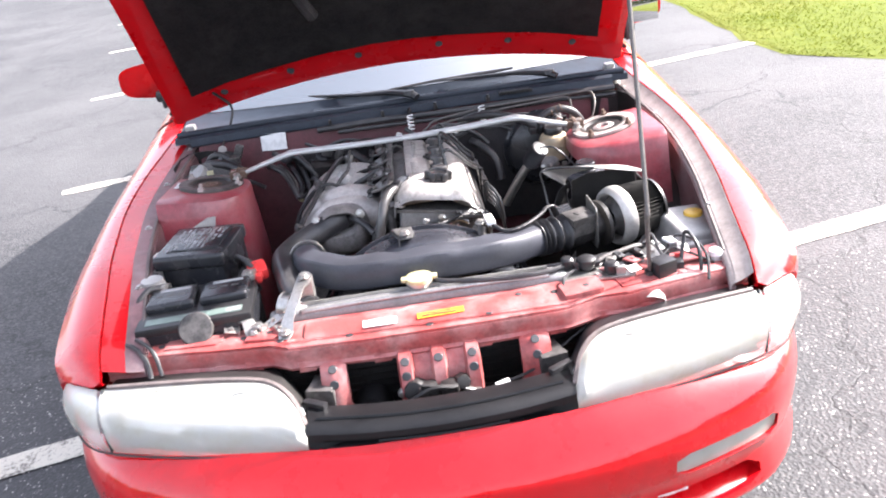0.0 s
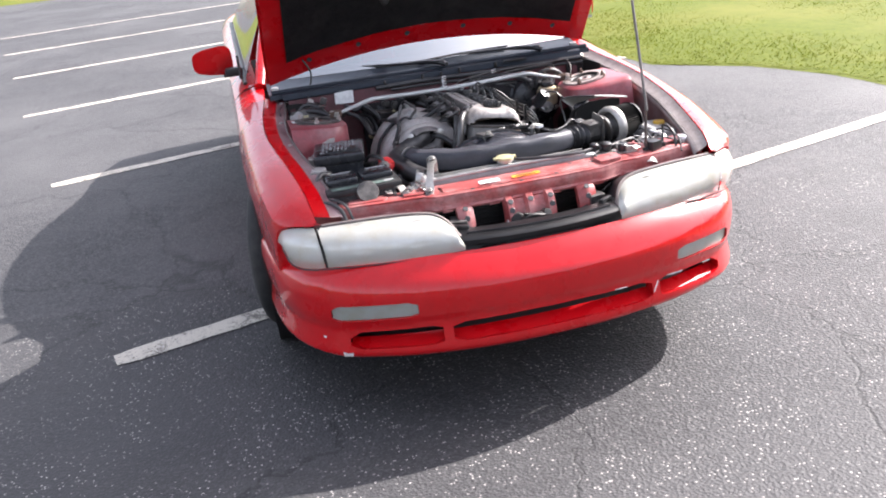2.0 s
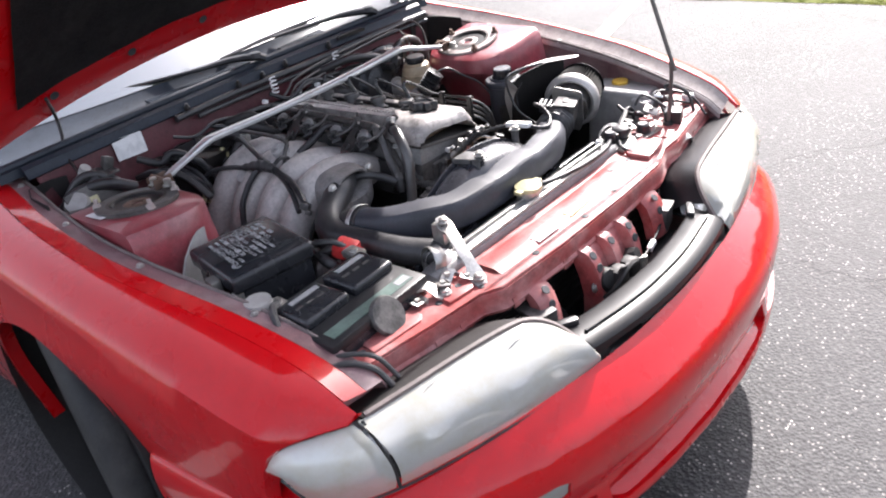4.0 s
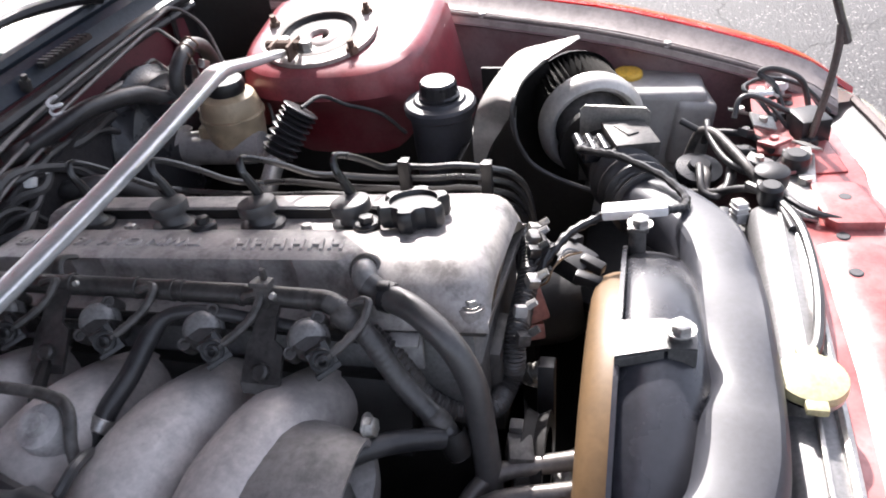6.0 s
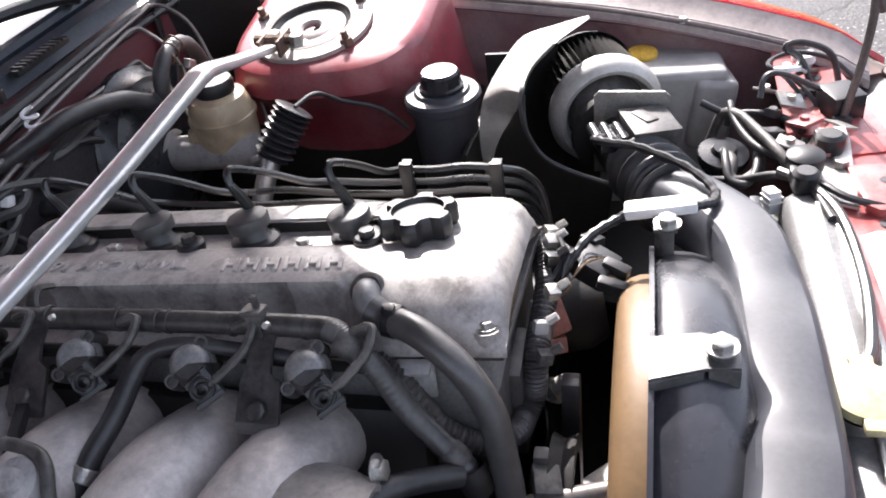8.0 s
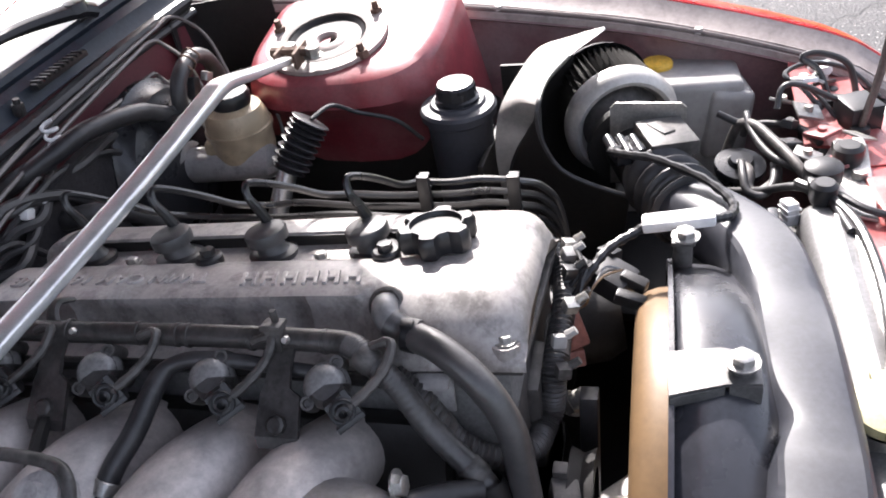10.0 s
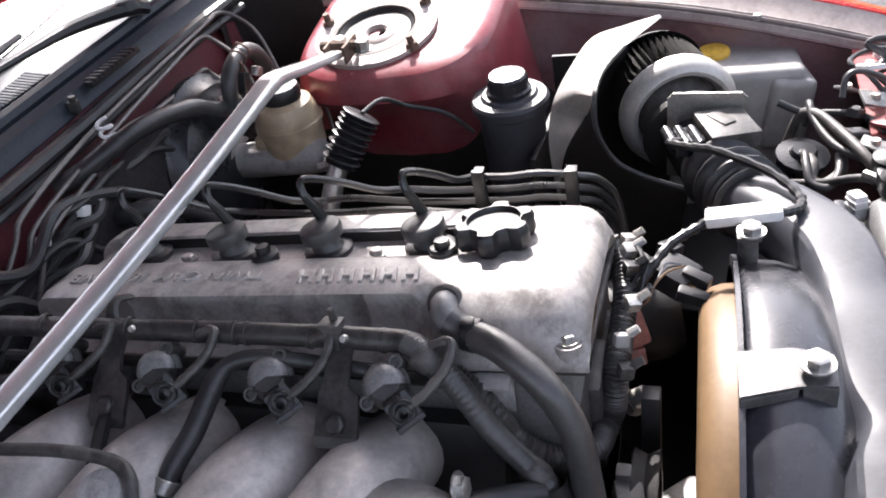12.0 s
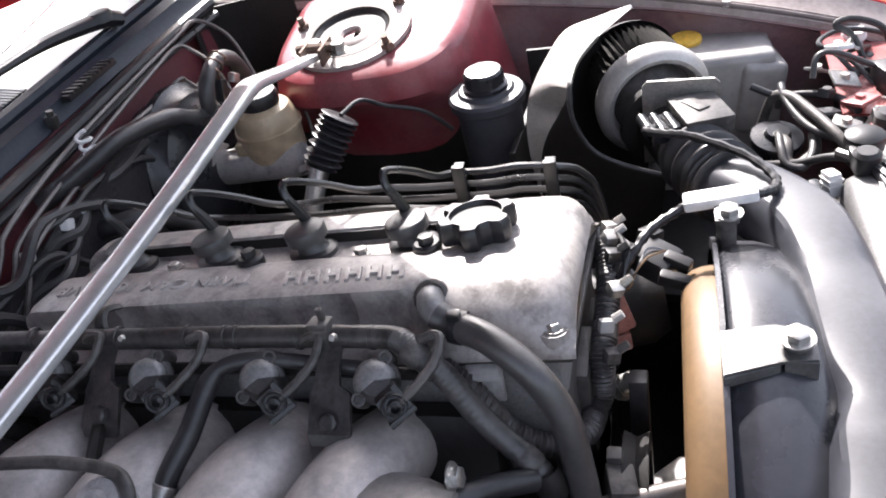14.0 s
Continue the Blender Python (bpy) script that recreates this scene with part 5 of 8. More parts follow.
# wipers: arm from its pivot, blade along the foot of the glass
for arm, blade in (([(0.475, 1.6, 0.852), (0.455, 1.613, 0.86), (0.386, 1.648, 0.866), (0.3, 1.664, 0.868), (0.15, 1.682, 0.87)], [(-0.03, 1.682, 0.866), (0.12, 1.697, 0.868), (0.25, 1.704, 0.869), (0.36, 1.712, 0.87)]),
                   ([(0.05, 1.595, 0.852), (0.03, 1.61, 0.86), (-0.03, 1.646, 0.866), (-0.137, 1.672, 0.868), (-0.3, 1.735, 0.872)], [(-0.12, 1.7, 0.868), (-0.25, 1.728, 0.87), (-0.36, 1.755, 0.872), (-0.48, 1.79, 0.876)])):
    wiper = part("wiper", sweep(arm, [0.014, 0.016, 0.013, 0.008, 0.005], 8, 6, flat=0.7), BLACK, car, "black wiper arm")
    part("wiper_blade", sweep(blade, [0.004, 0.0065, 0.0065, 0.004], 6, 6), RUBBER, wiper, "black rubber wiper blade")
    part("wiper_cap", lathe([(0, 0.014), (0.014, 0.012), (0.018, 0)], pose(*arm[1]), 14), BLACK, wiper)


# hood, opened
HINGE = Vector((0, 1.71, 0.826))
OPEN = Matrix.Translation(HINGE) @ Matrix.Rotation(radians(-60), 4, "X") @ Matrix.Translation(-HINGE)


def hood_point(u, v, drop=0.0, shrink=1.0):
    """u from -1 to 1 across, v from 0 at the nose to 1 at the cowl."""
    front = 0.40 + 0.14 * u * u
    back = 1.655 - 0.085 * (1 - u * u)
    mid = (front + back) / 2
    y = mid + (front + (back - front) * v - mid) * shrink
    half = smooth_at(HOOD_X, y) - 0.004
    z = smooth_at(HOOD_Z, max(0.42, y)) + 0.045 * (1 - u * u) - 0.02 * (1 - v) ** 4
    return Vector((half * u * shrink, y, z - drop))


def hood_skin(drop, shrink, n=18, m=18):
    return [[OPEN @ hood_point(-1 + 2 * i / n, j / m, drop, shrink) for i in range(n + 1)] for j in range(m + 1)]


hood = part("hood", sheet(hood_skin(0.0, 1.0), 0.004), PAINT, car, "red hood propped wide open")
part("hood_inner_frame", sheet(hood_skin(0.02, 0.985), 0.004), PAINT, hood, "red inner frame of the hood")
bm = bmesh.new()
cols, rws = 20, 16
g = [[bm.verts.new(OPEN @ (hood_point(-0.9 + 1.8 * i / cols, 0.1 + 0.82 * j / rws, 0.03 + 0.004 * noise.noise((i * 0.7, j * 0.7, 2)), 0.97))) for i in range(cols + 1)] for j in range(rws + 1)]
for j in range(rws):
    for i in range(cols):
        bm.faces.new((g[j][i], g[j][i + 1], g[j + 1][i + 1], g[j + 1][i]))
bmesh.ops.solidify(bm, geom=bm.faces[:], thickness=0.008)
liner = part("hood_liner", bm, LINER, hood, "dark felt hood liner")
for u0, v0, u1, v1 in ((-0.62, 0.2, -0.3, 0.78), (0.62, 0.2, 0.3, 0.78), (-0.62, 0.2, 0.62, 0.2)):
    pts = [OPEN @ hood_point(u0 + (u1 - u0) * k / 6, v0 + (v1 - v0) * k / 6, 0.036, 0.97) for k in range(7)]
    part("liner_fold", sweep(pts, 0.018, 8, 4), LINER, liner)
button = link_mesh("hole", lathe([(0, 0), (0.009, 0), (0.011, 0.001)], seg=14), INK)
for u in (-0.75, -0.45, -0.15, 0.2, 0.5, 0.78):
    again("hole", button, OPEN @ Matrix.Translation(hood_point(u, 0.945, 0.0265, 0.985)) @ Matrix.Rotation(math.pi, 4, "X"), hood)
for s in (-1, 1):
    part("hood_hinge", merge(box((0.02, 0.1, 0.012), (s * 0.665, 1.67, 0.815), 0.004, pose(0, 0, 0, 30, 0, 0)), box((0.03, 0.03, 0.03), (s * 0.66, 1.7, 0.83), 0.006)), STEEL, hood)
part("washer_hose", sweep([OPEN @ hood_point(-0.78, 0.92, 0.04), (-0.51, 1.64, 0.9), (-0.515, 1.63, 0.86), (-0.535, 1.6, 0.82), (-0.55, 1.52, 0.79)], 0.004, 6, 6), BLACK, car, "thin black washer hose")

rod_top = (0.502, 0.965, 1.68)
prop = part("hood_prop", sweep([(0.463, 0.643, 0.646), (0.457, 0.632, 0.74), (0.457, 0.632, 0.81), (0.46, 0.65, 0.86), rod_top], 0.0048, 8, 6), PIPE, car, "thin dark steel hood prop rod")
part("prop_grommet", lathe([(0.006, 0.012), (0.011, 0.01), (0.013, 0)], pose(0.463, 0.643, 0.648), 12), BLACK, prop)


# ---- engine ----
engine = thing("engine", "dusty four-cylinder engine with a cast twin-cam valve cover", "engine", (0.05, 1.2, 0.3))


def block():
    a = box((0.24, 0.5, 0.3), (0.06, 1.22, 0.52), 0.03)
    b = box((0.3, 0.52, 0.16), (0.05, 1.22, 0.36), 0.04)
    return merge(a, b)


part("engine_block", block(), GRIME_SHADE, engine, "oily dark engine block")

# the engine leans over to the exhaust side and slopes down to the rear
LEAN = Matrix.Translation((0.005, 1.093, 0.786)) @ Matrix.Rotation(radians(-3.2), 4, "X") @ Matrix.Rotation(radians(9.0), 4, "Y")
COVER_TOP = [(-0.044, -0.053), (-0.044, -0.049), (-0.042, -0.045), (-0.0405, -0.038), (-0.037, -0.029), (-0.031, -0.0205), (-0.023, -0.0125), (-0.013, -0.006), (-0.001, -0.0015), (0.02, 0.0), (0.037, 0.0), (0.042, -0.001),
             (0.046, -0.005), (0.05, -0.0105), (0.055, -0.0125), (0.089, -0.0125), (0.0912, -0.011), (0.0918, -0.002), (0.0935, 0.0002), (0.116, 0.0), (0.126, -0.002), (0.132, -0.009), (0.143, -0.02), (0.15, -0.036), (0.153, -0.048), (0.164, -0.052), (0.164, -0.055)]
# the upright flank behind the fuel rail
RECESS = [(-0.044, -0.053), (-0.044, -0.049), (-0.04, -0.046), (-0.03, -0.044), (-0.016, -0.04), (-0.0125, -0.032), (-0.0115, -0.016), (-0.0145, -0.008), (-0.0145, -0.003), (-0.006, 0.0)]


def valve_cover():
    """The twin-cam cover: two long humps with the plug valley between, closed down at both ends."""
    rows = []
    webs = (0.062, 0.258)
    vs = {-0.13, -0.129, -0.125, -0.12, -0.113, -0.105, -0.09, -0.06, -0.04, -0.02, -0.012, -0.004, 0.004, 0.03, 0.055, 0.12, 0.15, 0.21, 0.245, 0.31, 0.34, 0.36, 0.37, 0.378, 0.382, 0.385}
    for c in webs:
        vs |= {c + 0.001 * d for d in (-16, -13, -10, -6, 0, 6, 10, 13, 16)}
    for v in sorted(vs):
        e = min(v + 0.13, 0.385 - v)
        k = 1.0 if e > 0.024 else math.sqrt(max(0.0, 1 - (1 - e / 0.024) ** 2))
        k = 0.4 + 0.6 * k
        plain = min(1, max(0, (-0.012 - v) / 0.016))
        pinch = 1 - 0.12 * max(0, 1 - (v + 0.13) / 0.04) ** 1.6 - 0.08 * max(0, 1 - (0.385 - v) / 0.03) ** 1.6
        deep = min(1, max(0, (v + 0.014) / 0.014))
        web = max(0.0, 1 - (min(abs(v - c) for c in webs) / 0.0155) ** 2) ** 0.5
        row = []
        for i, (u, w) in enumerate(COVER_TOP):
            if i < len(RECESS):
                ru, rw = RECESS[i]
                if 3 < i < 8:
                    ru += 0.012 * web
                u, w = u + (ru - u) * deep, w + (rw - w) * deep
            if 0.041 < u < 0.093:
                w += (-0.001 - w) * plain
            if w > -0.045:
                w = -0.045 + (w + 0.045) * k
                u = 0.05 + (u - 0.05) * pinch
            row.append((u, v, w))
        rows.append(row)
    bm = sheet(rows)
    bmesh.ops.holes_fill(bm, edges=[e for e in bm.edges if e.is_boundary])
    bm.transform(LEAN)
    return bm


def leaned(bm):
    bm.transform(LEAN)
    return bm


cover = part("valve_cover", valve_cover(), COVER, engine, "grimy cast aluminium valve cover", smooth=48)
part("cover_flange", leaned(slab([(-0.038, -0.126), (0.166, -0.128), (0.166, 0.386), (-0.038, 0.386)], -0.061, -0.0535, 0.002)), DUSTY, engine)
part("cylinder_head", leaned(box((0.186, 0.48, 0.1), (0.063, 0.125, -0.112), 0.012)), ALLOYTANK, engine, "stained cast cylinder head")
part("timing_cover", merge(box((0.2, 0.03, 0.28), (0.056, 0.985, 0.56), 0.012), box((0.06, 0.02, 0.1), (0.02, 0.97, 0.64), 0.006), box((0.05, 0.02, 0.07), (0.1, 0.97, 0.62), 0.006)), DUSTY, engine, "grimy cast front timing cover")
# raised maker's lettering as plain slanted bars
bar_mesh = link_mesh("raised_bar", merge(*[box((0.021, 0.0035, 0.0034), (0, dy, 0), 0.0007, pose(0, 0, 0, 0, 0, 14)) for dy in (-0.0052, 0.0052)], box((0.0042, 0.0125, 0.0034), (0.0, 0, 0), 0.0007)), COVER)
for k in range(6):
    again("raised_bar", bar_mesh, LEAN @ pose(0.008, 0.0125 + 0.0186 * k, 0.0008), cover)
words = bpy.data.curves.new("raised_lettering", "FONT")
words.body = "TWIN CAM 16VALVE"
words.size, words.extrude, words.space_character = 0.021, 0.0014, 1.06
words.materials.append(COVER)
again("raised_lettering", words, LEAN @ pose(0.019, 0.146, 0.0008, 0, 0, 90), cover)
part("engine_hook", sweep([(-0.048, 1.352, 0.765), (-0.04, 1.356, 0.779), (-0.028, 1.358, 0.783), (-0.014, 1.356, 0.775)], 0.0055, 6, 3, flat=0.5), DUSTY, engine)
big_bolt = bolt_mesh(0.0085, 0.008)
small_bolt = bolt_mesh(0.0062, 0.006)
for u, v, w in ((-0.03, -0.114, -0.035), (0.156, -0.11, -0.05), (-0.048, 0.37, -0.045), (0.156, 0.37, -0.05)):
    again("bolt", small_bolt, LEAN @ pose(u, v, w), cover)
for v in (0.066, 0.262):
    again("bolt", small_bolt, LEAN @ pose(0.066, v, -0.0125), cover)
part("bolt_boss", leaned(lathe([(0.0125, -0.012), (0.0115, 0.0), (0, 0.0)], pose(-0.03, -0.114, -0.0355), 18)), COVER, cover)
for v in (-0.004, 0.164):
    part("cover_screw", leaned(merge(lathe([(0.0125, -0.006), (0.0125, 0.001), (0.0105, 0.003), (0.0, 0.003)], pose(0.046, v, 0.002), 18), lathe([(0.0068, 0.002), (0.0066, 0.009), (0, 0.0095)], pose(0.046, v, 0.002), 6))), BLACK, cover, "dark cover screw with a rubber washer")

# thin dark strip paints the valley wall's shade, along with its oil grime
part("valley_shade_strip", leaned(box((0.0012, 0.36, 0.0098), (0.0906, 0.172, -0.0068), 0)), GRIME_SHADE, cover, "dark strip for shade and oil on the plug valley wall")
# oil cap
cap = []
for k in range(64):
    a = 2 * math.pi * k / 64
    cap.append((0.0295 + 0.0045 * math.tanh(3.2 * math.cos(6 * a)), a))
rows = []
for z, sc in ((0.0, 0.94), (0.004, 1.0), (0.0165, 1.0), (0.02, 0.93), (0.02, 0.76), (0.0155, 0.72), (0.0155, 0.02)):
    rows.append([(0.062 + (r if sc > 0.8 else 0.0295) * sc * math.cos(a), -0.046 + (r if sc > 0.8 else 0.0295) * sc * math.sin(a), 0.0005 + z) for r, a in cap])
part("oil_cap", leaned(sheet(rows, closed=True)), BLACK, cover, "black scalloped oil filler cap")

# plug caps and leads
PLUGS = [0.018, 0.115, 0.213, 0.31]
CAPTOP = surface("grey_plug_cap", (0.045, 0.044, 0.045), 0.4, dust=0.6, dust_color=(0.12, 0.115, 0.112), grain=160, bump=0.05, spec=0.6)
boot = link_mesh("plug_cap", lathe([(0.016, -0.012), (0.0165, 0.0), (0.0135, 0.004), (0.0125, 0.012), (0.019, 0.013), (0.0195, 0.021), (0.0185, 0.0235), (0.0165, 0.0245), (0, 0.0248)], seg=26), CAPTOP)
lit = link_mesh("plug_seat", lathe([(0.021, -0.006), (0.0225, 0.003), (0.0185, 0.005), (0.012, 0.005)], seg=22), RUBBER)
for v in PLUGS:
    again("plug_cap", boot, LEAN @ pose(0.072, v, -0.0075, -4, -4, 0), engine)
    again("plug_seat", lit, LEAN @ pose(0.073, v, -0.0105), engine)
for k, v in enumerate(PLUGS):
    top = LEAN @ Vector((0.087, v + 0.004, 0.012))
    y = top.y
    lane = 0.177
    lz = 0.769 - 0.0135 * k
    bend = top + Vector((0.005, 0.014, 0.041))
    clip = Vector((lane, y - (0.024 if k == 0 else 0.05), lz))
    pts = [top, top + Vector((-0.001, 0.006, 0.017)), top + Vector((-0.002, 0.012, 0.032)), bend] + [bend.lerp(clip, f) + Vector((0, 0, 0.004 * math.sin(7 * f))) for f in (0.14, 0.4, 0.7)] + [clip]
    end = y - 0.09
    while end > 1.09:
        pts.append((lane + 0.002 * math.sin(end * 40 + k), end, lz + 0.003 * math.sin(end * 31 + k)))
        end -= 0.07
    pts += [(lane, 1.06, lz), (lane + 0.002, 1.03, lz + 0.002), (lane + 0.004, 0.996, lz - 0.002), (lane + 0.018, 0.976, lz - 0.018), (lane + 0.03, 0.962, lz - 0.055), (lane + 0.03, 0.952, 0.62)]
    part("plug_lead", sweep(pts, [0.0058, 0.005, 0.0038] + [0.0035] * (len(pts) - 3), 8, 5), LEAD, engine, "black spark plug lead")
for y in (1.087, 1.0):
    part("lead_comb", merge(box((0.006, 0.012, 0.058), (0.172, y, 0.7495), 0.001), *[box((0.013, 0.01, 0.0026), (0.176, y, 0.7757 - 0.0135 * j), 0.0008) for j in range(5)]), GRILLE, engine, "black plug lead holder")
part("distributor", merge(lathe([(0, 0.05), (0.035, 0.05), (0.045, 0.03), (0.045, -0.05)], axis_to((0.19, 0.955, 0.58), (0.2, -1, 0.1)), 20), box((0.05, 0.05, 0.08), (0.19, 0.98, 0.54), 0.01)), GRIME_SHADE, engine)

# breather elbow and hoses at the front of the cover
part("breather_elbow", sweep([(-0.004, 1.072, 0.768), (-0.014, 1.071, 0.779), (-0.023, 1.069, 0.781), (-0.03, 1.064, 0.777), (-0.034, 1.056, 0.772)], 0.0108, 14, 6), ALLOYTANK, engine)
part("breather_collar", lathe([(0.011, -0.006), (0.0145, -0.005), (0.0155, 0.0), (0.0145, 0.004), (0.0115, 0.006)], axis_to((-0.011, 1.071, 0.777), (-0.7, 0, 0.75)), 20), DUSTY, engine)
hose = part("breather_hose", sweep([(-0.03, 1.064, 0.777), (-0.036, 1.05, 0.772), (-0.052, 1.021, 0.773), (-0.07, 0.989, 0.757), (-0.08, 0.97, 0.725), (-0.09, 0.963, 0.688), (-0.1, 0.958, 0.635), (-0.115, 0.953, 0.55)], 0.0115, 16, 8), HOSE, engine, "dusty black breather hose")
part("hose_clamp", merge(lathe([(0.0118, -0.006), (0.0132, -0.005), (0.0132, 0.005), (0.0118, 0.006)], axis_to((-0.0375, 1.046, 0.7715), (-0.2, -1, -0.12)), 18), box((0.008, 0.01, 0.006), (-0.04, 1.047, 0.7845), 0.0015)), BLACK, hose)
part("coolant_hose", sweep([(-0.052, 1.092, 0.774), (-0.057, 1.08, 0.772), (-0.063, 1.07, 0.764), (-0.069, 1.053, 0.75), (-0.08, 1.03, 0.719), (-0.096, 0.992, 0.684), (-0.102, 0.98, 0.66)], 0.0095, 12, 44, ripple=0.00018, ripples=44), SLEEVE, engine, "black hose in woven sleeve")
for p_, d_ in (((-0.0605, 1.076, 0.7675), (-0.4, -1, -0.6)), ((-0.0935, 0.998, 0.69), (-0.4, -1, -0.9))):
    part("sleeve_collar", lathe([(0.0095, -0.008), (0.011, -0.006), (0.011, 0.006), (0.0095, 0.008)], axis_to(p_, d_), 16), DUSTY, engine)
part("wiring_conduit", sweep([(-0.058, 1.06, 0.748), (-0.06, 1.041, 0.726), (-0.06, 1.02, 0.684), (-0.056, 0.992, 0.66), (-0.035, 0.966, 0.648), (-0.01, 0.959, 0.645), (0.004, 0.953, 0.656), (0.006, 0.951, 0.678), (0.02, 0.95, 0.692), (0.05, 0.949, 0.697), (0.085, 0.948, 0.705), (0.12, 0.952, 0.708), (0.17, 0.972, 0.7)], 0.0102, 12, 34, ripple=0.0009, ripples=86), SLEEVE, engine, "dusty black wiring conduit")
for p_, d_, r_, h_ in (((0.1, 0.9495, 0.7065), (1, 0.1, 0.05), 0.0105, 0.014), ((0.034, 0.949, 0.695), (1, 0, 0.2), 0.0105, 0.01), ((0.006, 0.952, 0.667), (0.1, -0.1, 1), 0.011, 0.009), ((-0.0595, 1.03, 0.704), (0, -0.5, -1), 0.0102, 0.012)):
    part("conduit_sleeve", lathe([(r_ - 0.002, -h_), (r_, -h_ + 0.001), (r_, h_ - 0.001), (r_ - 0.002, h_)], axis_to(p_, d_), 14), DUSTY, engine, "greyed tape sleeve on the conduit")
part("cross_hose", sweep([(-0.175, 1.075, 0.69), (-0.155, 1.055, 0.707), (-0.13, 1.025, 0.702), (-0.105, 0.993, 0.684)], 0.0092, 10, 6), RUBBER, engine, "black rubber cross hose")
part("hose_joint", lathe([(0.0115, -0.012), (0.013, 0), (0.0115, 0.012)], axis_to((-0.1, 0.984, 0.675), (-0.2, -0.3, -1)), 14), GRIME_SHADE, engine)
for k in range(2):
    part("coolant_pipe", sweep([(-0.13 - 0.03 * k, 0.98, 0.62), (-0.1 - 0.03 * k, 0.955, 0.638), (-0.08 - 0.032 * k, 0.9, 0.64), (-0.066 - 0.034 * k, 0.855, 0.64)], 0.0085, 10, 5), PIPE, engine, "dark metal coolant pipe")
part("coil_plug", merge(box((0.03, 0.022, 0.026), (-0.078, 0.936, 0.64), 0.003, pose(0, 0, 0, 10, 0, 12)), box((0.03, 0.02, 0.02), (-0.098, 0.93, 0.622), 0.003, pose(0, 0, 0, 10, 0, 12)), box((0.012, 0.012, 0.03), (-0.06, 0.94, 0.645), 0.002)), DUSTY, engine, "grey wiring connector")
part("black_plug", merge(box((0.034, 0.04, 0.026), (0.142, 0.91, 0.683), 0.006, pose(0, 0, 0, 12, 0, -30)), box((0.012, 0.026, 0.012), (0.13, 0.89, 0.69), 0.003, pose(0, 0, 0, 12, 0, -24)), box((0.012, 0.028, 0.012), (0.112, 0.893, 0.684), 0.003, pose(0, 0, 0, 12, 0, -10)), box((0.02, 0.02, 0.02), (0.165, 0.915, 0.69), 0.004, pose(0, 0, 0, 0, 20, -30))), BLACK, engine, "black wiring plug")
for x, y, z, sx, m_ in ((0.022, 0.946, 0.715, 0.009, TANK), (0.005, 0.942, 0.698, 0.012, DUSTY), (0.13, 0.948, 0.72, 0.012, TANK), (0.15, 0.95, 0.716, 0.014, STEEL), (0.06, 0.94, 0.72, 0.012, STEEL), (0.1, 0.944, 0.724, 0.012, BLACK)):
    part("wire_fitting", merge(box((sx, 0.012, 0.011), (x, y, z), 0.002, pose(0, 0, 0, 15, 20 * math.sin(x * 90), 25)), lathe([(0, 0.009), (0.0035, 0.009), (0.004, 0)], axis_to((x + 0.004, y - 0.006, z + 0.003), (0.3, -1, 0.6)), 8)), m_, engine, "small wiring fitting")
for k in range(3):
    part("front_wire", sweep([(0.06 + 0.012 * k, 0.95, 0.69 + 0.008 * k), (0.08 + 0.01 * k, 0.936, 0.71 + 0.006 * k), (0.11, 0.934 - 0.004 * k, 0.726), (0.14, 0.944, 0.72 - 0.006 * k), (0.17, 0.955, 0.7)], 0.0022, 6, 6), BLACK, engine, "thin black wire")
part("red_connector", merge(box((0.026, 0.02, 0.04), (0.079, 0.944, 0.682), 0.003, pose(0, 0, 0, -12, 24, 20)), box((0.018, 0.02, 0.016), (0.066, 0.942, 0.655), 0.002, pose(0, 0, 0, 0, 20, 20))), REDDISH, engine, "faded red wiring connector")
part("sensor", merge(lathe([(0.009, -0.02), (0.009, 0.006), (0.006, 0.01), (0, 0.01)], axis_to((0.069, 0.938, 0.598), (0, -1, 0.8)), 12), lathe([(0.013, -0.008), (0.013, 0.0), (0, 0)], axis_to((0.069, 0.942, 0.592), (0, -1, 0.8)), 6)), STEEL, engine)
part("vent_bracket", merge(box((0.004, 0.032, 0.032), (-0.048, 1.034, 0.722), 0.001, pose(0, 0, 0, 0, 12, 4)), box((0.014, 0.026, 0.004), (-0.052, 1.032, 0.738), 0.001, pose(0, 0, 0, 0, -12, 4))), CAST, engine, "bare alloy bracket on the head")
for k in range(3):
    part("loose_wire", sweep([(0.096 - 0.004 * k, 0.945, 0.682), (0.085 + 0.006 * k, 0.93, 0.7 + 0.004 * k), (0.09, 0.925, 0.712), (0.105 + 0.006 * k, 0.915, 0.716), (0.12, 0.9, 0.712)], 0.0011, 5, 6), (TAN, BLACK, GREYPRINT)[k], engine)

# fuel rail and injectors
rail = part("fuel_rail", sweep([(-0.05, 1.47, 0.768), (-0.05, 1.35, 0.771), (-0.05, 1.2, 0.774), (-0.05, 1.115, 0.774), (-0.052, 1.09, 0.774), (-0.057, 1.078, 0.771)], 0.0092, 12, 10), RAIL, engine, "dirty steel fuel rail")
injcap = link_mesh("injector_cap", lathe([(0, 0.0325), (0.0125, 0.0325), (0.0175, 0.0295), (0.0222, 0.0225), (0.0242, 0.0135)], seg=24, arc=3.7), ALLOYTANK)
inj = link_mesh("injector", lathe([(0, 0.03), (0.015, 0.03), (0.0215, 0.024), (0.0235, 0.014), (0.0235, 0.006), (0.02, 0.004), (0.02, -0.012), (0.014, -0.02), (0.014, -0.05)], seg=22), RAIL)
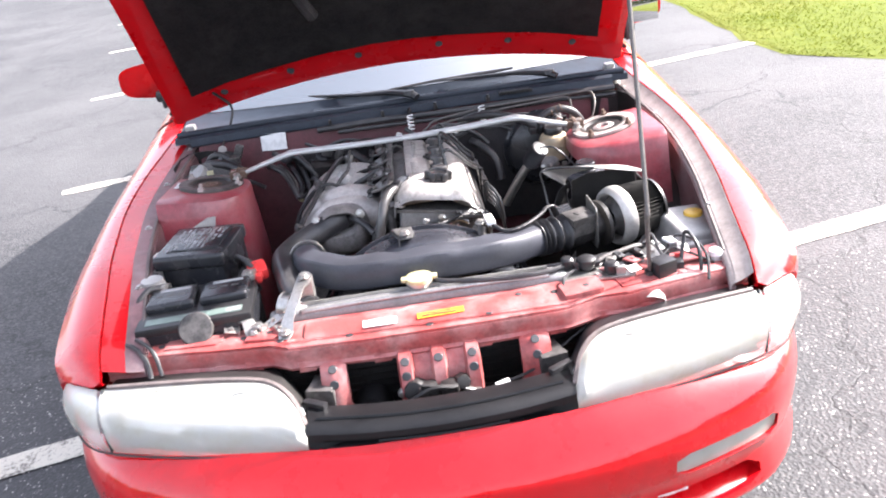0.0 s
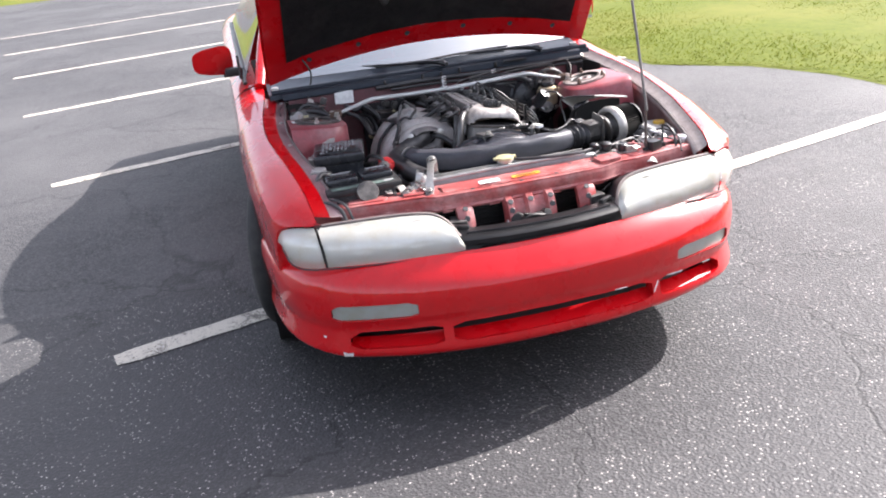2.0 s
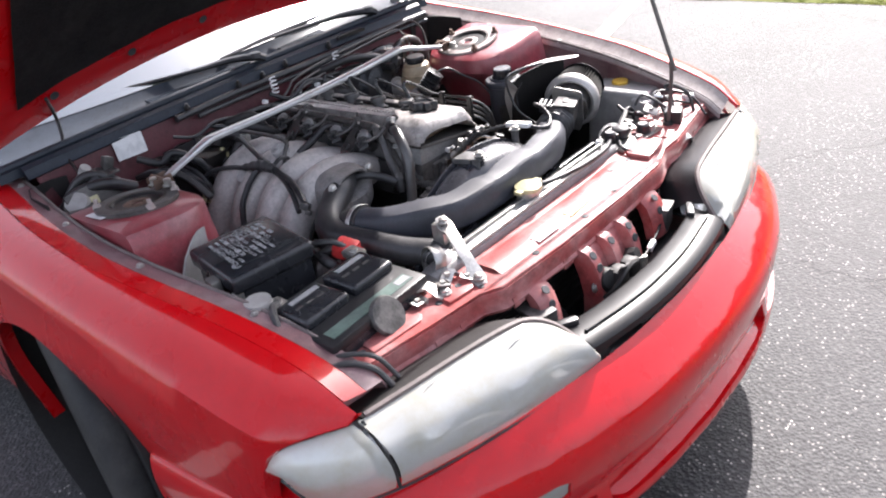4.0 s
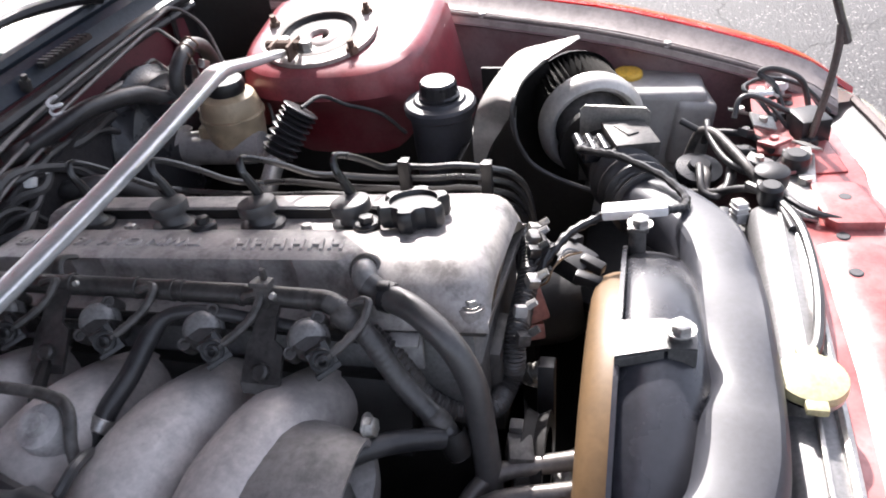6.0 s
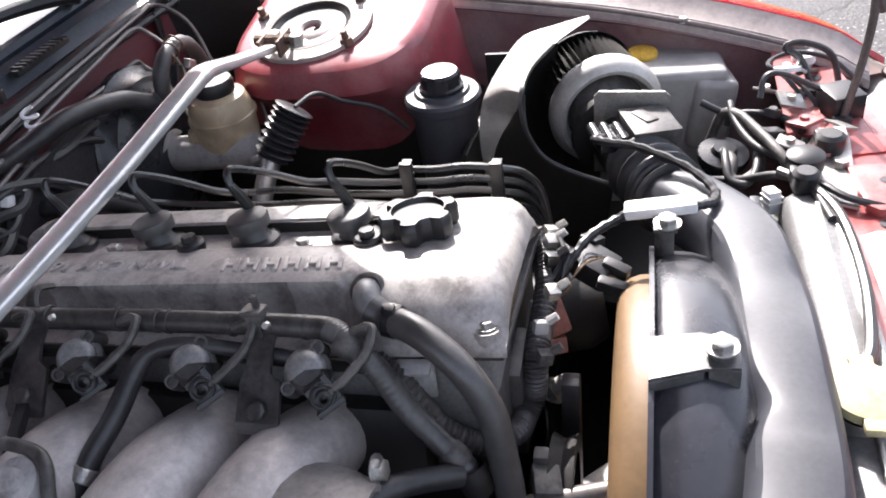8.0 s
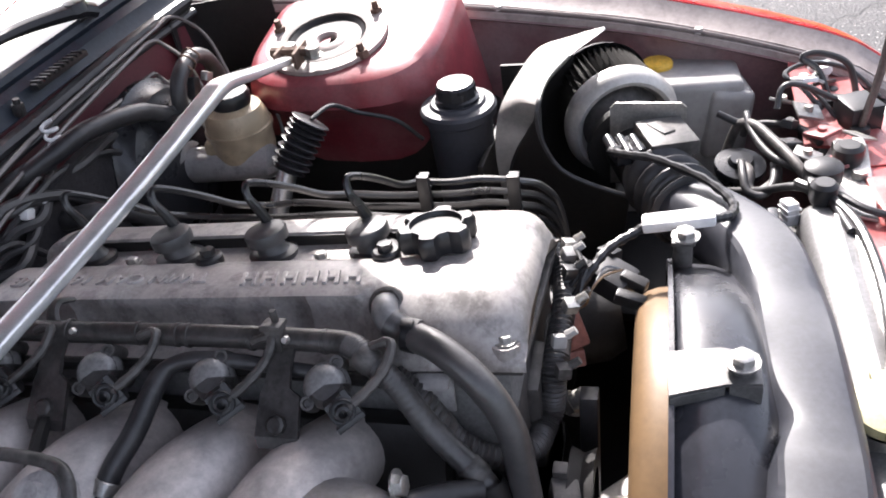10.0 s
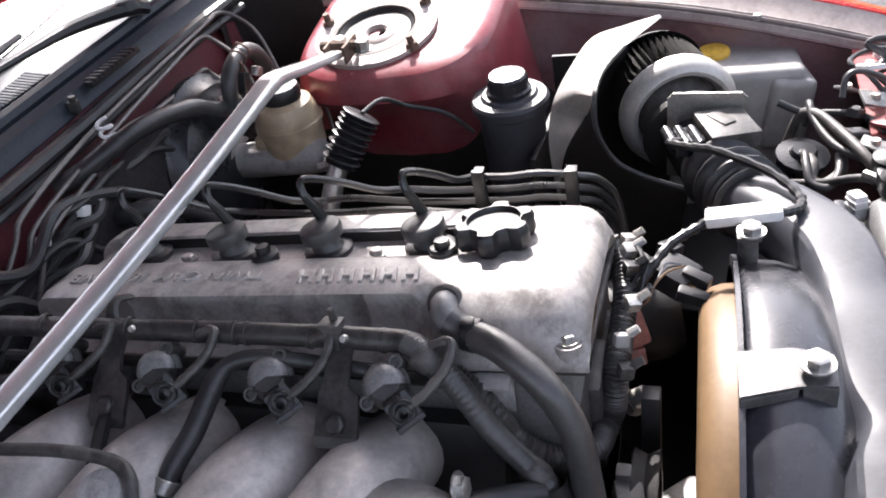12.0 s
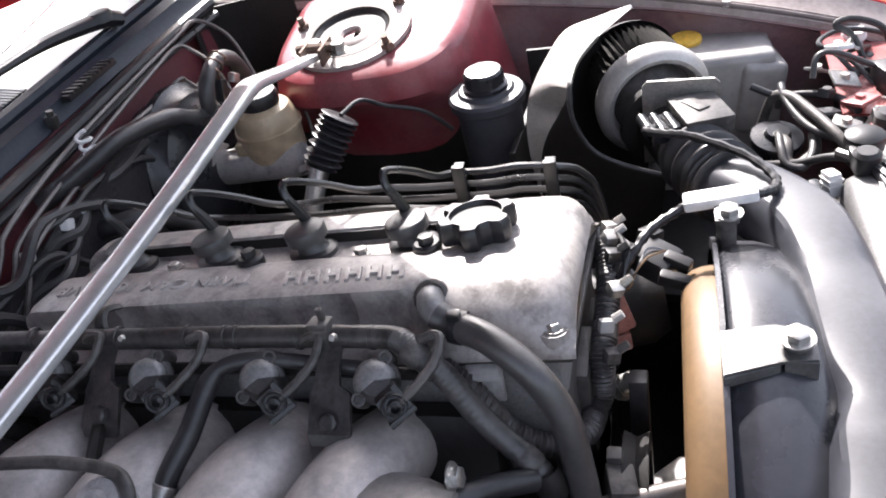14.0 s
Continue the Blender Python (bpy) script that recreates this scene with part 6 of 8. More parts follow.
injear = link_mesh("injector_ear", merge(lathe([(0.0, 0.022), (0.0042, 0.022), (0.0046, 0.026), (0.0072, 0.026), (0.0085, 0.014), (0.0085, -0.01)], seg=14), box((0.012, 0.01, 0.012), (-0.006, 0, 0.004), 0.002)), DUSTY)
injplug = link_mesh("injector_plug", merge(box((0.022, 0.02, 0.024), (0, 0, 0.03), 0.003), box((0.026, 0.005, 0.012), (0, 0.009, 0.036), 0.001), box((0.005, 0.024, 0.01), (0.011, 0, 0.038), 0.001), lathe([(0.0035, 0.05), (0.0055, 0.049), (0.0065, 0.036)], seg=10), sweep([(0.009 * math.cos(q), 0.009 * math.sin(q), 0.043) for q in np.linspace(0.3, 5.6, 10)], 0.0014, 5, 2)), BLACK)
for y in (1.106, 1.2, 1.299, 1.396):
    seat = axis_to((-0.072, y, 0.748), (-0.62, -0.22, 0.76)) @ Matrix.Scale(0.74, 4)
    ob = again("injector", inj, seat, engine)
    again("injector_cap", injcap, seat @ Matrix.Rotation(-0.1, 4, "Z"), ob)
    for q in (0.95, 3.75):
        again("injector_ear", injear, seat @ Matrix.Rotation(q, 4, "Z") @ Matrix.Translation((0.0245, 0, 0)), ob)
    tilt = seat @ Matrix.Rotation(-1.1, 4, "Z") @ Matrix.Translation((0.0145, 0, -0.006)) @ Matrix.Rotation(0.35, 4, "Y") @ Matrix.Scale(1.28, 4)
    again("injector_plug", injplug, tilt, ob)
    tip = tilt @ Vector((0, 0, 0.04))
    part("injector_wire", sweep([tip, tip + Vector((0.012, -0.014, 0.006)), tip + Vector((0.03, -0.026, 0.014)), tip + Vector((0.046, -0.028, 0.024)), (-0.056, y - 0.034, 0.776), (-0.05, y - 0.028, 0.766)], 0.0038, 8, 6, ripple=0.0004, ripples=20), DUSTY, engine, "dusty injector lead")
for y in (1.142, 1.342):
    rows = [[(x, y - w + dy, z), (x, y + w + dy, z)] for x, z, w, dy in ((-0.055, 0.775, 0.009, 0.0), (-0.072, 0.766, 0.009, 0.0), (-0.084, 0.757, 0.0105, 0.0), (-0.088, 0.753, 0.016, -0.003), (-0.112, 0.734, 0.017, -0.004), (-0.116, 0.726, 0.015, -0.004))]
    bracket = part("rail_bracket", sheet(rows, 0.004), RAIL, engine, "dark rail bracket", smooth=20)
    part("bracket_bolt", lathe([(0, 0.006), (0.0055, 0.006), (0.0075, 0.0045), (0.008, 0)], axis_to((-0.105, y - 0.004, 0.74), (-0.7, 0, 0.75)), 8), RAIL, bracket)
band = link_mesh("rail_band", lathe([(0.0091, -0.002), (0.0099, -0.0015), (0.0099, 0.0015), (0.0091, 0.002)], seg=14), RAIL)
for y in (1.42, 1.335, 1.27, 1.235, 1.225, 1.17, 1.11):
    again("rail_band", band, axis_to((-0.05, y, 0.7735 - 0.01 * max(0, y - 1.25)), (0, 1, 0)), rail)
part("rail_bolt", lathe([(0, 0.004), (0.0026, 0.004), (0.0036, 0)], axis_to((-0.057, 1.138, 0.78), (-1, 0, 0.8)), 8), STEEL, engine)
part("rail_bolt", lathe([(0, 0.003), (0.0024, 0.003), (0.0032, 0)], axis_to((-0.057, 1.325, 0.779), (-1, 0, 0.8)), 8), STEEL, engine)
part("lower_pipe", sweep([(-0.06, 1.47, 0.742), (-0.062, 1.35, 0.748), (-0.063, 1.2, 0.752), (-0.064, 1.06, 0.748)], 0.005, 8, 6), GRIME_SHADE, engine, "dark return pipe under the rail")
part("cross_pipe", sweep([(-0.168, 1.47, 0.753), (-0.168, 1.391, 0.757), (-0.165, 1.332, 0.759), (-0.167, 1.285, 0.757), (-0.176, 1.266, 0.753), (-0.195, 1.258, 0.735), (-0.21, 1.25, 0.7)], 0.005, 10, 6), DUSTY, engine, "grimy metal pipe across the runners")
part("pipe_mount", lathe([(0, 0.01), (0.008, 0.01), (0.01, 0.004), (0.018, 0.002), (0.021, -0.006), (0.021, -0.02)], axis_to((-0.187, 1.288, 0.744), (-0.5, 0, 1)), 18), CAST, engine, "round pipe mount")
part("rail_clip", merge(box((0.013, 0.013, 0.03), (-0.054, 1.148, 0.776), 0.002, pose(0, 0, 0, 0, 15, 0)), box((0.016, 0.017, 0.005), (-0.052, 1.148, 0.79), 0.002, pose(0, 0, 0, 0, 15, 0)), box((0.004, 0.005, 0.014), (-0.05, 1.146, 0.796), 0.001)), DUSTY, engine)
part("vacuum_hose", sweep([(-0.062, 1.12, 0.752), (-0.066, 1.18, 0.764), (-0.07, 1.212, 0.768), (-0.077, 1.232, 0.765), (-0.09, 1.241, 0.757), (-0.12, 1.25, 0.738), (-0.15, 1.262, 0.72), (-0.19, 1.275, 0.68), (-0.23, 1.28, 0.63)], [0.006, 0.006, 0.0065, 0.0065, 0.0085, 0.0088, 0.0088, 0.0088, 0.0088], 12, 8), RUBBER, engine, "black vacuum hose")
part("hose_clamp", lathe([(0.0092, -0.006), (0.0105, -0.005), (0.0105, 0.005), (0.0092, 0.006)], axis_to((-0.155, 1.264, 0.715), (-0.75, 0.3, -0.6)), 16), STEEL, engine)
part("vacuum_pipe", sweep([(-0.06, 1.35, 0.72), (-0.1, 1.342, 0.732), (-0.15, 1.325, 0.728), (-0.22, 1.31, 0.7), (-0.235, 1.3, 0.69)], 0.006, 8, 6), GRIME_SHADE, engine)

# intake manifold
manifold = thing("intake_manifold", "grey cast aluminium intake manifold with four curved runners", "engine part", (-0.3, 1.2, 0.4))
for k, y in enumerate((1.103, 1.188, 1.279, 1.372)):
    part("runner", sweep([(-0.07, y + 0.006, 0.672), (-0.11, y + 0.011, 0.692), (-0.15, y + 0.02, 0.7), (-0.195, y + 0.031, 0.694), (-0.24, y + 0.039, 0.67), (-0.28, y + 0.043, 0.628), (-0.305, y + 0.045, 0.57), (-0.315, y + 0.045, 0.5)],
                         [0.035, 0.0375, 0.0405, 0.042, 0.0418, 0.0412, 0.041, 0.041], 22, 7), RUNNER, manifold, "curved cast runner")
    part("runner_seam", sweep([(-0.12, y - 0.025, 0.684), (-0.195, y - 0.0095, 0.684), (-0.24, y - 0.0035, 0.66), (-0.28, y, 0.618), (-0.305, y + 0.002, 0.56)], 0.003, 6, 6), DUSTY, manifold)
part("plenum", lathe([(0, -0.2), (0.05, -0.2), (0.07, -0.18), (0.075, -0.1), (0.075, 0.16), (0.065, 0.2), (0, 0.21)], axis_to((-0.3, 1.265, 0.5), (0, 1, 0)), 24), CAST, manifold)
part("manifold_flange", box((0.03, 0.43, 0.07), (-0.066, 1.24, 0.665), 0.006, pose(0, 0, 0, 0, 25, 0)), GRIME_SHADE, manifold)
# front dome of the casting with the water outlet
rows = []
for y, cx, cz, a, b in ((1.12, -0.18, 0.665, 0.062, 0.062), (1.1, -0.182, 0.668, 0.066, 0.066), (1.08, -0.185, 0.67, 0.068, 0.066), (1.06, -0.187, 0.674, 0.064, 0.062), (1.044, -0.187, 0.68, 0.056, 0.054), (1.037, -0.187, 0.69, 0.049, 0.044),
                        (1.037, -0.187, 0.7, 0.042, 0.031), (1.05, -0.187, 0.702, 0.038, 0.027), (1.085, -0.187, 0.703, 0.036, 0.025)):
    ring = []
    for k in range(32):
        q = 2 * math.pi * k / 32
        c, d = math.cos(q), math.sin(q)
        ring.append((cx + a * math.copysign(abs(c) ** 0.72, c), y, cz + b * math.copysign(abs(d) ** 0.72, d)))
    rows.append(ring)
dome = sheet(rows, closed=True)
bmesh.ops.holes_fill(dome, edges=[e for e in dome.edges if e.is_boundary])
part("water_outlet", dome, OUTLET, manifold, "domed cast housing with a dark mouth")
part("outlet_shadow_gap", slab([(-0.223, 1.07), (-0.151, 1.07), (-0.151, 1.076), (-0.223, 1.076)], 0.678, 0.728), GRIME_SHADE, manifold)
for x, z in ((-0.243, 0.718), (-0.135, 0.722)):
    again("outlet_bolt", bolt_mesh(0.008, 0.008), axis_to((x, 1.042, z), (0, -1, 0.2)), manifold)
part("breather_plate", lathe([(0, 0.012), (0.022, 0.012), (0.028, 0.004), (0.03, -0.01)], pose(-0.255, 1.34, 0.69, 0, -30, 0), 16), CAST, manifold)
part("manifold_stud", lathe([(0, 0.03), (0.012, 0.03), (0.014, 0.024), (0.014, 0)], pose(-0.17, 1.44, 0.72), 6), STEEL, manifold)
for pts, r in (([(-0.19, 1.45, 0.742), (-0.199, 1.409, 0.748), (-0.221, 1.338, 0.742), (-0.239, 1.275, 0.733), (-0.251, 1.217, 0.727), (-0.26, 1.164, 0.721), (-0.279, 1.111, 0.708), (-0.289, 1.089, 0.697)], 0.0068),
               ([(-0.31, 1.48, 0.66), (-0.286, 1.441, 0.697), (-0.267, 1.381, 0.712), (-0.259, 1.328, 0.718), (-0.248, 1.287, 0.723), (-0.249, 1.233, 0.723), (-0.264, 1.177, 0.715), (-0.284, 1.13, 0.698), (-0.3, 1.1, 0.676)], 0.0058),
               ([(-0.244, 1.27, 0.724), (-0.256, 1.286, 0.718), (-0.27, 1.292, 0.707), (-0.29, 1.295, 0.687), (-0.318, 1.29, 0.655), (-0.335, 1.28, 0.61)], 0.007),
               ([(-0.24, 1.25, 0.726), (-0.236, 1.24, 0.737), (-0.222, 1.236, 0.744), (-0.205, 1.24, 0.738), (-0.19, 1.248, 0.725)], 0.0045)):
    part("harness", sweep(pts, r, 8, 8), RUBBER, manifold, "black taped wiring harness")
part("harness_wrap", sweep([(-0.262, 1.33, 0.72), (-0.252, 1.295, 0.726), (-0.246, 1.262, 0.73), (-0.25, 1.228, 0.728)], [0.008, 0.0125, 0.0135, 0.009], 12, 6, ripple=0.0012, ripples=5), RUBBER, manifold, "black tape bound round the wiring")
part("harness_plug", merge(box((0.022, 0.02, 0.016), (-0.293, 1.082, 0.692), 0.003, pose(0, 0, 0, 20, 20, 30)), box((0.014, 0.012, 0.01), (-0.3, 1.066, 0.684), 0.002, pose(0, 0, 0, 20, 20, 30))), DUSTY, manifold, "grey wiring connector")

# ---- intake tract ----
def plate_up(at, axis):
    """A small upright plate square to an axis."""
    bm = slab([(-0.044, -0.085), (0.03, -0.085), (0.043, -0.06), (0.043, 0.012), (0.037, 0.018), (-0.036, 0.022), (-0.042, 0.016)], -0.0015, 0.0015)
    bm.transform(Matrix.Translation(at) @ Matrix.Rotation(math.atan2(axis.y, axis.x) - math.pi / 2, 4, "Z") @ Matrix.Rotation(math.pi / 2, 4, "X"))
    return bm


intake = thing("air_intake", "black plastic intake pipe with a cone air filter", "air intake", (0.1, 0.78, 0.6))
DUCT_LINE = [(0.268, 0.842, 0.674), (0.235, 0.818, 0.68), (0.2, 0.796, 0.685), (0.15, 0.776, 0.689), (0.08, 0.767, 0.691), (0.0, 0.764, 0.692), (-0.08, 0.764, 0.692), (-0.135, 0.769, 0.691), (-0.182, 0.786, 0.69), (-0.223, 0.822, 0.687), (-0.252, 0.872, 0.68), (-0.266, 0.93, 0.672)]
# half section: across and up
DUCT_HALF = [(0.0, 0.034), (0.016, 0.0336), (0.0235, 0.0326), (0.0275, 0.0292), (0.032, 0.02), (0.034, 0.008), (0.0335, -0.01), (0.03, -0.024), (0.02, -0.033), (0.008, -0.036)]


def intake_duct():
    """A moulded box-section duct that turns round at both ends, with dents and two pressed creases."""
    line = spline(DUCT_LINE, 9)
    n = len(line)
    rows = []
    for i, p in enumerate(line):
        d = (line[min(i + 1, n - 1)] - line[max(i - 1, 0)]).normalized()
        side = d.cross(Vector((0, 0, 1))).normalized()
        rise = side.cross(d).normalized()
        ends = min(1.0, min(i, n - 1 - i) / 16)
        crease = sum(math.exp(-((p.x - c) / 0.005) ** 2) for c in (0.085, -0.075))
        notch = 0.009 * math.exp(-((p.x + 0.05) / 0.022) ** 2)
        wave = 0.0006 * math.sin(p.x * 55) + 0.0016 * noise.noise((p.x * 16, p.y * 16, 3))
        ring = []
        for k, (a, b) in enumerate(DUCT_HALF + [(-a, b) for a, b in reversed(DUCT_HALF[1:])]):
            q = math.atan2(b, a)
            a = a + (0.0355 * math.cos(q) - a) * (1 - ends)
            b = b + (0.0355 * math.sin(q) - b) * (1 - ends)
            if b > 0.015:
                b += ends * (wave * (1.0 + 0.8 * math.sin(9 * q)) - 0.0014 * crease)
            if a < -0.015:
                a += ends * (notch - wave)
            ring.append(p - side * a + rise * b)
        rows.append(ring)
    bm = sheet(rows, closed=True)
    bmesh.ops.holes_fill(bm, edges=[e for e in bm.edges if e.is_boundary])
    return bm


part("intake_pipe", intake_duct(), DUCT, intake, "grey-black moulded intake pipe", smooth=24)
part("rubber_elbow", sweep([(-0.265, 0.925, 0.673), (-0.268, 0.955, 0.664), (-0.267, 0.99, 0.645), (-0.262, 1.025, 0.615), (-0.255, 1.06, 0.585)], [0.0395, 0.0395, 0.039, 0.038, 0.038], 20, 8), RUBBER, intake, "black rubber intake elbow")
clamp = link_mesh("hose_clamp", merge(lathe([(0.0425, -0.006), (0.0435, -0.005), (0.0435, 0.005), (0.0425, 0.006)], seg=28), box((0.016, 0.012, 0.01), (0.05, 0, 0), 0.002)), STEEL)
again("hose_clamp", clamp, axis_to((-0.266, 0.94, 0.669), (-0.1, 1, -0.2)), intake)
part("bellows", sweep([(0.262, 0.838, 0.676), (0.29, 0.85, 0.674), (0.35, 0.875, 0.667)], 0.037, 22, 24, ripple=0.0055, ripples=5), RUBBER, intake, "ribbed rubber bellows")
AX = Vector((0.93, 0.34, 0.02)).normalized()
meter_at = Vector((0.388, 0.889, 0.664))
part("air_meter_tube", lathe([(0.033, -0.05), (0.035, -0.046), (0.035, 0.03), (0.054, 0.032), (0.054, 0.042), (0.034, 0.044)], axis_to(meter_at, AX), 26), GRIME_SHADE, intake, "black air flow meter body")
part("air_meter_box", merge(box((0.062, 0.054, 0.018), (0.367, 0.863, 0.704), 0.002, pose(0, 0, 0, 4, 0, 20)), box((0.03, 0.016, 0.003), (0.372, 0.868, 0.7135), 0.0012, pose(0, 0, 0, 4, 0, 40)), box((0.056, 0.048, 0.03), (0.369, 0.865, 0.682), 0.002, pose(0, 0, 0, 4, 0, 20))), DUSTY, intake, "dusty grey sensor box")
part("meter_plate", plate_up((0.402, 0.883, 0.709), Vector((1, 0.05, 0))), STEEL, intake, "thin steel adapter plate")
part("meter_plug", merge(box((0.034, 0.034, 0.018), (0.346, 0.905, 0.7), 0.003, pose(0, 0, 0, 0, 0, 24)), *[sweep([(0.326, 0.888 + dy, 0.708), (0.356, 0.899 + dy, 0.71)], 0.0058, 10, 2) for dy in (0.0, 0.014, 0.027)]), SATIN, intake)
part("meter_wire", sweep([(0.335, 0.912, 0.708), (0.318, 0.92, 0.716), (0.3, 0.9, 0.722), (0.288, 0.874, 0.724), (0.25, 0.828, 0.724), (0.214, 0.804, 0.723), (0.192, 0.803, 0.724), (0.177, 0.813, 0.729), (0.165, 0.832, 0.734), (0.163, 0.875, 0.73), (0.155, 0.89, 0.727), (0.135, 0.912, 0.724), (0.11, 0.928, 0.716), (0.095, 0.938, 0.705)], 0.0044, 8, 8, ripple=0.0007, ripples=30), BLACK, intake, "taped sensor wire")
part("wire_joint", box((0.064, 0.019, 0.011), (0.164, 0.852, 0.735), 0.003, pose(0, 0, 0, -7, 0, 0) @ pose(0, 0, 0, 0, 0, -88)), WHITE, intake, "pale wire connector")
filt = Vector((0.463, 0.914, 0.67))
part("filter_ring", lathe([(0.048, 0.012), (0.051, -0.002), (0.056, -0.013), (0.061, -0.0145), (0.068, -0.009), (0.072, 0.004), (0.0705, 0.016), (0.066, 0.02)], axis_to(filt, AX), 40), SHIELD, intake, "grey filter end ring")
part("filter_throat", lathe([(0.03, -0.02), (0.036, -0.008), (0.044, -0.004), (0.048, 0.004), (0.056, 0.006)], axis_to(filt, AX), 36), DUSTY, intake, "dark stepped filter throat")
bm = bmesh.new()
rings = []
m_f = axis_to(filt, AX)
for h, r in ((0.014, 0.067), (0.04, 0.066), (0.07, 0.064), (0.1, 0.061)):
    rings.append([bm.verts.new(m_f @ Vector(((r - (0.013 if k % 2 else 0)) * math.cos(2 * math.pi * k / 96), (r - (0.013 if k % 2 else 0)) * math.sin(2 * math.pi * k / 96), h))) for k in range(96)])
for a, b in zip(rings, rings[1:]):
    for k in range(96):
        bm.faces.new((a[k], a[(k + 1) % 96], b[(k + 1) % 96], b[k]))
FILTER = surface("pleated_filter", (0.012, 0.0105, 0.0085), 0.85, dust=0.35, dust_color=(0.04, 0.033, 0.025), grain=150, bump=0.2)
part("filter_pleats", bm, FILTER, intake, "dark pleated filter cone", smooth=20)
part("filter_cap", lathe([(0, 0.108), (0.054, 0.108), (0.063, 0.105), (0.066, 0.096)], m_f, 30), BLACK, intake)


SHIELD_FRONT = [(0.5418, 0.9368, 0.7605), (0.516, 0.946, 0.7642), (0.4327, 0.9728, 0.7751), (0.3599, 0.9892, 0.7814), (0.3118, 0.9938, 0.777)]
SHIELD_BACK = [(0.5454, 0.9423, 0.7586), (0.5312, 0.979, 0.7578), (0.5088, 1.0175, 0.7551), (0.443, 1.0358, 0.7506), (0.39, 1.0488, 0.7384), (0.3745, 1.0552, 0.7144), (0.3752, 1.0588, 0.6802), (0.388, 1.06, 0.63), (0.388, 1.055, 0.58)]


def heat_shield(front, back):
    """A bent sheet between two edges."""
    rows = []
    for p, q in zip(spline(front, 4), spline(back, 4)):
        rows.append([p.lerp(q, v) + Vector((0, 0, 0.004 * math.sin(math.pi * v))) for v in (0, 0.25, 0.5, 0.75, 1)])
    return sheet(rows, 0.0015)


part("heat_shield", heat_shield(SHIELD_FRONT + [(0.372, 1.012, 0.722), (0.374, 1.03, 0.694), (0.38, 1.045, 0.66), (0.386, 1.053, 0.62)], SHIELD_BACK), SHIELD, intake, "bare aluminium heat shield plate")
part("filter_wall", heat_shield([(0.378, 1.001, 0.74), (0.352, 0.999, 0.724), (0.34, 0.991, 0.704), (0.326, 0.974, 0.686), (0.322, 0.944, 0.67), (0.32, 0.9, 0.655)], [(0.376, 1.008, 0.728), (0.374, 1.03, 0.69), (0.384, 1.05, 0.62), (0.37, 1.03, 0.56), (0.36, 0.98, 0.52), (0.35, 0.92, 0.5)]), GRIME_SHADE, intake, "black inner wall of the filter box")
part("shield_trim", sweep(SHIELD_FRONT[2:] + [(0.3119, 0.995, 0.7487), (0.3163, 0.9892, 0.7202), (0.3182, 0.9742, 0.6929), (0.322, 0.945, 0.672), (0.32, 0.9, 0.655)], 0.0028, 6, 5), RUBBER, intake, "black rubber edge trim")
part("filter_tray", slab([(0.3, 0.76), (0.56, 0.72), (0.58, 1.06), (0.36, 1.08)], 0.46, 0.475, 0.004), GRIME_SHADE, intake, "black tray under the filter")
rows = [[(x, y, z0), (x, y, (z0 + z1) / 2), (x, y, z1)] for x, y, z0, z1 in ((0.392, 1.054, 0.47, 0.72), (0.43, 1.043, 0.47, 0.738), (0.48, 1.028, 0.47, 0.745), (0.512, 1.012, 0.47, 0.748), (0.534, 0.98, 0.47, 0.75))]
part("dark_backing", sheet(rows, 0.003), GRIME_SHADE, intake, "black back wall under the heat shield")
# added dark panel stands in for shade in the slit beside the filter
part("dark_backing", box((0.006, 0.15, 0.22), (0.56, 1.005, 0.6), 0.002), GRIME_SHADE, intake)
part("dark_backing", box((0.2, 0.008, 0.22), (0.48, 1.075, 0.55), 0.002, pose(0, 0, 0, 0, 0, -4)), GRIME_SHADE, intake)

# ---- radiator and fan ----
radiator = thing("radiator", "radiator with alloy top tank behind the support", "radiator", (0, 0.71, 0.3))
core = box((0.66, 0.03, 0.34), (0.0, 0.718, 0.45), 0.003)
part("core", core, GRIME_SHADE, radiator)
part("top_tank", sweep([(-0.32, 0.7, 0.625), (-0.29, 0.7, 0.64), (0, 0.7, 0.645), (0.26, 0.7, 0.64), (0.3, 0.7, 0.625)], 0.027, 16, 6, flat=0.95, square=0.7), ALLOYTANK, radiator, "dull alloy top tank")
part("tank_pipe", sweep([(-0.26, 0.682, 0.664), (-0.1, 0.68, 0.668), (0.1, 0.68, 0.668), (0.26, 0.682, 0.662)], 0.0055, 8, 6), STEEL, radiator)
part("tank_seam", box((0.56, 0.004, 0.012), (-0.02, 0.7, 0.67), 0.001), STEEL, radiator)
part("filler_neck", lathe([(0.024, -0.03), (0.024, 0.0), (0.03, 0.002), (0.03, 0.006)], pose(-0.009, 0.706, 0.68), 20), STEEL, radiator)
capb = [lathe([(0.027, 0.0), (0.029, 0.003), (0.028, 0.01), (0.017, 0.013), (0, 0.014)], pose(-0.009, 0.704, 0.684), 28)]
capb += [box((0.016, 0.018, 0.008), (-0.009 + 0.03 * sg, 0.704, 0.69), 0.003) for sg in (-1, 1)]
part("radiator_cap", merge(*capb), PALECAP, radiator, "pale yellow radiator cap")
part("overflow_hose", sweep([(0.02, 0.704, 0.682), (0.05, 0.69, 0.68), (0.14, 0.678, 0.674), (0.24, 0.68, 0.67), (0.3, 0.7, 0.668), (0.34, 0.725, 0.66)], 0.0055, 8, 6), RUBBER, radiator, "thin black overflow hose")
